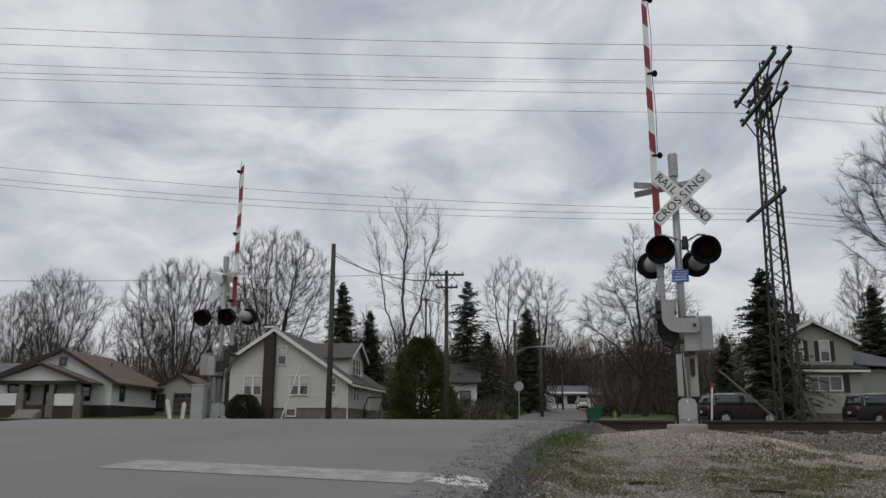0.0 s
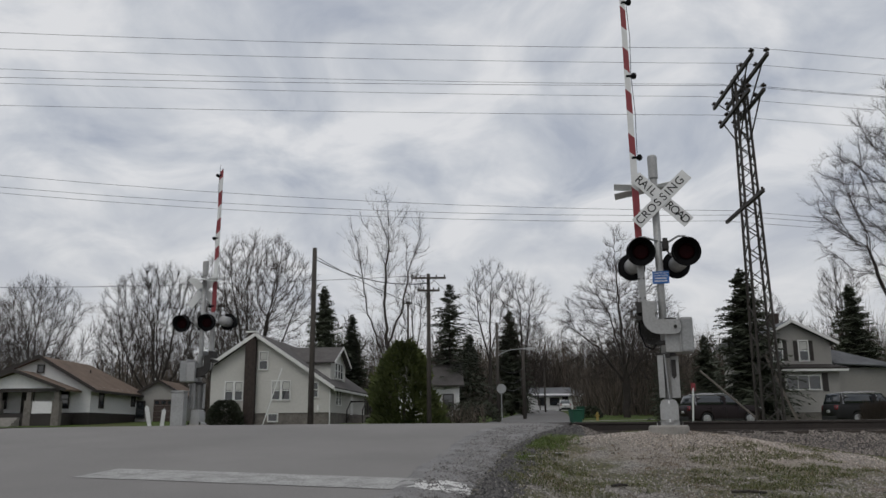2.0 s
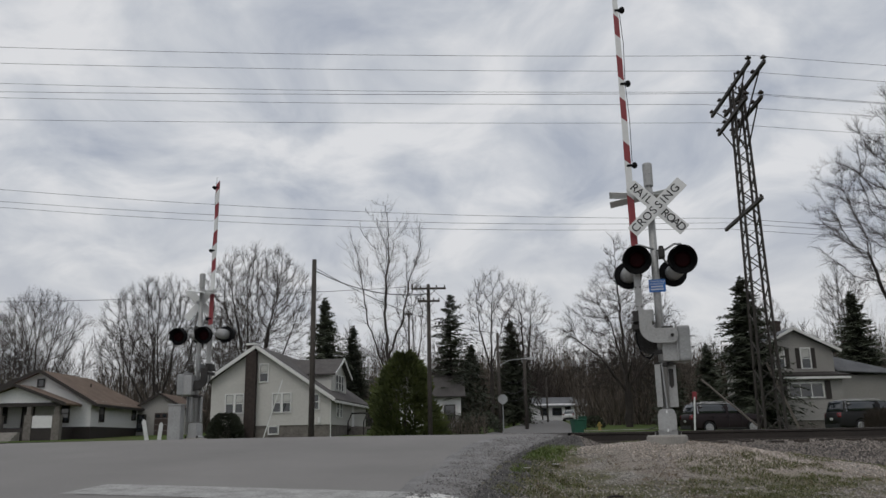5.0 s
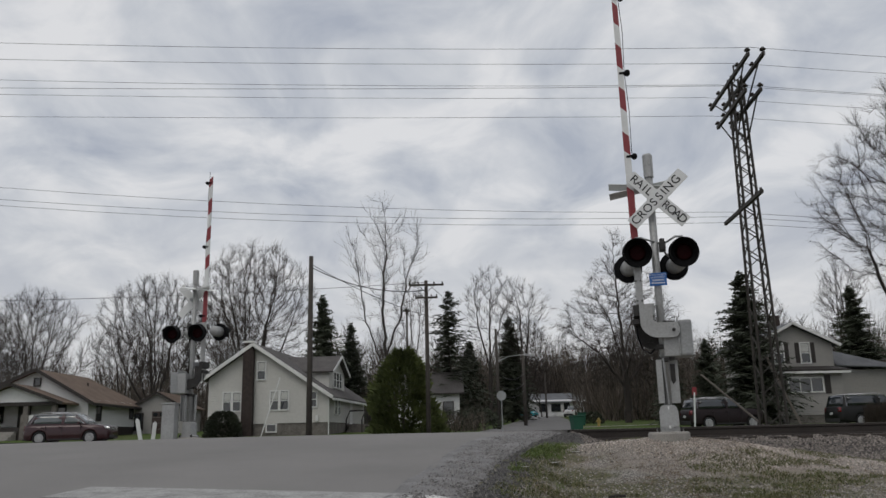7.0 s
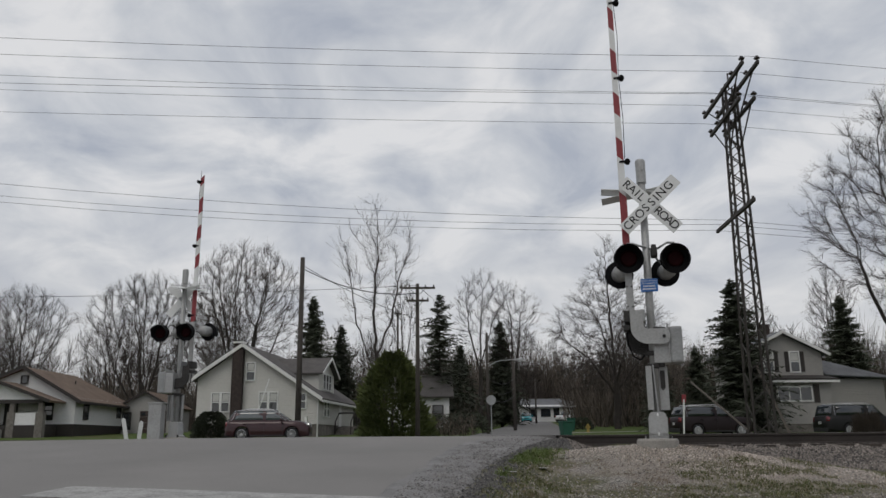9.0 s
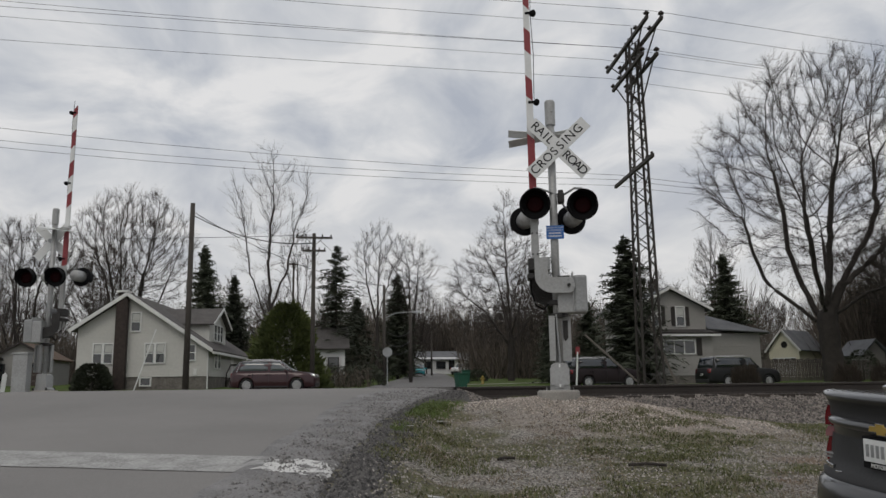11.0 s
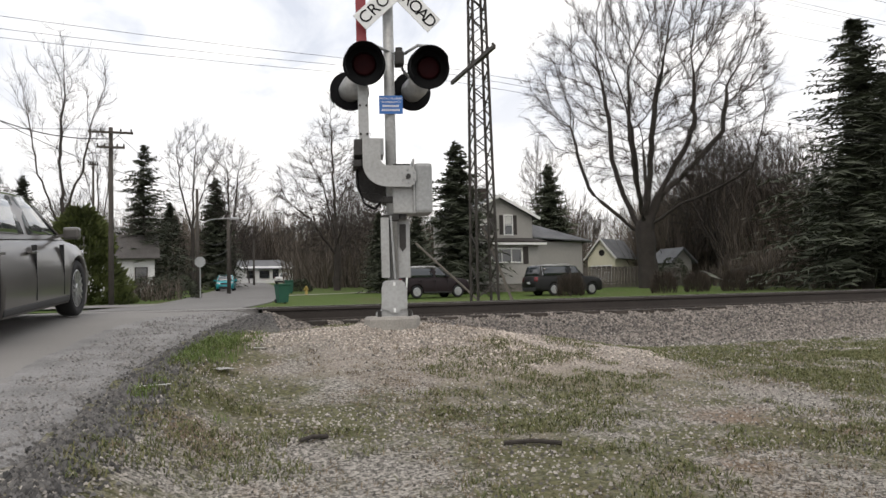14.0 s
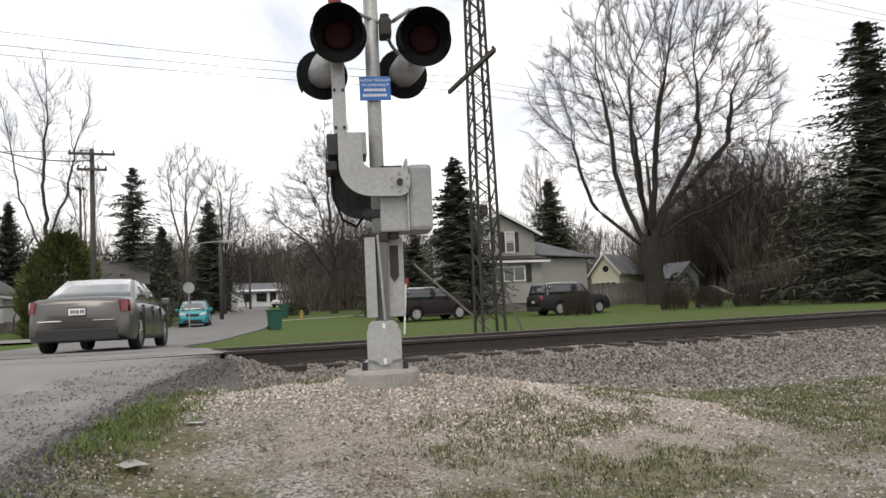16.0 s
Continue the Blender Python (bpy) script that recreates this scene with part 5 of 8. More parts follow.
again(sp, 43.8, 80, 1.06, 40, 1.0, label="brownish spruce behind the grey house")
again(sp, -9.4, 78, 1.04, 90, 0.85, label="dark spruce behind the cream house")
again(sp, -7.0, 82, 0.85, 140, 0.85, label="dark spruce behind the cream house")
again(sp, 10.3, 93, 0.98, 10, 0.9, label="dark spruce beside the street")
again(sp, 5.6, 92, 0.75, 160, label="dark spruce beside the street")
again(sp, 19.0, 62, 0.5, 160, label="low dark evergreen by the grey house")
again(sp, 27.0, 76, 0.62, 10, label="dark evergreen behind the parked vehicle")
again(sp, -45, 80, 0.62, 60, label="small dark evergreen behind the grey roof")


def arborvitae(seed, label, height, width):
    rng = random.Random(seed)
    s = thing("evergreen_shrub", pose(0, 0, 0), label, "shrub", "evergreen shrubs")
    bm = B()
    tube(bm, (0, 0, -0.1), (0, 0, height * 0.6), 0.12, 0.05, 8)
    part("trunk", bm, M["bark"], s)
    v, f = [], []
    for i in range(8200):
        t = rng.random() ** 1.15
        a = rng.uniform(0, 6.283)
        lump = 1 + 0.5 * noise.noise((math.cos(a) * 1.6, math.sin(a) * 1.6, t * 4 + seed)) + 0.25 * noise.noise((math.cos(a) * 4, math.sin(a) * 4, t * 9))
        r = width * (math.sin(math.pi * (0.12 + 0.88 * (1 - t)) * 0.62)) * lump * rng.uniform(0.72, 1.02)
        p = Vector((r * math.cos(a), r * math.sin(a), height * t * rng.uniform(0.95, 1.03)))
        d = Vector((math.cos(a), math.sin(a), rng.uniform(0.1, 1.3))).normalized()
        e = Vector((rng.gauss(0, 1), rng.gauss(0, 1), rng.gauss(0, 1))).normalized()
        k = rng.uniform(0.2, 0.42)
        b = len(v)
        v += [p - e * k * 0.4, p + e * k * 0.4, p + d * k]
        f.append((b, b + 1, b + 2))
    mesh_of("crown", v, f, M["cedar"], s)
    return s


place(arborvitae(4, "wide yellow-green evergreen shrub beside the cream house", 5.3, 2.3), -1.1, 53, 1.0)

# ---- houses ----
def slab(bm, p0, p1, p2, p3, t):
    """A sloping slab under four corners."""
    up = [Vector(p) for p in (p0, p1, p2, p3)]
    nrm = (up[1] - up[0]).cross(up[3] - up[0]).normalized()
    if nrm.z < 0:
        nrm = -nrm
    a = [bm.verts.new(p) for p in up]
    b = [bm.verts.new(p - nrm * t) for p in up]
    fs = [bm.faces.new(a), bm.faces.new(b[::-1])]
    for i in range(4):
        fs.append(bm.faces.new((a[i], b[i], b[(i + 1) % 4], a[(i + 1) % 4])))
    bmesh.ops.recalc_face_normals(bm, faces=fs)
    return bm


def window(parent, m, w, h, trim="trim", blind=False, mullion=0, sash=True):
    """A window whose outside faces -y; m puts its lower middle on the wall."""
    bm = B()
    t = 0.09
    box(bm, (-w / 2 - t, -0.05, -t), (-w / 2, 0.04, h + t))
    box(bm, (w / 2, -0.05, -t), (w / 2 + t, 0.04, h + t))
    box(bm, (-w / 2, -0.05, h), (w / 2, 0.04, h + t))
    box(bm, (-w / 2, -0.07, -t), (w / 2, 0.04, 0))
    if sash:
        box(bm, (-w / 2, -0.02, h / 2 - 0.03), (w / 2, 0.03, h / 2 + 0.03))
    for i in range(mullion):
        x = -w / 2 + w * (i + 1) / (mullion + 1)
        box(bm, (x - 0.03, -0.022, 0), (x + 0.03, 0.03, h))
    fr = part("window", bm, M[trim], parent, "framed window")
    fr.matrix_basis = m @ pose(0, -0.032, 0)
    bm = B()
    box(bm, (-w / 2, -0.006, 0), (w / 2, 0.02, h))
    part("pane", bm, M["pane"], fr, "dark window pane")
    if blind:
        bm = B()
        box(bm, (-w / 2 + 0.03, -0.012, h * 0.55), (w / 2 - 0.03, -0.008, h - 0.03))
        part("blind", bm, M["blind"], fr, "pale half-drawn blind")
    return fr


def lap_siding(parent, outline, y, material, m=None, lap=0.13):
    """Lapped boards over a wall's outline in x and z, their lower edges proud; the wall faces -y."""
    v, f = [], []
    zs = [z for _, z in outline]
    z = min(zs)
    while z < max(zs) - 0.02:
        zt = min(z + lap, max(zs))
        spans = []
        for h in (z + 0.004, zt - 0.004):
            xs = []
            for (xa, za), (xb, zb) in zip(outline, outline[1:] + outline[:1]):
                if (za - h) * (zb - h) < 0:
                    xs.append(xa + (xb - xa) * (h - za) / (zb - za))
            spans.append((min(xs), max(xs)) if len(xs) > 1 else None)
        if all(spans):
            (a, b), (c, d) = spans
            k = len(v)
            v += [(a, y - 0.026, z), (b, y - 0.026, z), (d, y - 0.006, zt), (c, y - 0.006, zt), (a, y, z), (b, y, z)]
            f += [(k, k + 1, k + 2, k + 3), (k + 4, k + 5, k + 1, k)]
        z += lap
    o = mesh_of("siding", v, f, material, parent)
    if m is not None:
        o.matrix_basis = m
    return tagged(o, "lapped siding boards", kind="stuff")


SIDE = Matrix(((0, -1, 0, 0), (1, 0, 0, 0), (0, 0, 1, 0), (0, 0, 0, 1)))


def cream_house():
    s = thing("house", pose(0, 0, 0), "cream sided bungalow with grey gabled roof and dormer", "house", "houses")
    x0, x1, y0, y1, zb = -14.9, -6.2, 58.0, 71.0, 1.5
    ax, az, ze = -11.6, 7.95, 4.35
    sl = (az - ze) / (x1 - ax)
    zl = az - sl * (ax - x0)
    bm = B()
    prism(bm, [(x0, zb + 1.0), (x1, zb + 1.0), (x1, ze), (ax, az), (x0, zl)], y0, y1)
    part("wall", bm, M["cream"], s, "cream lapped siding")
    lap_siding(s, [(x0, zb + 1.0), (x1, zb + 1.0), (x1, ze), (ax, az), (x0, zl)], y0, M["cream"])
    lap_siding(s, [(y0, zb + 1.0), (y1, zb + 1.0), (y1, ze), (y0, ze)], -x1, M["cream"], SIDE)
    bm = B()
    box(bm, (x0 + 0.05, y0 + 0.05, zb - 0.6), (x1 - 0.05, y1 - 0.05, zb + 1.0))
    part("foundation", bm, M["block"], s, "rough block foundation")
    bm = B()
    o = 0.45
    slab(bm, (ax, y0 - o, az + 0.22), (ax, y1 + o, az + 0.22), (x1 + o, y1 + o, ze + 0.22 - sl * o), (x1 + o, y0 - o, ze + 0.22 - sl * o), 0.14)
    slab(bm, (ax, y0 - o, az + 0.22), (ax, y1 + o, az + 0.22), (x0 - o, y1 + o, zl + 0.22 - sl * o), (x0 - o, y0 - o, zl + 0.22 - sl * o), 0.14)
    roof = part("roof", bm, M["shingle"], s, "weathered shingle roof")
    bm = B()
    for xe, zz in ((x1 + o, ze - sl * o), (x0 - o, zl - sl * o)):
        beam(bm, (ax, y0 - o - 0.03, az + 0.13), (xe, y0 - o - 0.03, zz + 0.13), 0.05, 0.24)
    box(bm, (x1 + o - 0.02, y0 - o, ze - sl * o - 0.06), (x1 + o + 0.1, y1 + o, ze - sl * o + 0.1))
    part("bargeboard", bm, M["trim"], s, "white bargeboard and gutter")
    # chimney on the gable wall
    bm = B()
    box(bm, (-12.3, y0 - 0.45, zb - 0.5), (-11.55, y0, 7.7))
    box(bm, (-12.2, y0 - 0.4, 7.7), (-11.65, y0 + 0.2, 8.3))
    ch = part("chimney", bm, M["brick"], s, "dark brick chimney")
    bm = B()
    box(bm, (-12.3, y0 - 0.5, 8.2), (-11.55, y0 + 0.3, 8.32))
    part("chimney_cap", bm, M["trim"], ch)
    for x, z, w, h, bl in ((-11.05, 5.6, 0.55, 1.2, True), (-13.5, 3.45, 0.52, 1.25, True), (-12.8, 3.45, 0.52, 1.25, True), (-10.05, 3.45, 0.54, 1.25, True), (-9.33, 3.45, 0.54, 1.25, True), (-7.3, 3.6, 0.55, 0.98, False)):
        window(s, pose(x, y0, z), w, h, blind=bl)
    window(s, pose(-10.25, y0 + 0.04, 1.95), 0.62, 0.45, sash=False)
    # dormer facing the street
    bm = B()
    dy0, dy1, dz0 = 61.2, 66.4, 4.6
    dm = (dy0 + dy1) / 2
    m90 = Matrix(((0, 1, 0, 0), (1, 0, 0, 0), (0, 0, 1, 0), (0, 0, 0, 1)))
    prism(bm, [(dy0, dz0), (dy1, dz0), (dy1, 6.4), (dm, 7.5), (dy0, 6.4)], ax + 1.0, x1 - 0.7, m90)
    part("dormer", bm, M["cream"], s, "gabled dormer")
    bm = B()
    for ya in (dy0 - 0.35, dy1 + 0.35):
        slab(bm, (ax, dm, 7.66), (x1 - 0.3, dm, 7.66), (x1 - 0.3, ya, 6.28), (ax, ya, 6.28), 0.12)
    part("dormer_roof", bm, M["shingle"], roof)
    bm = B()
    for ya in (dy0 - 0.35, dy1 + 0.35):
        beam(bm, (x1 - 0.28, dm, 7.58), (x1 - 0.28, ya, 6.2), 0.05, 0.2)
    part("dormer_trim", bm, M["trim"], s)
    for yy in (dm - 0.9, dm + 0.1, dm + 1.0):
        window(s, pose(x1 - 0.7, yy, 5.2, 0, 0, 90), 0.7, 1.1)
    for yy in (60.3, 61.3):
        window(s, pose(x1, yy, 3.1, 0, 0, 90), 0.65, 1.1)
    # side porch with steps, posts and dark rails
    bm = B()
    box(bm, (x1, 64.0, zb + 0.75), (x1 + 1.7, 67.5, zb + 0.9))
    for i in range(4):
        box(bm, (x1 + 0.3, 62.5 + 0.37 * i, zb + 0.2), (x1 + 1.5, 62.9 + 0.37 * i, zb + 0.3 + 0.17 * i))
    porch = part("porch", bm, M["block"], s, "side porch with steps")
    bm = B()
    for yy in (64.05, 65.2, 66.3, 67.4):
        box(bm, (x1 + 1.6, yy - 0.05, zb + 0.9), (x1 + 1.7, yy + 0.05, zb + 2.0))
    box(bm, (x1 + 1.6, 64.0, zb + 1.9), (x1 + 1.7, 67.45, zb + 2.0))
    for xx in (x1 + 0.3, x1 + 1.5):
        beam(bm, (xx, 62.6, zb + 1.2), (xx, 64.1, zb + 1.95), 0.06, 0.08)
        box(bm, (xx - 0.04, 62.6, zb), (xx + 0.04, 62.7, zb + 1.2))
    box(bm, (x1 + 0.3, 63.95, zb + 1.85), (x1 + 1.7, 64.03, zb + 1.97))
    part("railing", bm, M["darktrim"], porch, "dark porch railing")
    bm = B()
    box(bm, (x1 - 0.02, 65.3, zb + 0.9), (x1 + 0.03, 66.2, zb + 2.95))
    part("door", bm, M["trim"], s, "white side door")
    bm = B()
    tube(bm, (x1 + 0.08, y0 - 0.1, zb), (x1 + 0.08, y0 - 0.1, ze - 0.2), 0.045, n=8)
    box(bm, (-7.05, y0 - 0.12, 2.6), (-6.85, y0, 3.0))
    part("downspout", bm, M["trim"], s)
    return s


set_back = cream_house()
set_back.matrix_basis = pose(-6.5, 58, 0, 0, 0, -7) @ pose(6.2, -58, 0)


def brown_house():
    s = thing("house", pose(0, 0, 0), "low white bungalow with brown roof and front porch", "house", "houses")
    x0, x1, y0, y1, zb = -36.0, -26.2, 65.5, 78.0, 1.9
    ze, ax, az = 4.85, -30.3, 7.25
    bm = B()
    hip = y1 - 3.0
    prism(bm, [(x0, zb + 0.9), (x1, zb + 0.9), (x1, ze), (ax, az - 0.1), (x0, ze)], y0, hip - 0.3)
    box(bm, (x0, hip - 0.3, zb + 0.9), (x1, y1, ze - 0.06))
    part("wall", bm, M["whitesiding"], s, "white lapped siding")
    lap_siding(s, [(y0, zb + 0.9), (y1, zb + 0.9), (y1, ze), (y0, ze)], -x1, M["whitesiding"], SIDE)
    bm = B()
    box(bm, (x0 + 0.04, y0 + 0.04, zb - 0.8), (x1 - 0.04, y1 - 0.04, zb + 0.9))
    part("foundation", bm, M["darktrim"], s, "dark foundation band")
    bm = B()
    o = 0.55
    sl = (az - ze) / (x1 - ax)
    slab(bm, (ax - 0.02, hip, az), (ax + 0.02, hip, az), (x1 + o, y1 + o, ze - sl * o), (x0 - o, y1 + o, ze - sl * o), 0.14)
    slab(bm, (ax, y0 - o, az), (ax, hip, az), (x1 + o, y1 + o, ze - sl * o), (x1 + o, y0 - o, ze - sl * o), 0.14)
    slab(bm, (ax, y0 - o, az), (ax, hip, az), (x0 - o, y1 + o, ze - sl * o), (x0 - o, y0 - o, ze - sl * o), 0.14)
    roof = part("roof", bm, M["brownroof"], s, "brown shingle roof")
    bm = B()
    for xe in (x0 - o, x1 + o):
        beam(bm, (ax, y0 - o - 0.03, az - 0.05), (xe, y0 - o - 0.03, ze - sl * o - 0.05), 0.06, 0.26)
    box(bm, (x1 + o - 0.03, y0 - o, ze - sl * o - 0.2), (x1 + o + 0.08, y1 + o, ze - sl * o + 0.02))
    part("bargeboard", bm, M["darktrim"], s, "dark bargeboard")
    # porch
    px0, px1, py = -34.3, -27.5, 62.8
    pm = (px0 + px1) / 2
    bm = B()
    prism(bm, [(px0, 4.55), (px1, 4.55), (pm, 5.75)], py + 0.1, y0)
    part("porch_gable", bm, M["whitesiding"], s)
    bm = B()
    for xe in (px0 - 0.6, px1 + 0.6):
        slab(bm, (pm, py - 0.4, 6.0), (pm, y0, 6.0), (xe, y0, 4.5), (xe, py - 0.4, 4.5), 0.16)
    part("porch_roof", bm, M["brownroof"], roof)
    bm = B()
    for xe in (px0 - 0.6, px1 + 0.6):
        beam(bm, (pm, py - 0.43, 5.93), (xe, py - 0.43, 4.43), 0.06, 0.24)
    box(bm, (px0, py, 4.3), (px1, py + 0.15, 4.58))
    part("porch_trim", bm, M["darktrim"], s)
    bm = B()
    box(bm, (px0, py, zb - 0.8), (px1, y0, zb + 0.8))
    porch = part("porch", bm, M["darktrim"], s, "dark porch base")
    for xa in (px0 + 0.2, -32.1, -29.8, px1 - 0.2):
        bm = B()
        box(bm, (xa - 0.28, py - 0.02, zb - 0.8), (xa + 0.28, py + 0.5, zb + 1.75))
        box(bm, (xa - 0.17, py + 0.05, zb + 1.75), (xa + 0.17, py + 0.38, 4.35))
        part("pier", bm, M["block"], porch, "porch pier")
    for xa, xb in ((px0 + 0.5, -32.4), (-29.5, px1 - 0.5)):
        bm = B()
        box(bm, (xa, py + 0.05, zb + 0.75), (xb, py + 0.2, zb + 1.7))
        part("parapet", bm, M["whitesiding"], porch, "white porch parapet")
    for i in range(4):
        bm = B()
        box(bm, (-32.0, py - 1.6 + 0.4 * i, zb - 0.6), (-30.3, py - 1.2 + 0.4 * i, zb - 0.1 + 0.2 * i))
        part("step", bm, M["concrete"], porch)
    window(s, pose(-33.6, y0, 3.2), 1.6, 1.2, "darktrim", mullion=1)
    window(s, pose(-28.4, y0, 3.2), 0.9, 1.3, "darktrim")
    bm = B()
    box(bm, (-31.6, y0 - 0.05, zb + 0.9), (-30.6, y0, zb + 2.9))
    part("door", bm, M["darktrim"], s, "dark front door")
    for yy, h in ((67.6, 1.1), (75.0, 0.8)):
        window(s, pose(x1, yy, 4.35 - h, 0, 0, 90), 0.85, h, "darktrim")
    window(s, pose(ax, y0 - 0.02, 6.0), 0.4, 0.5, "darktrim", sash=False)
    bm = B()
    tube(bm, (-28.6, 71, 5.7), (-28.6, 71, 6.5), 0.06, n=8)
    part("vent_pipe", bm, M["dark"], roof)
    return s


brown_house()


def garage(x0, x1, y, h, ridge, material, roofm, label, doorm, door, small=True):
    s = thing("garage", pose(0, 0, 0), label, "garage", "garages")
    z = ground_z((x0 + x1) / 2, y) - 0.1
    d = 6.0
    xm = (x0 + x1) / 2
    bm = B()
    prism(bm, [(x0, z - 0.3), (x1, z - 0.3), (x1, z + h), (xm, z + ridge - 0.1), (x0, z + h)], y, y + d)
    part("wall", bm, M[material], s)
    bm = B()
    sl = (ridge - h) / (xm - x0)
    for xe, k in ((x0 - 0.3, -1), (x1 + 0.3, 1)):
        slab(bm, (xm, y - 0.3, z + ridge), (xm, y + d + 0.3, z + ridge), (xe, y + d + 0.3, z + h - sl * 0.3 + 0.05), (xe, y - 0.3, z + h - sl * 0.3 + 0.05), 0.12)
    part("roof", bm, M[roofm], s)
    bm = B()
    for xe in (x0 - 0.3, x1 + 0.3):
        beam(bm, (xm, y - 0.33, z + ridge - 0.08), (xe, y - 0.33, z + h - sl * 0.3 - 0.03), 0.05, 0.18)
    part("bargeboard", bm, M["trim" if doorm != "garagedoor" else "darktrim"], s)
    if door:
        bm = B()
        a, b = door
        for i in range(4):
            box(bm, (a, y - 0.05, z + 0.53 * i), (b, y + 0.02, z + 0.53 * i + 0.50), 0.01)
        dr = part("garage_door", bm, M[doorm], s, "panelled garage door")
        k = 4
        for i in range(k):
            bm = B()
            xx = a + (b - a) * (i + 0.5) / k
            box(bm, (xx - 0.2, y - 0.06, z + 1.68), (xx + 0.2, y - 0.04, z + 1.98))
            part("door_light", bm, M["pane"], dr)
    return s


g = garage(-26.6, -21.8, 76.0, 2.5, 3.9, "greysiding", "brownroof", "pale garage with brown door beside the bungalow", "garagedoor", (-24.6, -22.2))
window(g, pose(-25.8, 76.0, ground_z(-25, 76) + 0.4), 0.7, 1.4, "darktrim")


def grey_house():
    s = thing("house", pose(0, 0, 0), "two storey grey sided house with dark shutters", "house", "houses")
    y0, y1, zb = 58.0, 68.0, 1.5
    x0, x1, ax, az, ze = 25.2, 31.2, 27.76, 8.84, 7.38
    bm = B()
    prism(bm, [(x0 + 0.5, zb), (x1 - 0.5, zb), (x1 - 0.5, ze), (ax, az), (x0 + 0.5, az - (az - ze) / (x1 - 0.5 - ax) * (ax - x0 - 0.5))], y0 + 1.6, y1)
    part("wall", bm, M["greysiding"], s, "grey lapped siding")
    lap_siding(s, [(x0 + 0.5, 5.2), (x1 - 0.5, 5.2), (x1 - 0.5, ze), (ax, az), (x0 + 0.5, 7.6)], y0 + 1.6, M["greysiding"])
    lap_siding(s, [(x0 - 0.2, zb + 0.7), (30.0, zb + 0.7), (30.0, 5.1), (x0 - 0.2, 5.1)], y0 - 0.6, M["greysiding"])
    bm = B()
    sl = (az - ze) / (x1 - 0.5 - ax)
    for xe in (x0, x1):
        zz = az + 0.2 - sl * abs(xe - ax)
        slab(bm, (ax, y0 + 1.2, az + 0.2), (ax, y1 + 0.4, az + 0.2), (xe, y1 + 0.4, zz), (xe, y0 + 1.2, zz), 0.14)
    roof = part("roof", bm, M["greyroof"], s)
    bm = B()
    for xe in (x0, x1):
        beam(bm, (ax, y0 + 1.17, az + 0.1), (xe, y0 + 1.17, az + 0.1 - sl * abs(xe - ax)), 0.05, 0.2)
    part("bargeboard", bm, M["trim"], s)
    # enclosed porch across the front
    bm = B()
    box(bm, (x0 - 0.2, y0 - 0.6, zb + 0.7), (30.0, y0 + 1.6, 5.1))
    part("porch_wall", bm, M["greysiding"], s)
    bm = B()
    box(bm, (x0 - 0.15, y0 - 0.55, zb - 0.8), (29.95, y0 + 1.6, zb + 0.7))
    part("foundation", bm, M["block"], s)
    bm = B()
    slab(bm, (x0 - 0.6, y0 - 1.0, 5.35), (30.5, y0 - 1.0, 5.35), (30.5, y0 + 1.6, 5.75), (x0 - 0.6, y0 + 1.6, 5.75), 0.12)
    part("porch_roof", bm, M["darktrim"], roof)
    bm = B()
    box(bm, (x0 - 0.6, y0 - 1.05, 5.06), (30.5, y0 - 0.95, 5.22))
    part("fascia", bm, M["trim"], s)
    window(s, pose(27.33, y0 - 0.6, 3.82), 2.4, 0.92, mullion=2, sash=False)
    for x in (25.75, 28.92):
        board(s, 0.42, 1.3, 0.04, pose(x, y0 - 0.63, 4.3), M["darktrim"], "shutter", "dark shutter")
    for xw in (26.65, 28.62):
        window(s, pose(xw, y0 + 1.6, 6.03), 0.62, 1.42, blind=True)
        for k in (-0.58, 0.58):
            board(s, 0.32, 1.5, 0.04, pose(xw + k, y0 + 1.57, 6.75), M["darktrim"], "shutter", "dark shutter")
    # low wing at the side
    bm = B()
    box(bm, (x1 - 0.5, y0 + 3.0, zb - 0.5), (36.0, y1, 5.55))
    part("wing_wall", bm, M["greysiding"], s)
    bm = B()
    slab(bm, (x1 - 0.6, y0 + 5.5, 7.7), (x1 - 0.6, y1, 7.7), (36.7, y1, 5.6), (36.7, y0 + 2.5, 5.6), 0.14)
    slab(bm, (x1 - 0.6, y0 + 5.5, 7.7), (x1 - 0.6, y0 + 2.5, 5.9), (36.7, y0 + 2.5, 5.6), (36.5, y0 + 2.6, 5.66), 0.1)
    part("wing_roof", bm, M["greyroof"], roof)
    bm = B()
    prism(bm, [(x1 - 0.5, 5.55), (36.2, 5.55), (x1 - 0.5, 7.4)], y0 + 5.6, y1 - 0.1)
    part("wing_gable", bm, M["greysiding"], s)
    bm = B()
    box(bm, (27.5, y0 + 4, 8.0), (28.1, y0 + 4.6, 9.9))
    part("chimney", bm, M["brick"], s, "brick chimney")
    bm = B()
    lathe(bm, [(0.0, 0.05), (0.2, 0.1), (0.28, 0.18)], 14, pose(31.0, y0 + 2.4, 5.7, 60, 0, 20))
    part("dish", bm, M["dark"], s, "small satellite dish")
    return s


grey_house()
yellow = garage(-1.55, 1.55, 0.0, 3.1, 5.0, "yellowsiding", "greyroof", "pale yellow garage behind the fence", "trim", (-1.2, 1.2))
yellow.matrix_basis = pose(48.4, 77.4, ground_z(48.4, 77.4) - ground_z(0, 0), 0, 0, -56)
# round sign on the garage gable, built as a plain dark ring
bm = B()
lathe(bm, [(0.26, 0.0), (0.30, 0.03), (0.34, 0.0), (0.30, -0.03), (0.26, 0.0)], 18, pose(0.1, -0.04, ground_z(0, 0) + 3.3, 90))
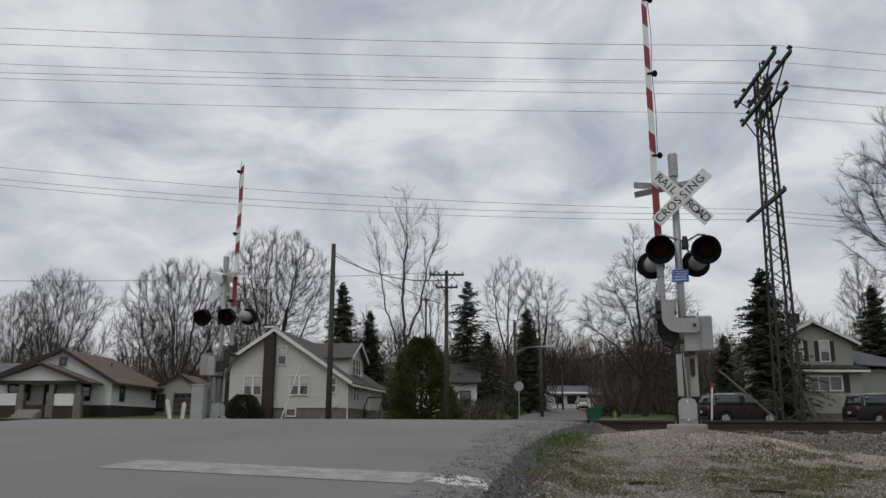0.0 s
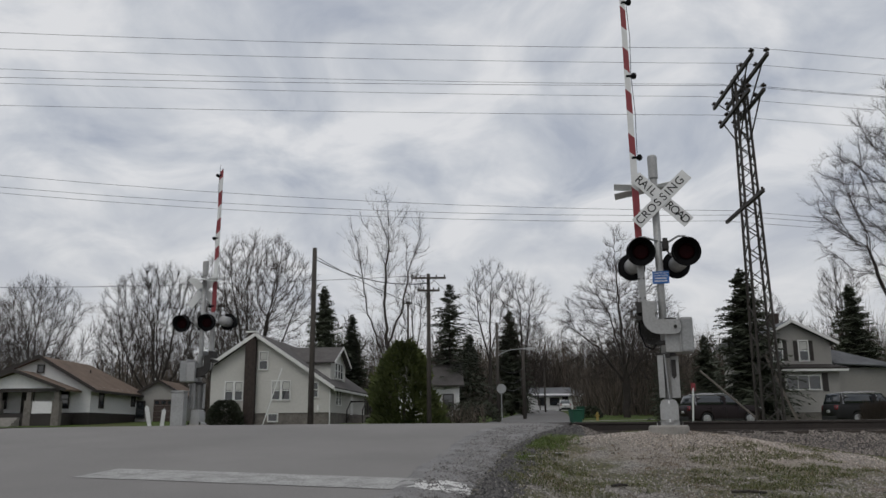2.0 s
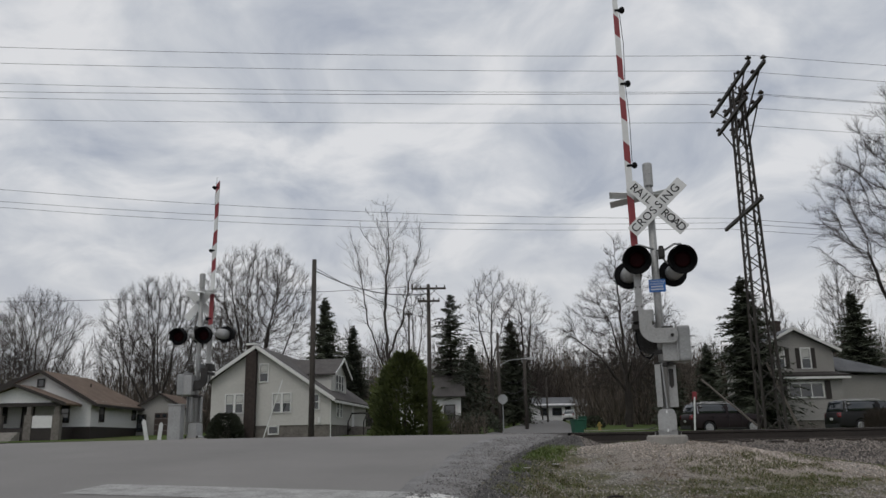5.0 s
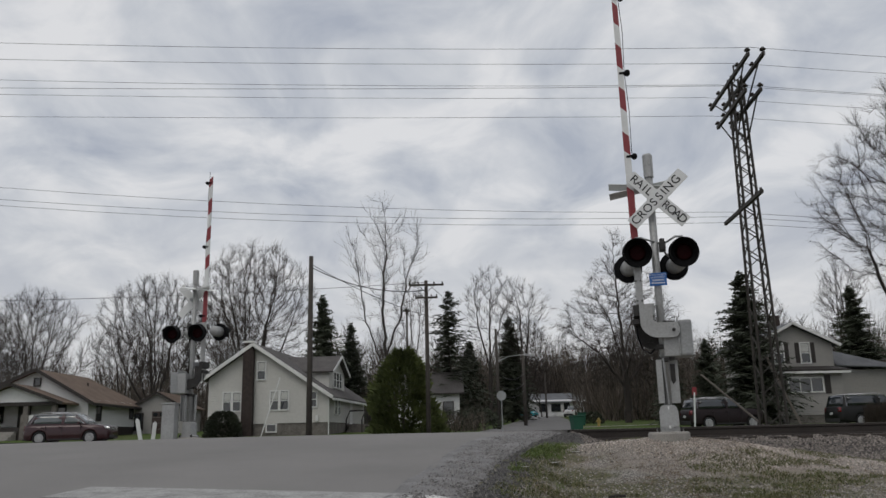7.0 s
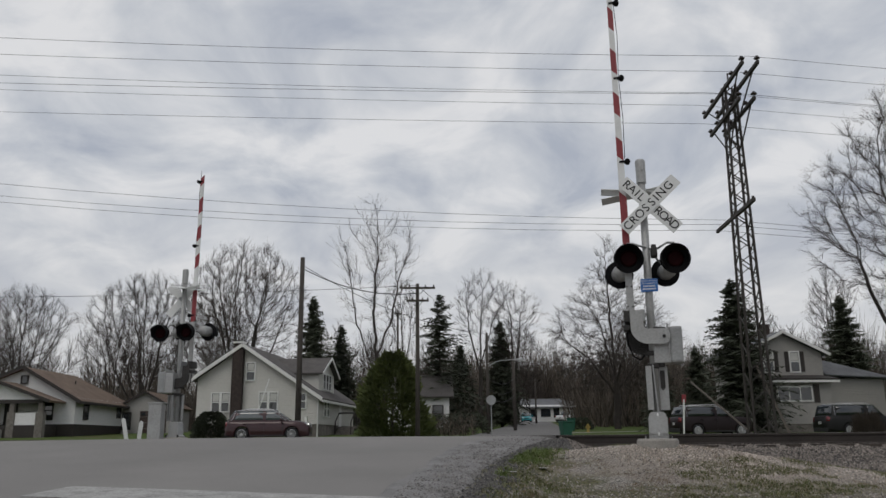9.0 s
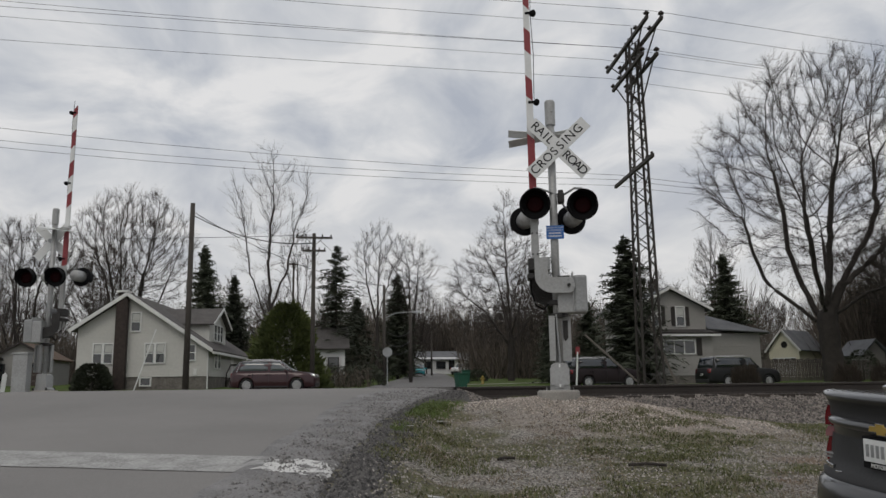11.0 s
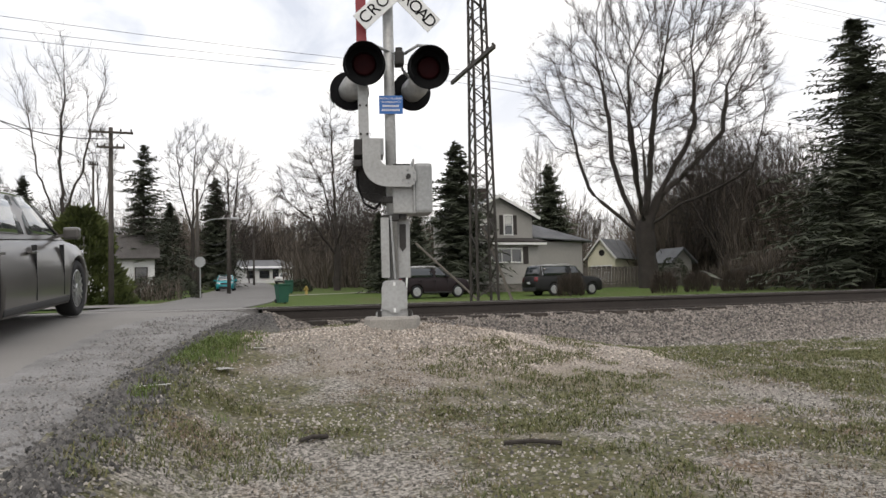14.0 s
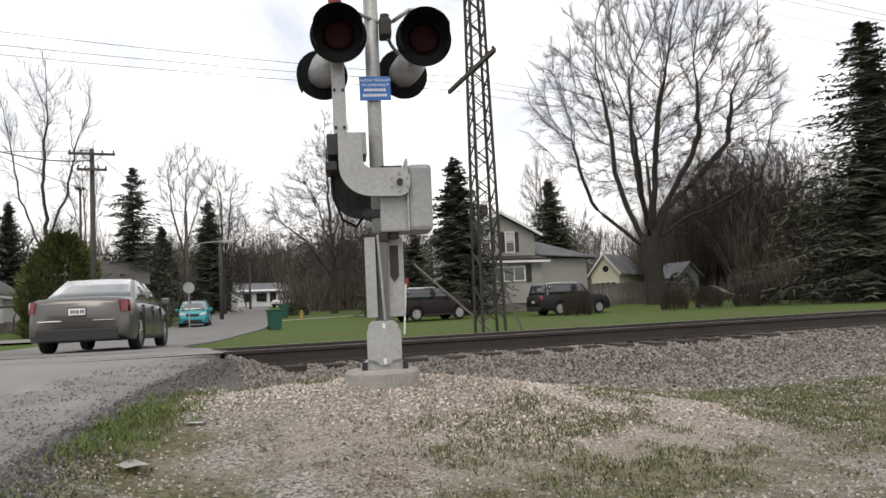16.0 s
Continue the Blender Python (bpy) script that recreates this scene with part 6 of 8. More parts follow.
part("ring_sign", bm, M["dark"], yellow, "dark round ring sign on the gable")


def plain_house(x0, x1, y0, y1, zb, ze, zr, wall, roofm, label, wins=(), along=True):
    """A gabled house with its ridge along x or along y."""
    s = thing("house", pose(0, 0, 0), label, "house", "houses")
    bm = B()
    if along:
        ym = (y0 + y1) / 2
        m90 = Matrix(((0, 1, 0, 0), (1, 0, 0, 0), (0, 0, 1, 0), (0, 0, 0, 1)))
        prism(bm, [(y0, zb), (y1, zb), (y1, ze), (ym, zr - 0.15), (y0, ze)], x0, x1, m90)
        part("wall", bm, M[wall], s)
        bm = B()
        for ye in (y0 - 0.5, y1 + 0.5):
            slab(bm, (x0 - 0.4, ym, zr), (x1 + 0.4, ym, zr), (x1 + 0.4, ye, ze - 0.2), (x0 - 0.4, ye, ze - 0.2), 0.14)
        part("roof", bm, M[roofm], s)
    else:
        xm = (x0 + x1) / 2
        prism(bm, [(x0, zb), (x1, zb), (x1, ze), (xm, zr - 0.15), (x0, ze)], y0, y1)
        part("wall", bm, M[wall], s)
        bm = B()
        for xe in (x0 - 0.5, x1 + 0.5):
            slab(bm, (xm, y0 - 0.4, zr), (xm, y1 + 0.4, zr), (xe, y1 + 0.4, ze - 0.2), (xe, y0 - 0.4, ze - 0.2), 0.14)
        part("roof", bm, M[roofm], s)
    for x, z, w, h in wins:
        window(s, pose(x, y0, z), w, h, "trim" if wall != "whitesiding" else "darktrim")
    return s


plain_house(-48, -35.5, 72, 84, 1.6, 4.5, 7.0, "greysiding", "greyroof", "house with a grey shingle roof", ((-38.5, 2.6, 1.0, 1.6), (-42, 2.6, 1.0, 1.2)))
plain_house(-2.0, 3.4, 72, 78, 1.8, 5.2, 7.1, "whitesiding", "shingle", "white house with grey roof behind the shrub", ((2.4, 2.9, 0.8, 1.3), (0.6, 2.9, 0.8, 1.3)))
plain_house(20.5, 28.4, 150, 160, 4.0, 7.0, 8.6, "whitesiding", "greyroof", "low white bungalow at the street's end", ((22.2, 5.2, 1.2, 1.2), (24.6, 5.2, 1.6, 1.2), (26.6, 5.0, 0.9, 1.7)))
plain_house(28.6, 34.2, 151, 160, 4.0, 6.9, 8.2, "whitesiding", "greyroof", "white garage wing of the far bungalow", ((31.2, 5.5, 2.4, 0.4),))
plain_house(50.4, 52.6, 68, 71, 1.6, 4.2, 5.5, "greysiding", "greyroof", "small grey garden shed with a steep roof", (), False)

# ---- vehicles ----
def lerp_table(pts):
    return lambda y: table(y, pts)


def wheel(parent, x, y, r, w, side, spokes=10, rim=0.68):
    """A tyre with its rim; its axle lies along x."""
    bm = B()
    h = w / 2
    lathe(bm, [(r * rim, -h * 0.8), (r * 0.93, -h), (r * 0.99, -h * 0.75), (r, -h * 0.3), (r, h * 0.3), (r * 0.99, h * 0.75), (r * 0.93, h), (r * rim, h * 0.8), (r * rim, -h * 0.8)], 28, pose(0, 0, 0, 0, 90, 0))
    t = part("wheel", bm, M["tyre"], parent, "road wheel", True)
    t.matrix_basis = pose(x, y, r)
    bm = B()
    o = side * h * 0.62
    lathe(bm, [(r * rim, -0.02), (r * rim, 0.015), (r * rim * 0.93, 0.02), (r * rim * 0.90, -0.02)], 28, pose(o, 0, 0, 0, 90 * side, 0))
    for i in range(spokes):
        a = 2 * math.pi * i / spokes
        beam(bm, (o, 0.05 * math.cos(a), 0.05 * math.sin(a)), (o + side * 0.012, r * rim * 0.93 * math.cos(a), r * rim * 0.93 * math.sin(a)), 0.035, 0.028)
    lathe(bm, [(0.0, 0.03), (0.05, 0.028), (0.065, 0.0), (0.065, -0.03)], 14, pose(o, 0, 0, 0, 90 * side, 0))
    part("rim", bm, M["alloy"], t, "spoked alloy rim")
    bm = B()
    lathe(bm, [(0.0, 0.0), (r * rim, 0.0), (r * rim, -0.02), (0.0, -0.02)], 24, pose(o - side * 0.06, 0, 0, 0, 90 * side, 0))
    part("brake", bm, M["plastic"], t)
    return t


def quad_panel(name, c, material, parent, off=0.006, inset=(0.05, 0.05, 0.05, 0.05), label="", flat=False):
    """A thin panel inside four corners (low-left, low-right, top-right, top-left, seen from outside)."""
    a, b, d, e = [Vector(p) for p in c]
    i0, i1, j0, j1 = inset

    def at(u, v):
        return a.lerp(b, u).lerp(e.lerp(d, u), v)
    nrm = (b - a).cross(e - a).normalized()
    bm = B()
    n_ = 6
    top = [[bm.verts.new(at(i0 + (1 - i0 - i1) * i / n_, j0 + (1 - j0 - j1) * j / 3) + nrm * (off + (0 if flat else 0.012 * math.sin(math.pi * i / n_)))) for j in range(4)] for i in range(n_ + 1)]
    for i in range(n_):
        for j in range(3):
            bm.faces.new((top[i][j], top[i + 1][j], top[i + 1][j + 1], top[i][j + 1]))
    rim_ = [top[i][0] for i in range(n_ + 1)] + [top[n_][j] for j in (1, 2, 3)] + [top[i][3] for i in range(n_ - 1, -1, -1)] + [top[0][j] for j in (2, 1)]
    low = [bm.verts.new(v.co - nrm * (off + 0.02)) for v in rim_]
    k = len(rim_)
    for i in range(k):
        bm.faces.new((rim_[i], low[i], low[(i + 1) % k], rim_[(i + 1) % k]))
    return part(name, bm, material, parent, label, True)


def lamp_strip(name, parent, sd, path, z0, z1, material, label, slant=0.0):
    """A lamp that wraps round a corner: an outline (x, y) in plan between two heights."""
    bm = B()
    g = []
    for i, (x, y) in enumerate(path):
        zt = z1 - (slant if i == 0 else 0)
        g.append([bm.verts.new((sd * x, y, z0)), bm.verts.new((sd * x, y, (z0 + zt) / 2)), bm.verts.new((sd * (x - 0.012), y + 0.012, zt)), bm.verts.new((sd * (x - 0.05), y + 0.05, zt)), bm.verts.new((sd * (x - 0.05), y + 0.05, z0))])
    for a, b in zip(g, g[1:]):
        for i in range(5):
            bm.faces.new((a[i], b[i], b[(i + 1) % 5], a[(i + 1) % 5]))
    bm.faces.new(g[0]); bm.faces.new(g[-1])
    bmesh.ops.recalc_face_normals(bm, faces=bm.faces[:])
    return part(name, bm, material, parent, label)


def car(name, label, category, m, body, L, W, H, wb, fo, r, belt, deck, hood, rear_glass, wind, roof_r, roof_f, clear=0.2, tumble=0.73, spokes=10, kind="sedan", plate=True, lit=False, group="vehicles", extra_bar=False, tails=True, tail_in=0.0, glass="carglass"):
    """A car along +y, its origin on the ground at mid-length. belt, deck, hood: heights; rear_glass, wind: where the glass meets
    the body; roof_r, roof_f: the roof's ends."""
    s = thing(name, m, label, category, group)
    y0, y1 = -L / 2, L / 2
    fa, ra = y1 - fo, y1 - fo - wb
    hw = W / 2
    ys = sorted(set([y0 + tail_in + (L - tail_in) * i / 44 for i in range(45)] + [fa + d for d in (-r * 1.14, -r * 0.9, -r * 0.5, 0, r * 0.5, r * 0.9, r * 1.14)] + [ra + d for d in (-r * 1.14, -r * 0.9, -r * 0.5, 0, r * 0.5, r * 0.9, r * 1.14)]))

    def end(y):
        u = min((y - y0) / 0.55, (y1 - y) / 0.75, 1.0)
        return math.sqrt(max(0.0, 1 - (1 - u) ** 2))

    def top(y):
        return table(y, [(y0, deck - 0.10), (y0 + 0.06, deck - 0.012), (y0 + 0.22, deck), (rear_glass, deck + 0.03), (rear_glass + 0.25, belt), (wind - 0.25, belt), (wind, belt - 0.01), (y1 - 0.7, hood), (y1 - 0.25, hood - 0.09), (y1 - 0.05, hood - 0.22), (y1, hood - 0.30)])

    def low(y):
        b = clear + 0.10 * (1 - min(1, (y - y0) / 0.4)) + 0.05 * (1 - min(1, (y1 - y) / 0.4))
        for c in (fa, ra):
            d = abs(y - c)
            if d < r * 1.14:
                b = max(b, r + math.sqrt(max(0, (r * 1.14) ** 2 - d * d)))
        return b
    bm = B()
    rows_ = []
    for y in ys:
        e = 0.80 + 0.20 * end(y)
        w, b, t = hw * e, low(y), top(y)
        mid = max(b + 0.02, clear + 0.42 * (t - clear))
        hi = max(mid + 0.02, clear + 0.80 * (t - clear))
        half = [(0.0, b + 0.06), (w * 0.80, b + 0.04), (w * 0.965, b), (w * 0.99, b + 0.3 * (mid - b)), (w, mid), (w * 0.985, (mid + hi) / 2), (w * 0.955, hi), (w * 0.91, t - 0.035), (w * 0.84, t - 0.004), (w * 0.45, t + 0.025), (0.0, t + 0.03)]
        pts = half + [(-x, z) for x, z in half[-2:0:-1]]
        rows_.append([bm.verts.new((x, y, z)) for x, z in pts])
    k = len(rows_[0])
    for a, b in zip(rows_, rows_[1:]):
        for i in range(k):
            bm.faces.new((a[i], b[i], b[(i + 1) % k], a[(i + 1) % k]))
    for rr in (rows_[0], rows_[-1]):
        bm.faces.new(rr)
    bmesh.ops.recalc_face_normals(bm, faces=bm.faces[:])
    hull = part("body", bm, body, s, "painted body", True)
    # cabin with its glass
    wb_, wt = hw * 0.90, hw * tumble
    zb, zt = belt - 0.02, H - 0.035
    bm = B()
    ring = []
    n_ = 9
    for j, (wd, ya, yb, z) in enumerate(((wb_, rear_glass, wind, zb), (wb_ * 0.35 + wt * 0.65 + 0.02, rear_glass * 0.33 + roof_r * 0.67, wind * 0.33 + roof_f * 0.67, zb * 0.33 + zt * 0.67), (wt, roof_r, roof_f, zt), (wt * 0.9, roof_r + 0.10, roof_f - 0.10, zt + 0.02), (wt * 0.5, roof_r + 0.3, roof_f - 0.3, H))):
        pts = []
        for i in range(n_ + 1):
            u = i / n_
            pts.append((wd, ya + (yb - ya) * u))
        for i in range(1, 6):
            u = i / 6
            pts.append((wd - 2 * wd * u, yb + 0.07 * math.sin(math.pi * u)))
        for i in range(n_ + 1):
            u = i / n_
            pts.append((-wd, yb + (ya - yb) * u))
        for i in range(1, 6):
            u = i / 6
            pts.append((-wd + 2 * wd * u, ya - 0.06 * math.sin(math.pi * u)))
        ring.append([bm.verts.new((x, y, z)) for x, y in pts])
    kk = len(ring[0])
    for a, b in zip(ring, ring[1:]):
        for i in range(kk):
            bm.faces.new((a[i], a[(i + 1) % kk], b[(i + 1) % kk], b[i]))
    bm.faces.new(ring[-1])
    bmesh.ops.recalc_face_normals(bm, faces=bm.faces[:])
    cabin = part("cabin", bm, body, s, "roof and pillars", True)
    quad_panel("rear_window", ((-wb_, rear_glass - 0.03, zb), (wb_, rear_glass - 0.03, zb), (wt, roof_r - 0.03, zt), (-wt, roof_r - 0.03, zt)), M[glass], cabin, 0.045, (0.04, 0.04, 0.06, 0.03), "sloping rear window")
    quad_panel("windscreen", ((wb_, wind + 0.03, zb), (-wb_, wind + 0.03, zb), (-wt, roof_f + 0.03, zt), (wt, roof_f + 0.03, zt)), M[glass], cabin, 0.035, (0.05, 0.05, 0.05, 0.04), "windscreen")
    bp = (ra * 0.25 + fa * 0.75) * 0.0 + (ra + fa) / 2 - 0.15
    for sd in (-1, 1):
        cut = (rear_glass + 0.22, bp, wind - 0.30)
        tops = (roof_r + 0.06, bp - 0.02, roof_f - 0.06)
        for a_, b_, ta, tb in ((cut[0], cut[1] - 0.04, tops[0], tops[1] - 0.04), (cut[1] + 0.04, cut[2] + 0.22, tops[1] + 0.04, tops[2])):
            q = [(sd * wb_, a_, zb), (sd * wb_, b_, zb), (sd * wt, tb, zt), (sd * wt, ta, zt)]
            if sd < 0:
                q = [q[1], q[0], q[3], q[2]]
            quad_panel("side_window", q, M[glass], cabin, 0.016, (0.03, 0.03, 0.10, 0.06), "side window")
        bm = B()
        pipe(bm, [(sd * (wb_ + 0.012), rear_glass + 0.2, zb + 0.03), (sd * (wt + 0.016), roof_r + 0.02, zt - 0.01), (sd * (wt + 0.02), (roof_r + roof_f) / 2, zt + 0.002), (sd * (wt + 0.016), roof_f - 0.02, zt - 0.02), (sd * (wb_ + 0.012), wind - 0.12, zb + 0.03)], 0.012, 5)
        part("window_trim", bm, M["chrome"], cabin, "bright window surround")
        bm = B()
        box(bm, (sd * (hw + 0.02), wind - 0.42, belt - 0.02), (sd * (hw + 0.20), wind - 0.30, belt + 0.12), 0.03)
        beam(bm, (sd * (hw - 0.1), wind - 0.36, belt), (sd * (hw + 0.06), wind - 0.36, belt + 0.04), 0.04, 0.03)
        part("mirror", bm, body, s, "door mirror")
        for yy in (bp, bp - 0.95 if kind != "pickup" else bp - 0.8):
            bm = B()
            box(bm, (sd * (hw - 0.035), yy - 0.22, belt - 0.17), (sd * (hw + 0.022), yy - 0.05, belt - 0.14), 0.008)
            part("door_handle", bm, body, s)
        for yy in (bp, wind - 0.28, ra + r * 0.9):
            bm = B()
            box(bm, (sd * (hw - 0.05), yy - 0.004, clear + 0.12), (sd * (hw + 0.0015), yy + 0.004, belt - 0.08))
            part("door_gap", bm, M["plastic"], s)
        bm = B()
        box(bm, (sd * (hw - 0.05), ra + r * 1.2, clear + 0.02), (sd * (hw - 0.005), fa - r * 1.2, clear + 0.10), 0.02)
        part("sill", bm, M["plastic"], s)
        # lamps
        e = 0.80 + 0.20 * end(y0 + 0.06)
        quad = [(sd * hw * 0.66, y0 - 0.006, deck - 0.37), (sd * hw * 0.875, y0 + 0.07, deck - 0.34), (sd * hw * 0.865, y0 + 0.13, deck - 0.03), (sd * hw * 0.73, y0 + 0.03, deck - 0.035)]
        if kind in ("suv", "hatch", "pickup"):
            quad = [(sd * hw * 0.66, y0 - 0.01, belt - 0.32), (sd * hw * 0.87, y0 + 0.07, belt - 0.32), (sd * hw * 0.87, y0 + 0.12, belt - 0.05), (sd * hw * 0.62, y0 + 0.0, belt - 0.05)]
        if sd < 0:
            quad = [quad[1], quad[0], quad[3], quad[2]]
        if tails and kind == "sedan":
            lamp_strip("tail_lamp", s, sd, [(hw * 0.82, y0 - 0.002), (hw * 0.885, y0 + 0.03), (hw * 0.93, y0 + 0.09), (hw * 0.965, y0 + 0.19)], deck - 0.27, deck - 0.055, M["tail"], "tall red tail lamp", -0.0)
            bm = B()
            box(bm, (sd * hw * 0.30, y0 - 0.02, deck - 0.43), (sd * hw * 0.72, y0 + 0.01, deck - 0.415), 0.004)
            part("lamp_trim", bm, M["chrome"], s)
        elif tails:
            quad_panel("tail_lamp", quad, M["tail"], s, 0.014, (0.02, 0.02, 0.02, 0.02), "red tail lamp")
        hl = [(sd * hw * 0.86, y1 - 0.13, hood - 0.24), (sd * hw * 0.48, y1 + 0.005, hood - 0.26), (sd * hw * 0.50, y1 - 0.05, hood - 0.14), (sd * hw * 0.88, y1 - 0.22, hood - 0.10)]
        if sd < 0:
            hl = [hl[1], hl[0], hl[3], hl[2]]
        hl_ = quad_panel("headlamp", hl, M["clear"], s, 0.02, (0.02, 0.02, 0.02, 0.02), "headlamp")
        if lit:
            quad_panel("lit_element", hl, M["lit"], hl_, 0.026, (0.25, 0.25, 0.3, 0.35), "glowing lamp element")
        for c in (fa, ra):
            wheel(s, sd * (hw - 0.115), c, r, 0.22, sd, spokes)
        if extra_bar:
            bm = B()
            pipe(bm, [(sd * wt * 0.88, roof_r + 0.25, H), (sd * wt * 0.88, roof_r + 0.35, H + 0.06), (sd * wt * 0.88, roof_f - 0.35, H + 0.06), (sd * wt * 0.88, roof_f - 0.25, H)], 0.018, 6)
            part("roof_rail", bm, M["chrome"], s, "roof rail")
    # under-shell, bumper bands, grille, plate
    bm = B()
    box(bm, (-hw * 0.78, y0 + 0.15, clear), (hw * 0.78, y1 - 0.2, clear + 0.3), 0.02)
    part("underbody", bm, M["plastic"], s)
    bm = B()
    box(bm, (-hw * 0.76, y0 - 0.026, clear + 0.02), (hw * 0.76, y0 + 0.25, clear + 0.25), 0.025)
    part("rear_valance", bm, M["plastic"], s, "black lower bumper")
    bm = B()
    box(bm, (-hw * 0.60, y1 - 0.2, clear + 0.10), (hw * 0.60, y1 + 0.012, clear + 0.24), 0.02)
    part("air_intake", bm, M["plastic"], s)
    bm = B()
    box(bm, (-hw * 0.42, y1 - 0.15, hood - 0.32), (hw * 0.42, y1 + 0.014, hood - 0.17), 0.012)
    part("grille", bm, M["plastic"], s)
    for i in range(7):
        x = -hw * 0.36 + hw * 0.72 * i / 6
        bm = B()
        box(bm, (x - 0.028, y1 + 0.0, hood - 0.31), (x + 0.028, y1 + 0.022, hood - 0.18), 0.006)
        part("grille_bar", bm, M["chrome" if lit else "plastic"], s)
    if plate:
        bm = B()
        zc = (deck - 0.26) if kind == "sedan" else deck - 0.4
        box(bm, (-0.16, y0 - 0.03, zc - 0.085), (0.16, y0 - 0.01, zc + 0.085), 0.006)
        pl = part("plate_frame", bm, M["plastic"], s)
        bm = B()
        box(bm, (-0.148, y0 - 0.034, zc - 0.06), (0.148, y0 - 0.028, zc + 0.065), 0.003)
        pp = part("number_plate", bm, M["white"], pl, "white number plate")
        for i in range(6):
            x = -0.10 + 0.04 * i + (0.012 if i > 3 else 0)
            bm = B()
            box(bm, (x - 0.012, y0 - 0.037, zc - 0.03), (x + 0.012, y0 - 0.033, zc + 0.035))
            part("plate_bar", bm, M["black"], pp)
    return s


P = {}
P["bronze"] = paint("bronze_grey_paint", (0.115, 0.108, 0.103), 0.5)
P["maroon"] = paint("maroon_paint", (0.030, 0.005, 0.008), 0.25)
P["teal"] = paint("teal_paint", (0.02, 0.30, 0.34), 0.2)
P["white"] = paint("white_paint", (0.66, 0.66, 0.66), 0.0)
P["graphite"] = paint("graphite_paint", (0.013, 0.013, 0.0145), 0.15, 0.9)
P["darkred"] = mat("dark_plum_paint", (0.012, 0.006, 0.007), 0.5, 0, 0.1, 1.2, 60, 0.0, spec=0.25)
P["charcoal"] = mat("charcoal_paint", (0.012, 0.012, 0.012), 0.5, 0, 0.1, 1.2, 60, 0.0, spec=0.25)

sedan = car("sedan", "bronze-grey luxury sedan driving over the crossing", "car", pose(-6.5, -6, 0), P["bronze"], 5.18, 1.88, 1.47, 3.11, 0.90, 0.35, 0.98, 1.02, 0.92, -1.80, 1.30, -0.72, 0.42, spokes=16, tumble=0.72)
jeep = car("suv", "maroon sport utility vehicle with lit headlamps", "car", pose(-30, 46, 1.4), P["maroon"], 4.62, 1.86, 1.67, 2.72, 0.95, 0.36, 1.08, 1.08, 1.06, -2.12, 1.15, -1.75, 0.40, 0.22, 0.72, 10, "suv", lit=True, extra_bar=True)
hatch = car("hatchback", "small teal hatchback driving down the street", "car", pose(-10, 146, 4), P["teal"], 3.9, 1.68, 1.5, 2.5, 0.75, 0.30, 0.95, 0.95, 0.93, -1.80, 1.35, -1.45, 0.55, 0.18, 0.74, 8, "hatch")
pickup = car("pickup", "white pickup truck far down the street", "truck", pose(23.2, 131, ground_z(23.2, 131) + 0.02, 0, 0, -8), P["white"], 5.4, 1.95, 1.85, 3.4, 0.95, 0.38, 1.2, 1.15, 1.15, -0.6, 1.1, -0.4, 0.55, 0.3, 0.76, 8, "pickup")
parked = car("parked_sedan", "dark graphite compact sedan parked on the gravel verge", "car", pose(3.385 + 2.2, 5.33, 0.37, 0.0, 3.2, -90), P["graphite"], 4.40, 1.735, 1.45, 2.525, 0.86, 0.315, 0.97, 0.955, 0.95, -1.70, 1.25, -0.72, 0.35, 0.18, 0.72, 10, plate=False, tails=False, tail_in=0.20)
SUV_Y = 50.5
car("parked_suv", "dark plum sport utility vehicle parked on the lawn", "car", pose(18.6, SUV_Y, ground_z(18.6, SUV_Y), 0, 0, -82), P["darkred"], 4.9, 1.9, 1.85, 2.85, 0.95, 0.38, 1.2, 1.2, 1.18, -2.2, 1.05, -2.0, 0.35, 0.28, 0.76, 6, "suv", extra_bar=True, glass="pane")
car("parked_suv", "charcoal sport utility vehicle parked beside the grey house", "car", pose(27.4, 49.5, ground_z(27.4, 49.5) - 0.02, 0, 0, -84), P["charcoal"], 5.2, 1.95, 1.9, 2.95, 0.98, 0.38, 1.22, 1.22, 1.16, -2.35, 1.05, -2.15, 0.45, 0.28, 0.78, 6, "suv", extra_bar=True, glass="pane")


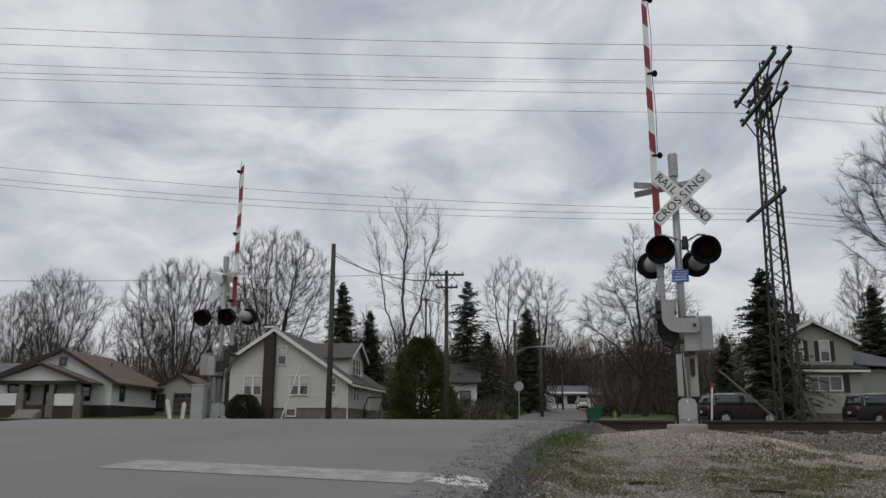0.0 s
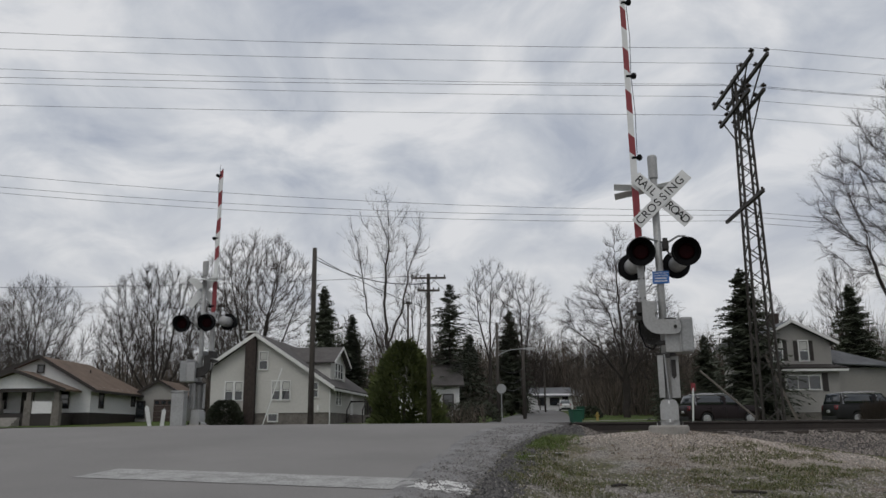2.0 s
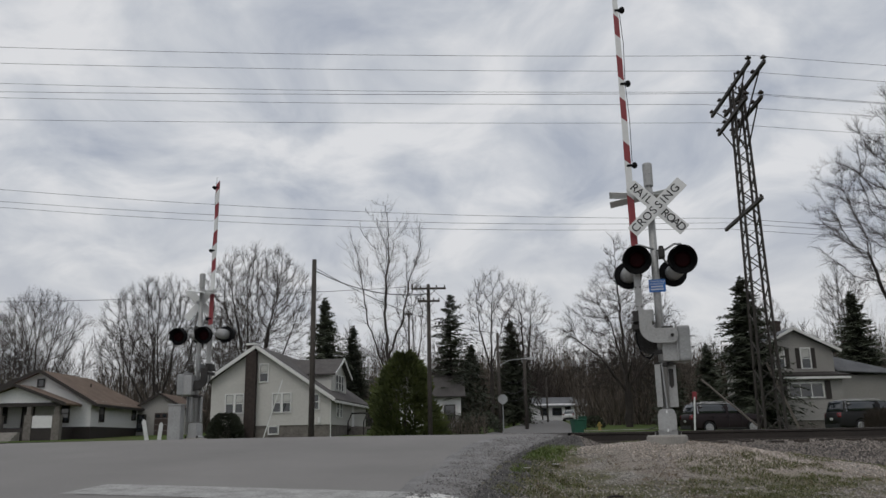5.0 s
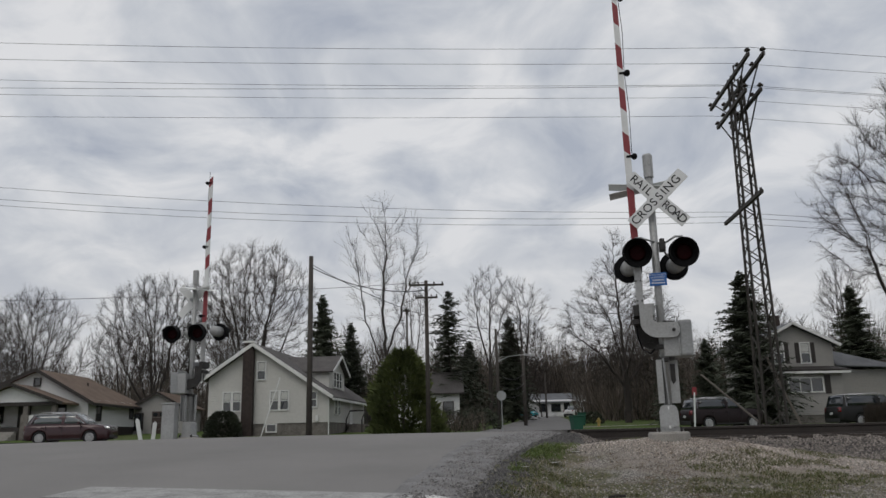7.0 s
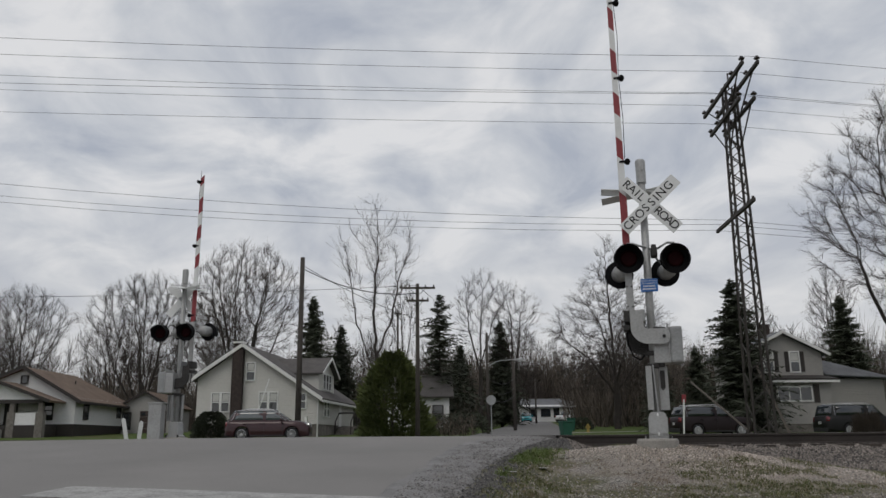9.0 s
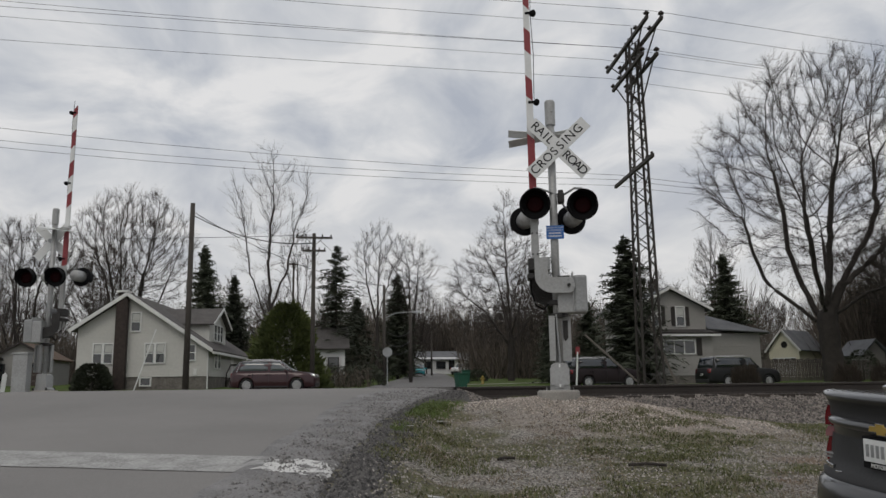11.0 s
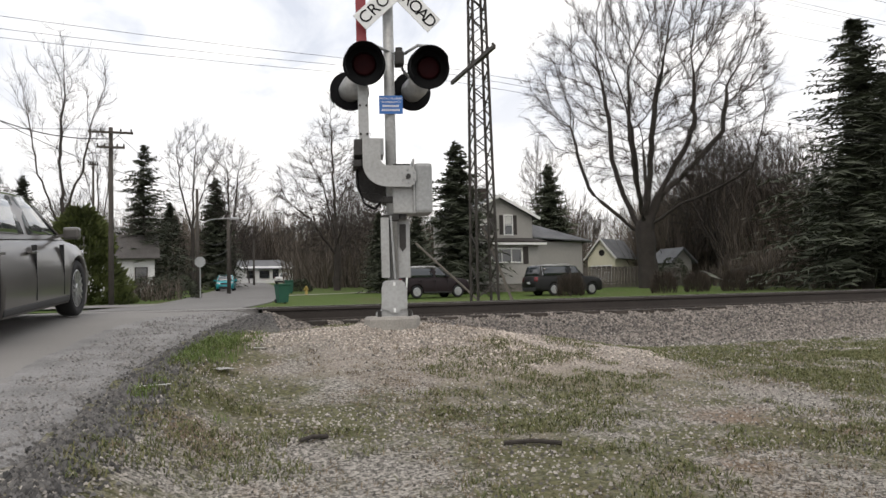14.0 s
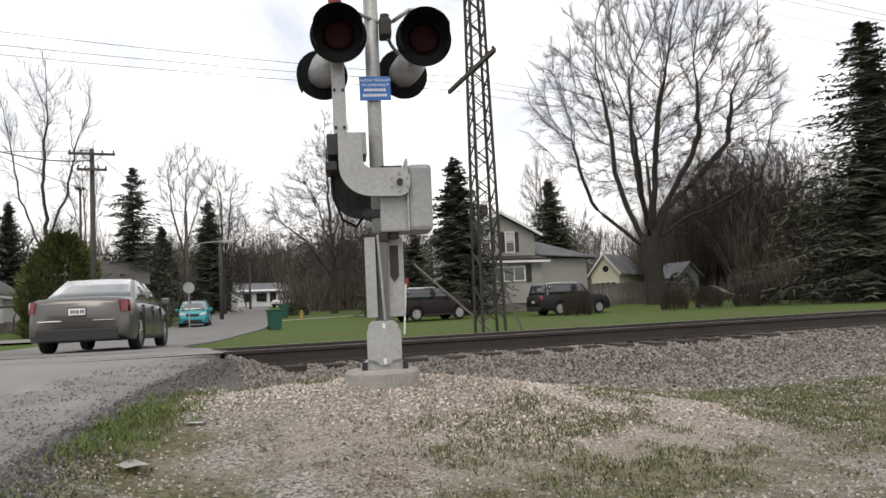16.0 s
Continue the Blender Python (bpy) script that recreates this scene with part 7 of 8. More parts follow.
def parked_details(s):
    """Boot lid, lamps, bumper and badges on the tail of the parked sedan."""
    y0, hw, d = -2.2, 0.8675, 0.955
    gp = P["graphite"]

    def shell(name, rows, material, label, n_=20):
        """A curved skin: rows of (half-width, y at the middle, sweep at the ends, z)."""
        bm = B()
        g = []
        for w, yc, sweep, z in rows:
            g.append([bm.verts.new((w * u, yc + sweep * abs(u) ** 3.2, z)) for u in (-1 + 2 * i / n_ for i in range(n_ + 1))])
        for a, b in zip(g, g[1:]):
            for i in range(n_):
                bm.faces.new((a[i], a[i + 1], b[i + 1], b[i]))
        bmesh.ops.recalc_face_normals(bm, faces=bm.faces[:])
        return part(name, bm, material, s, label, True)
    # boot lid with its upturned lip, the dark recess under it and the lower lid
    shell("boot_lip", ((0.70, y0 + 0.30, 0.10, d + 0.045), (0.735, y0 + 0.06, 0.13, d + 0.055), (0.745, y0 - 0.045, 0.17, d + 0.045), (0.745, y0 - 0.060, 0.17, d + 0.025), (0.735, y0 - 0.045, 0.17, d + 0.004)), gp, "upturned boot lid lip")
    shell("boot_recess", ((0.735, y0 - 0.045, 0.17, d + 0.004), (0.73, y0 - 0.015, 0.16, d - 0.03), (0.72, y0 - 0.02, 0.16, d - 0.095)), M["plastic"], "dark band under the lip")
    shell("boot_bar", ((0.70, y0 - 0.02, 0.16, d - 0.095), (0.69, y0 - 0.06, 0.16, d - 0.115), (0.68, y0 - 0.062, 0.16, d - 0.135), (0.66, y0 - 0.025, 0.15, d - 0.155)), gp, "satin bar over the plate")
    shell("boot_lid", ((0.60, y0 - 0.025, 0.10, d - 0.150), (0.585, y0 - 0.018, 0.09, d - 0.22), (0.56, y0 - 0.014, 0.07, d - 0.30), (0.50, y0 - 0.020, 0.05, d - 0.365), (0.42, y0 - 0.035, 0.04, d - 0.385)), gp, "lower boot lid")
    shell("boot_foot", ((0.72, y0 - 0.02, 0.17, d - 0.20), (0.73, y0 - 0.030, 0.17, d - 0.32), (0.745, y0 - 0.045, 0.17, d - 0.395), (0.75, y0 - 0.075, 0.17, d - 0.425), (0.76, y0 - 0.078, 0.18, d - 0.455)), M["plastic"], "dark panel between the lamps")
    shell("bumper", ((0.80, y0 - 0.075, 0.22, d - 0.452), (0.835, y0 - 0.115, 0.25, d - 0.475), (0.86, y0 - 0.125, 0.26, d - 0.54), (0.875, y0 - 0.13, 0.27, d - 0.62), (0.87, y0 - 0.10, 0.27, d - 0.70), (0.83, y0 - 0.02, 0.25, d - 0.765)), gp, "rounded rear bumper")
    shell("bumper_valance", ((0.80, y0 - 0.03, 0.25, d - 0.745), (0.76, y0 + 0.03, 0.22, d - 0.80)), M["plastic"], "dark lower valance")
    bm = B()
    prism(bm, [(-0.112, -0.018), (-0.038, -0.018), (-0.030, -0.036), (0.045, -0.036), (0.04, -0.018), (0.10, -0.018), (0.112, 0.018), (0.038, 0.018), (0.030, 0.036), (-0.045, 0.036), (-0.038, 0.018), (-0.10, 0.018)], -0.012, 0.0, pose(0, y0 - 0.064, d - 0.125) @ Matrix.Scale(0.78, 4))
    bd = part("badge", bm, M["gold"], s, "gold badge")
    bm = B()
    prism(bm, [(-0.122, -0.024), (-0.046, -0.024), (-0.038, -0.042), (0.053, -0.042), (0.048, -0.024), (0.112, -0.024), (0.124, 0.024), (0.046, 0.024), (0.038, 0.042), (-0.053, 0.042), (-0.046, 0.024), (-0.112, 0.024)], -0.008, 0.0, pose(0, y0 - 0.062, d - 0.125) @ Matrix.Scale(0.78, 4))
    part("badge_rim", bm, M["chrome"], bd)
    for k, (x, w, z, h) in enumerate([(-0.66 + 0.034 * i, 0.022, d - 0.402, 0.024) for i in range(5)] + [(-0.455, 0.09, d - 0.425, 0.022), (0.40, 0.14, d - 0.405, 0.022), (-0.66, 0.12, d - 0.355, 0.012), (-0.66, 0.12, d - 0.335, 0.012)]):
        bm = B()
        e = 0.17 * abs(x / 0.74) ** 3.2
        box(bm, (x, y0 - 0.068 + e, z), (x + w, y0 + 0.05 + e, z + h), 0.003)
        part("badge_bar", bm, M["chrome"] if k < 7 else M["galv"], s, "small bright lettering bar")
    # plate in its dark frame
    zc = d - 0.255
    bm = B()
    box(bm, (-0.165, y0 - 0.060, zc - 0.09), (0.165, y0 - 0.03, zc + 0.085), 0.006)
    pf = part("plate_frame", bm, M["black"], s, "black plate frame")
    bm = B()
    box(bm, (-0.150, y0 - 0.066, zc - 0.052), (0.150, y0 - 0.058, zc + 0.070), 0.004)
    pl = part("number_plate", bm, M["white"], pf, "white number plate")
    for x in (-0.115, -0.075, -0.035, 0.005, 0.065, 0.105):
        bm = B()
        box(bm, (x - 0.011, y0 - 0.070, zc - 0.025), (x + 0.011, y0 - 0.064, zc + 0.042))
        part("plate_bar", bm, M["galv"], pl)
    letters("MOTOR CITY", 0.032, M["white"], pf, pose(0, y0 - 0.0625, zc - 0.072, 90), "white lettering on the plate frame")
    for sd in (-1, 1):
        for z0, z1, mt, lb in ((d - 0.165, d - 0.045, "tail", "upper red lamp block"), (d - 0.232, d - 0.170, "tailpale", "pale pink lamp strip"), (d - 0.375, d - 0.237, "tail", "lower red lamp block")):
            lamp_strip("lamp_block", s, sd, [(0.695, y0 + 0.085), (0.735, y0 + 0.115), (0.775, y0 + 0.16), (0.815, y0 + 0.24), (0.842, y0 + 0.36)], z0, z1, M[mt], lb)


parked_details(parked)

# ---- small things ----
def wheelie_bin(x, y, turn, label):
    s = thing("wheeled_bin", pose(x, y, ground_z(x, y) + 0.01, 0, 0, turn), label, "bin", "wheeled bins")
    bm = B()
    vs = []
    for z, w, d in ((0.05, 0.24, 0.26), (0.95, 0.31, 0.36), (1.0, 0.33, 0.38)):
        vs.append([bm.verts.new(p) for p in ((-w, -d, z), (w, -d, z), (w, d, z), (-w, d, z))])
    for a, b in zip(vs, vs[1:]):
        for i in range(4):
            bm.faces.new((a[i], a[(i + 1) % 4], b[(i + 1) % 4], b[i]))
    bm.faces.new(vs[0][::-1]); bm.faces.new(vs[-1])
    part("body", bm, M["bin"], s)
    bm = B()
    box(bm, (-0.34, -0.42, 1.0), (0.34, 0.38, 1.06), 0.02)
    part("lid", bm, M["bin"], s, "green hinged lid")
    for k in (-1, 1):
        bm = B()
        tube(bm, (k * 0.22, 0.30, 0.13), (k * 0.29, 0.30, 0.13), 0.13, n=14)
        part("wheel", bm, M["tyre"], s)
    return s


wheelie_bin(9.1, 48.0, 10, "green plastic wheeled bin at the lawn's edge")
wheelie_bin(12.9, 66.0, -5, "green plastic wheeled bin beside the driveway")


def picket_fence(x0, x1, y, h):
    s = thing("fence", pose(0, 0, 0), "weathered board fence behind the maple", "fence")
    n_ = int((x1 - x0) / 0.16)
    bm = B()
    box(bm, (-0.065, -0.012, 0), (0.065, 0.012, h), 0.004)
    first = part("board", bm, M["fence"], s)
    first.location = (x0, y, ground_z(x0, y))
    for i in range(1, n_):
        o = first.copy()
        scene.collection.objects.link(o)
        x = x0 + 0.16 * i
        o.location = (x, y + 0.01 * (i % 2), ground_z(x, y) + 0.03 * math.sin(i * 1.7))
    for z in (0.4, h - 0.35):
        bm = B()
        box(bm, (x0, y + 0.02, ground_z(x0, y) + z), (x1, y + 0.07, ground_z(x0, y) + z + 0.09))
        part("rail", bm, M["fence"], s)
    return s


picket_fence(35.0, 42.8, 61.5, 1.75)
picket_fence(43.4, 47.5, 62.0, 1.6)


def stop_sign_back(x, y):
    s = thing("road_sign", pose(x, y, ground_z(x, y)), "bare metal back of an octagonal road sign", "road sign")
    bm = B()
    box(bm, (-0.03, -0.03, 0), (0.03, 0.03, 2.7))
    part("post", bm, M["galv"], s)
    bm = B()
    prism(bm, [(0.33 * math.cos(radians(22.5 + 45 * i)), 2.4 + 0.33 * math.sin(radians(22.5 + 45 * i))) for i in range(8)], -0.05, -0.035)
    part("plate", bm, M["galv"], s, "octagonal grey plate")


stop_sign_back(5.3, 53.5)

# marker post, guy guard, hydrant
s = thing("marker_post", pose(11.0, 33.0, ground_z(11, 33), 0, 4, 0), "thin white marker post with a red top", "marker post")
bm = B(); tube(bm, (0, 0, 0), (0, 0, 1.75), 0.035, n=8)
part("post", bm, M["white"], s)
bm = B(); box(bm, (-0.09, -0.01, 1.65), (0.09, 0.01, 1.95), 0.004)
part("paddle", bm, M["red"], s, "faded red plate")
bm = B(); beam(bm, (13.4, 31.0, 1.1), (11.6, 33.4, 3.6), 0.06, 0.06)
tagged(part("guy_guard", bm, M["fence"]), "leaning grey guy guard by the lattice pole", "guard")
bm = B(); beam(bm, (-11.0, 57.0, 1.4), (-9.75, 57.2, 5.6), 0.07, 0.07)
tagged(part("guy_guard", bm, M["white"]), "slanting white guy guard before the cream house", "guard")
bm = B(); beam(bm, (14.2, 30.2, 1.05), (13.2, 30.6, 4.0), 0.09, 0.09)
tagged(part("leaning_timber", bm, M["fence"]), "grey timber leaning on the lattice pole", "timber")
s = thing("fire_hydrant", pose(13.4, 62.0, ground_z(13.4, 62)), "small yellow fire hydrant on the lawn", "hydrant")
bm = B(); lathe(bm, [(0.14, 0), (0.14, 0.06), (0.10, 0.08), (0.10, 0.5), (0.12, 0.52), (0.09, 0.62), (0.0, 0.68)], 14)
part("barrel", bm, M["hydrant"], s, "", True)
bm = B(); tube(bm, (-0.18, 0, 0.4), (0.18, 0, 0.4), 0.06, n=10)
part("outlets", bm, M["hydrant"], s)


def mound_shrub(x, y, r, h, seed, label, material="needle", n_=900):
    rng = random.Random(seed)
    s = thing("shrub", pose(x, y, ground_z(x, y)), label, "shrub", "shrubs")
    v, f = [], []
    for i in range(n_):
        a, t = rng.uniform(0, 6.283), rng.random()
        k = math.sqrt(max(0.0, 1 - (t * 0.95) ** 2)) * rng.uniform(0.75, 1.05)
        p = Vector((r * k * math.cos(a), r * k * math.sin(a), h * t))
        e = Vector((rng.gauss(0, 1), rng.gauss(0, 1), rng.gauss(0, 1))).normalized()
        d = Vector((math.cos(a), math.sin(a), rng.uniform(0, 1))).normalized()
        q = rng.uniform(0.10, 0.24)
        b = len(v)
        if material == "shrub":
            # slim rising twigs
            p.z *= 0.7
            d, q, e = Vector((0.4 * math.cos(a), 0.4 * math.sin(a), 1)).normalized(), rng.uniform(0.3, 0.7), e * 0.06
        v += [p - e * q * 0.5, p + e * q * 0.5, p + d * q]
        f.append((b, b + 1, b + 2))
    mesh_of("foliage", v, f, M[material], s)
    bm = B(); tube(bm, (0, 0, -0.1), (0, 0, h * 0.6), 0.05, 0.02, 7)
    part("stem", bm, M["bark"], s)
    return s


mound_shrub(4.2, 60.0, 1.7, 1.5, 3, "clipped dark evergreen hedge by the street")
mound_shrub(2.6, 61.0, 1.3, 1.4, 4, "clipped dark evergreen hedge by the street")
mound_shrub(15.5, 74.0, 0.9, 1.0, 5, "round clipped evergreen shrub by the lawn")
mound_shrub(-13.6, 57.3, 1.2, 1.7, 6, "dark evergreen shrub below the cream house windows", "needle", 4200)
mound_shrub(44.6, 60.5, 1.3, 2.4, 7, "dark evergreen shrub beside the maple")
for i, (x, y) in enumerate(((33.0, 46.5), (36.0, 47), (38.6, 46.5), (41.0, 47.5), (25.6, 45.5))):
    mound_shrub(x, y, 0.75, 1.5, 20 + i, "bare brown shrub in a row by the track", "shrub", 1500)
# white tarp slung between the shrubs
bm = B()
rows_ = []
for i in range(9):
    u = i / 8
    z = 2.35 - 0.75 * math.sin(math.pi * u * 0.9)
    rows_.append([bm.verts.new((39.0 + 5.0 * u, 50.0 + dy, ground_z(40, 50) - 1.1 + z + 0.06 * math.sin(i * 2) + dz)) for dy, dz in ((-0.5, 0), (-0.2, 0.12), (0.2, 0.16), (0.5, 0.22))])
for a, b in zip(rows_, rows_[1:]):
    for i in range(3):
        bm.faces.new((a[i], b[i], b[i + 1], a[i + 1]))
bmesh.ops.solidify(bm, geom=bm.faces[:], thickness=0.02)
tagged(part("tarp", bm, M["litter"], None, "", True), "crumpled white tarp slung between two posts", "tarp")
for x in (39.0, 44.0):
    bm = B(); tube(bm, (x, 50, ground_z(x, 50) - 0.1), (x, 50, ground_z(x, 50) + 1.3), 0.05, n=8)
    tagged(part("tarp_post", bm, M["fence"]), "thin grey post holding the tarp", "post", "tarp posts")
# woodpile and lean-to in the thicket
bm = B()
for i in range(7):
    beam(bm, (46.0 + i * 0.3, 55.0, 2.9 + 0.06 * (i % 3)), (52.0 - i * 0.2, 55.4, 3.2 + 0.05 * (i % 2)), 0.14, 0.12)
for x in (46.2, 49.0, 51.8):
    beam(bm, (x, 55.2, 1.3), (x, 55.2, 3.1), 0.14, 0.14)
tagged(part("timber_rack", bm, M["fence"]), "old timber rack among the brush", "rack")


# ---- loose ground cover ----
def stones(name, label, n_, area, size, material, seed, keep=None, lift=0.3, line=None):
    """Loose stones, each a small uneven lump."""
    rng = random.Random(seed)
    v, f = [], []
    octa = [(1, 0, -0.3), (0.31, 0.95, -0.3), (-0.81, 0.59, -0.3), (-0.81, -0.59, -0.3), (0.31, -0.95, -0.3), (0.35, 0.1, 1), (-0.35, -0.1, 0.9)]
    tris = [(0, 1, 5), (1, 2, 6, 5), (2, 3, 6), (3, 4, 6), (4, 0, 5, 6)]
    x0, x1, y0, y1 = area
    made = 0
    while made < n_:
        x, y = rng.uniform(x0, x1), rng.uniform(y0, y1)
        made += 1
        if line:
            x = line(y) + rng.gauss(0.07, 0.10)
        if keep and not keep(x, y, rng):
            continue
        z = ground_z(x, y)
        s_ = rng.uniform(*size) * (1.6 if rng.random() < 0.06 else 1)
        a = rng.uniform(0, 6.283)
        c, k = math.cos(a), math.sin(a)
        b = len(v)
        for px, py, pz in octa:
            px, py, pz = px * s_ * rng.uniform(0.7, 1.2), py * s_ * rng.uniform(0.7, 1.2), pz * s_ * rng.uniform(0.5, 0.9)
            v.append((x + px * c - py * k, y + px * k + py * c, z + lift * s_ + pz))
        f += [tuple(b + i for i in t) for t in tris]
    return tagged(mesh_of(name, v, f, material), label, "gravel", kind="stuff")


def off_road(x, y):
    return x > shoulder_right(min(y, 15.7)) + 0.02


stones("verge_gravel", "grey gravel stones trodden into the verge", 66000, (0.4, 9, 4.8, 13.2), (0.004, 0.0135), M["stone"], 1, lambda x, y, r: off_road(x, y) and noise.noise((x * 0.9, y * 0.9, 2)) + r.uniform(-0.5, 0.5) > -0.15)
stones("pale_gravel", "pale crushed stone heaped round the signal footing", 62000, (2.2, 9.5, 9.8, 15.2), (0.005, 0.0145), M["palestone"], 2, lambda x, y, r: off_road(x, y) and ((x - 4.9) / 2.6) ** 2 + ((y - 12.7) / 1.9) ** 2 + 0.6 * noise.noise((x, y, 8)) < r.uniform(0.35, 1.15))
stones("ballast", "coarse grey ballast along the track", 60000, (3.0, 22, 13.9, 16.25), (0.011, 0.026), M["ballast"], 3, lambda x, y, r: y > 14.6 - 0.5 * noise.noise((x * 0.5, 0, 3)) - (0.5 if x > 7 else 0) + r.uniform(-0.25, 0.25))
stones("ballast_between", "coarse grey ballast between the rails", 9000, (3.0, 18, 16.35, 18.4), (0.018, 0.035), M["ballast"], 4)


stones("edge_rubble", "dark crumbled asphalt along the road edge", 15000, (-0.2, 3.3, 4.8, 15.6), (0.005, 0.018), M["rubble"], 12, line=shoulder_right)
stones("field_stones", "scattered grey stones between ballast and grass", 9000, (6.0, 18, 12.0, 14.9), (0.008, 0.022), M["stone"], 13)


def shoulder_grit():
    rng = random.Random(9)
    v, f = [], []
    for i in range(9000):
        y = rng.uniform(4.5, 15.6)
        a, b_ = road_right(y), shoulder_right(y)
        u = rng.random() ** 0.7
        x = a + (b_ - a) * u + 0.04
        z = shoulder_z(x, y)
        s_ = rng.uniform(0.006, 0.016)
        b = len(v)
        for k in range(4):
            t = 1.57 * k + rng.uniform(-0.4, 0.4)
            v.append((x + s_ * math.cos(t), y + s_ * math.sin(t), z - 0.003))
        v.append((x + rng.uniform(-0.3, 0.3) * s_, y + rng.uniform(-0.3, 0.3) * s_, z + s_ * rng.uniform(0.5, 1.0)))
        f += [(b + k, b + (k + 1) % 4, b + 4) for k in range(4)]
    return tagged(mesh_of("shoulder_grit", v, f, M["grit"]), "loose grit on the rough asphalt shoulder", "gravel", kind="stuff")


shoulder_grit()


def tufts(name, label, n_, area, height, material, seed, keep, blades=7, lean=0.5, width=0.004):
    rng = random.Random(seed)
    v, f = [], []
    x0, x1, y0, y1 = area
    for i in range(n_):
        x, y = rng.uniform(x0, x1), rng.uniform(y0, y1)
        if not keep(x, y, rng):
            continue
        z = ground_z(x, y)
        for k in range(blades):
            a = rng.uniform(0, 6.283)
            h = rng.uniform(*height)
            o = Vector((x + rng.gauss(0, 0.03), y + rng.gauss(0, 0.03), z - 0.005))
            d = Vector((math.cos(a) * lean * rng.random(), math.sin(a) * lean * rng.random(), 1)).normalized()
            w = Vector((math.cos(a + 1.57), math.sin(a + 1.57), 0)) * width
            b = len(v)
            mid = o + d * h * 0.6
            tip = o + d * h + Vector((math.cos(a), math.sin(a), -0.25)) * h * 0.35
            v += [o - w, o + w, mid + w * 0.7, mid - w * 0.7, tip]
            f += [(b, b + 1, b + 2, b + 3), (b + 3, b + 2, b + 4)]
    return tagged(mesh_of(name, v, f, material), label, "grass", kind="stuff")


def gmask(x, y):
    return noise.noise((x * 0.55, y * 0.7, 11)) + 0.5 * noise.noise((x * 1.7, y * 1.7, 5))


tufts("verge_grass", "short patchy spring grass on the verge", 64000, (0.8, 12, 5.6, 13.6), (0.018, 0.06), M["grass"], 5, lambda x, y, r: off_road(x, y) and gmask(x, y) + 0.3 * smooth(6, 9, x) - 0.35 * math.exp(-((x - 4.6) / 1.8) ** 2 - ((y - 12.7) / 1.2) ** 2) + 0.7 * noise.noise((x * 2.6, y * 2.6, 31)) > r.uniform(-0.05, 0.25), 4, 1.3)
tufts("edge_grass", "green grass clump along the asphalt edge", 4200, (1.0, 3.2, 9.8, 13.4), (0.03, 0.09), M["greengrass"], 6, lambda x, y, r: 0.05 < x - shoulder_right(y) < 0.6 * r.random() + 0.1 and noise.noise((x * 0.8, y * 1.1, 3)) + 0.5 * noise.noise((x * 3, y * 3, 4)) > r.uniform(-0.25, 0.2), 8)
tufts("dry_grass", "dry straw and dead stalks on the verge", 16000, (0.8, 12, 5.0, 13.8), (0.015, 0.05), M["straw"], 7, lambda x, y, r: off_road(x, y) and noise.noise((x * 0.8, y * 0.8, 21)) + 0.6 * noise.noise((x * 2.4, y * 2.4, 41)) > r.uniform(0.0, 0.35), 6, 1.6, 0.003)
tufts("field_grass", "thin grass beyond the parked car", 9000, (6.5, 20, 9.5, 13.0), (0.02, 0.055), M["grass"], 8, lambda x, y, r: gmask(x, y) > r.uniform(-0.45, 0.4), 6)
for x, y, w, l, a in ((1.87, 11.26, 0.07, 0.14, 20), (2.3, 12.0, 0.03, 0.06, 60), (1.3, 10.2, 0.02, 0.12, 110), (1.2, 7.4, 0.03, 0.1, 40)):
    bm = B()
    vs = [bm.verts.new((w * px, l * py, 0.02 + 0.004 * pz)) for px, py, pz in ((-1, -1, 0), (0, -1, 1), (1, -1, 0), (1, 1, 1), (0, 1, 0.3), (-1, 1, 0.8))]
    bm.faces.new((vs[0], vs[1], vs[4], vs[5])); bm.faces.new((vs[1], vs[2], vs[3], vs[4]))
    bmesh.ops.solidify(bm, geom=bm.faces[:], thickness=0.004)
    o = part("litter", bm, M["litter"])
    o.matrix_basis = pose(x, y, ground_z(x, y), 0, 0, a)
    tagged(o, "crumpled scrap of white litter on the verge", "litter", "litter")
for x, y, a, l in ((1.75, 7.2, 75, 0.22), (3.4, 8.6, 60, 0.35), (2.2, 9.2, 110, 0.2)):
    bm = B()
    pipe(bm, [(0, -l / 2, 0.02), (0.02, 0, 0.03), (0, l / 2, 0.02)], 0.014, 6)
    o = part("stick", bm, M["bark"])
    o.matrix_basis = pose(x, y, ground_z(x, y), 0, 0, a)
    tagged(o, "short dark broken stick on the gravel", "stick", "sticks")


# ---- what moves ----
def drive_z(x, y):
    return road_z(y) + 0.012 if y < 15.9 or y > 18.1 else RAIL_Z + 0.01


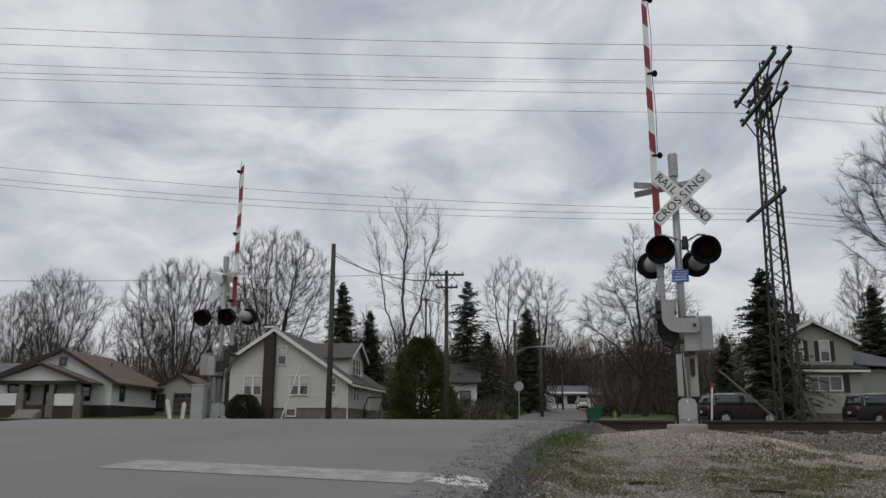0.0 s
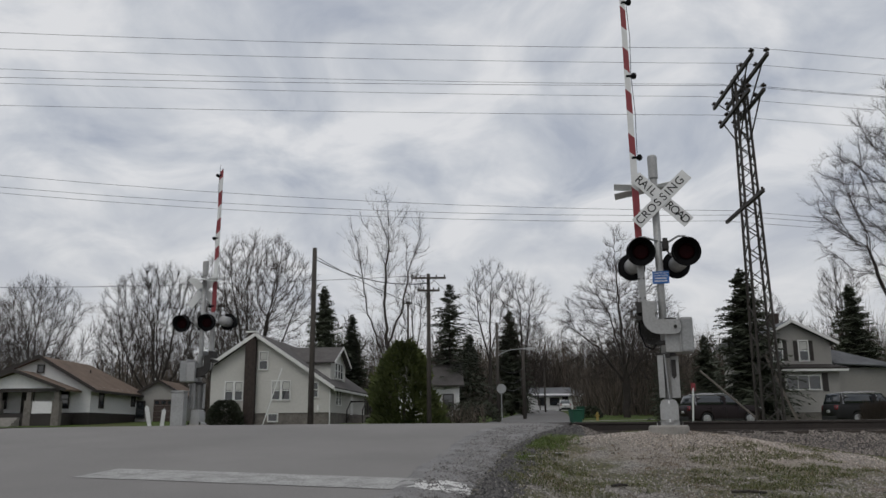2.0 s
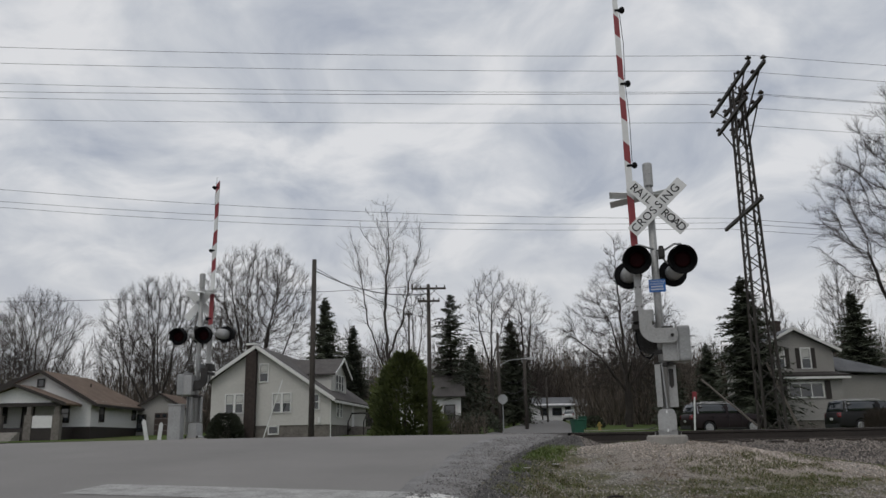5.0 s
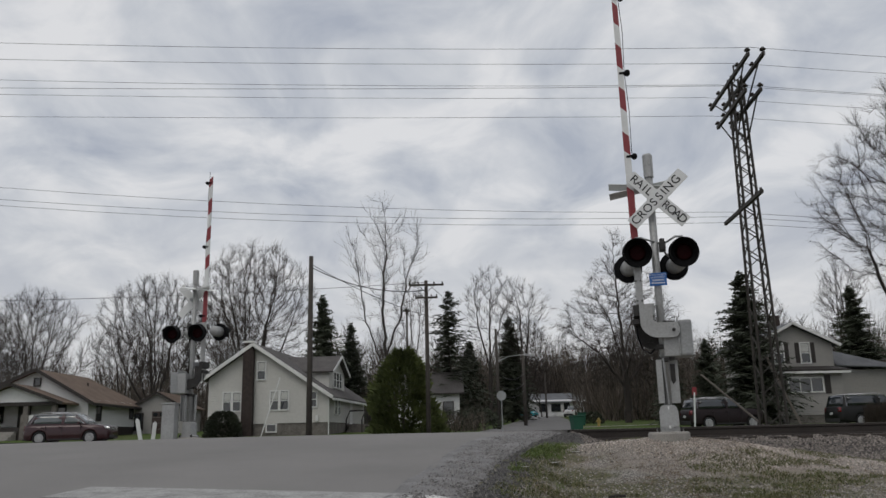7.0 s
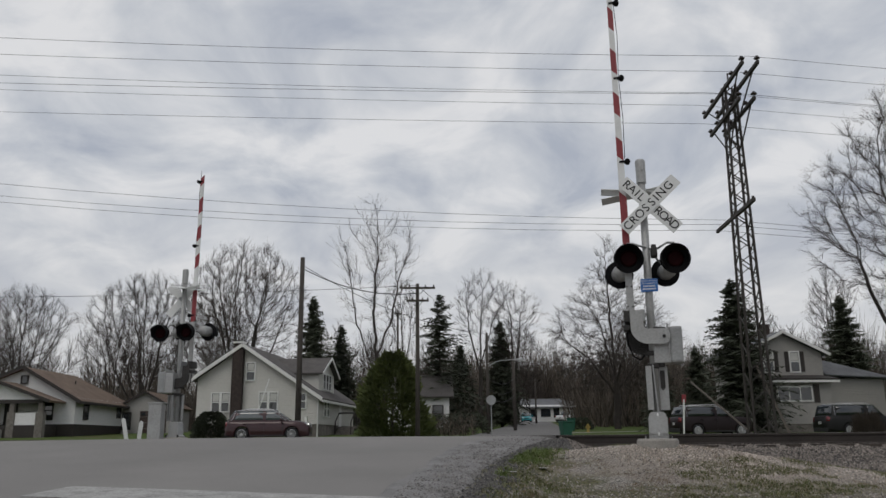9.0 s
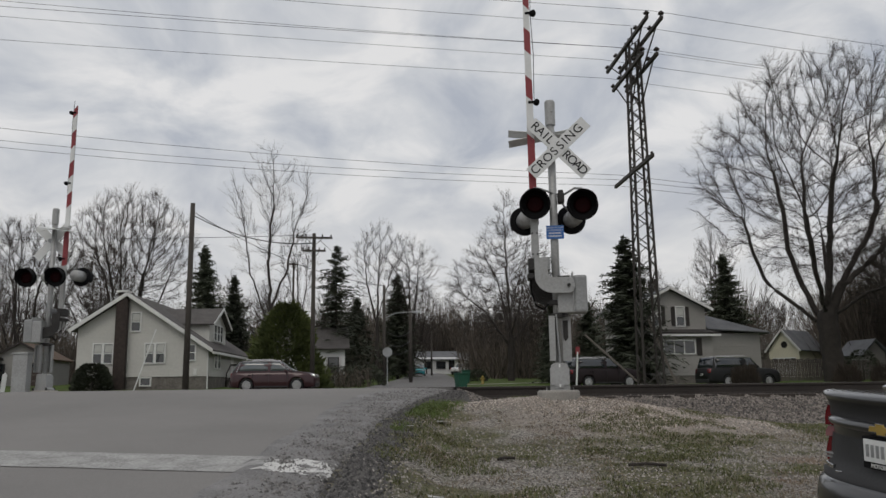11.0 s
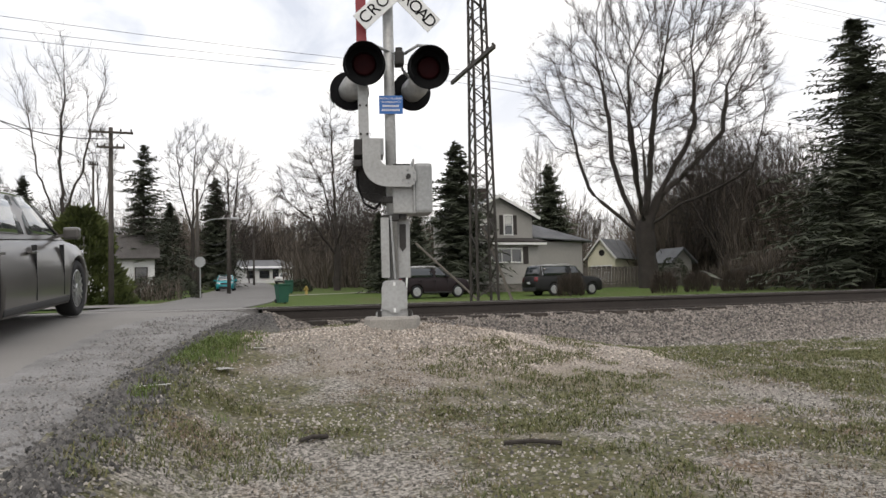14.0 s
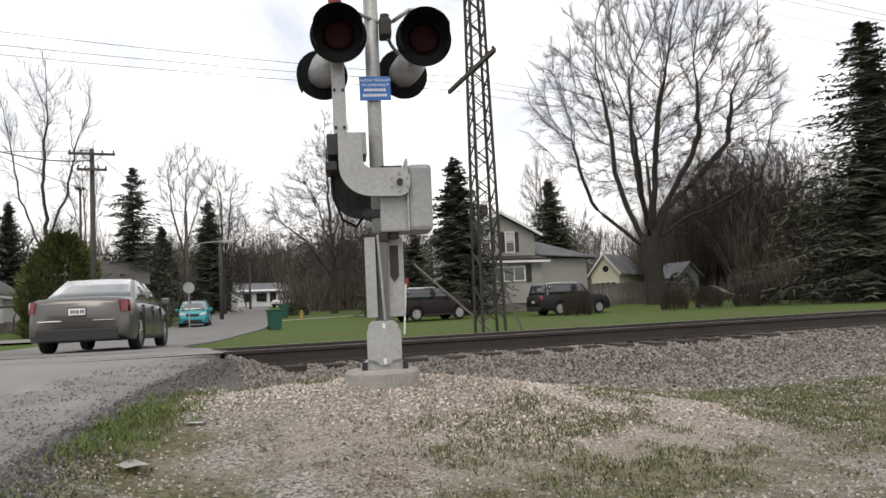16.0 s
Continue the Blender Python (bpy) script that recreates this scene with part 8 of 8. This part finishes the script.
def drive(ob, keys, step, radius=0.35, spin=(0, 0)):
    """Drives a car along keyed places (seconds, x, y of its middle); it heads along its way and its wheels roll."""
    ts, xs, ys = (np.array(c, float) for c in zip(*keys))

    def at(t):
        # smooth cubic through the keys
        i = int(np.clip(np.searchsorted(ts, t) - 1, 0, len(ts) - 2))
        out = []
        for c in (xs, ys):
            d = np.gradient(c, ts)
            h = ts[i + 1] - ts[i]
            u = min(1.0, max(0.0, (t - ts[i]) / h))
            out.append((2 * u**3 - 3 * u**2 + 1) * c[i] + (u**3 - 2 * u**2 + u) * h * d[i] + (-2 * u**3 + 3 * u**2) * c[i + 1] + (u**3 - u**2) * h * d[i + 1])
        return out
    rows = []
    t, head = 0.0, None
    while t <= 16.0001:
        x, y = at(t)
        xa, ya = at(max(0, t - 0.15))
        xb, yb = at(min(16, t + 0.15))
        if math.hypot(xb - xa, yb - ya) > 0.02 or head is None:
            head = math.degrees(math.atan2(-(xb - xa), yb - ya))
        fx, fy = -math.sin(radians(head)), math.cos(radians(head))
        za, zb = drive_z(x - 1.4 * fx, y - 1.4 * fy), drive_z(x + 1.4 * fx, y + 1.4 * fy)
        pitch = math.degrees(math.atan2(zb - za, 2.8))
        rows.append((t, pose(0, 0, 0, 0, 0, head) @ pose(0, 0, 0, pitch)))
        rows[-1][1].translation = (x, y, (za + zb) / 2)
        t += step
    walk(ob, rows)
    if spin[1] > spin[0]:
        times = [0.0] + [k / 30 for k in range(int(spin[0] * 30), int(spin[1] * 30) + 1)]
        if spin[1] < 16:
            times.append(16.0)
        far = 0.0
        turns = []
        last = at(times[0])
        for k, t in enumerate(times):
            p = at(t)
            if 1 < k and t <= spin[1]:
                far += math.hypot(p[0] - last[0], p[1] - last[1])
            last = p
            turns.append((t, -math.degrees(far / radius)))
        for w in [c for c in ob.children if c.name.startswith("wheel")]:
            loc = w.matrix_basis.translation.copy()
            walk(w, [(t, pose(loc.x, loc.y, loc.z, a)) for t, a in turns])


def motions():
    # bronze sedan: along the lane and over the track; keys give its middle
    lane = lambda y: 0.15 + (y - 18) * 0.195
    drive(sedan, [(0.0, lane(-52), -52), (10.0, lane(-5.5), -5.5), (12.0, lane(4.4), 4.4), (13.4, lane(10.6), 10.6), (14.0, lane(13.9), 13.9), (15.0, lane(19.7), 19.7), (16.0, lane(25.2), 25.2)], 0.25, 0.35, (13.0, 16.0))
    drive(jeep, [(0.0, -58, 46.5), (4.0, -37.5, 46.5), (6.4, -23.0, 46.8), (8.2, -12.5, 46.8), (9.4, -5.8, 46.8), (10.4, -2.4, 46.8), (11.0, -1.5, 46.8), (11.4, -0.3, 46.2), (11.8, 0.5, 42.8), (12.2, 0.8, 37.4), (12.6, 0.5, 33.4), (13.0, 0.2, 30.4), (13.4, -0.1, 27.7), (14.0, -1.2, 23.6), (14.5, -2.6, 19.5), (15.0, -4.0, 15.0), (16.0, -5.6, 6.0)], 0.2, 0.36, (10.3, 14.2))
    drive(hatch, [(0.0, -20, 147), (4.0, 2, 146), (6.3, 15.5, 144), (7.0, 18.3, 142.5), (8.2, 19.0, 138), (11.0, 16.2, 118), (12.5, 13.2, 101), (13.4, 11.4, 90), (14.5, 9.0, 76), (16.0, 5.9, 57)], 0.5, 0.30, (13.0, 16.0))
    zp = ground_z(23.2, 131) + 0.02
    walk(pickup, [(0.0, pose(23.2, 131, zp, 0, 0, -8)), (3.8, pose(23.3, 131.5, zp, 0, 0, -8)), (7.0, pose(24.6, 132.5, zp, 0, 0, -30)), (10.0, pose(25.3, 133, zp, 0, 0, -35)), (16.0, pose(25.3, 133, zp, 0, 0, -35))])


motions()
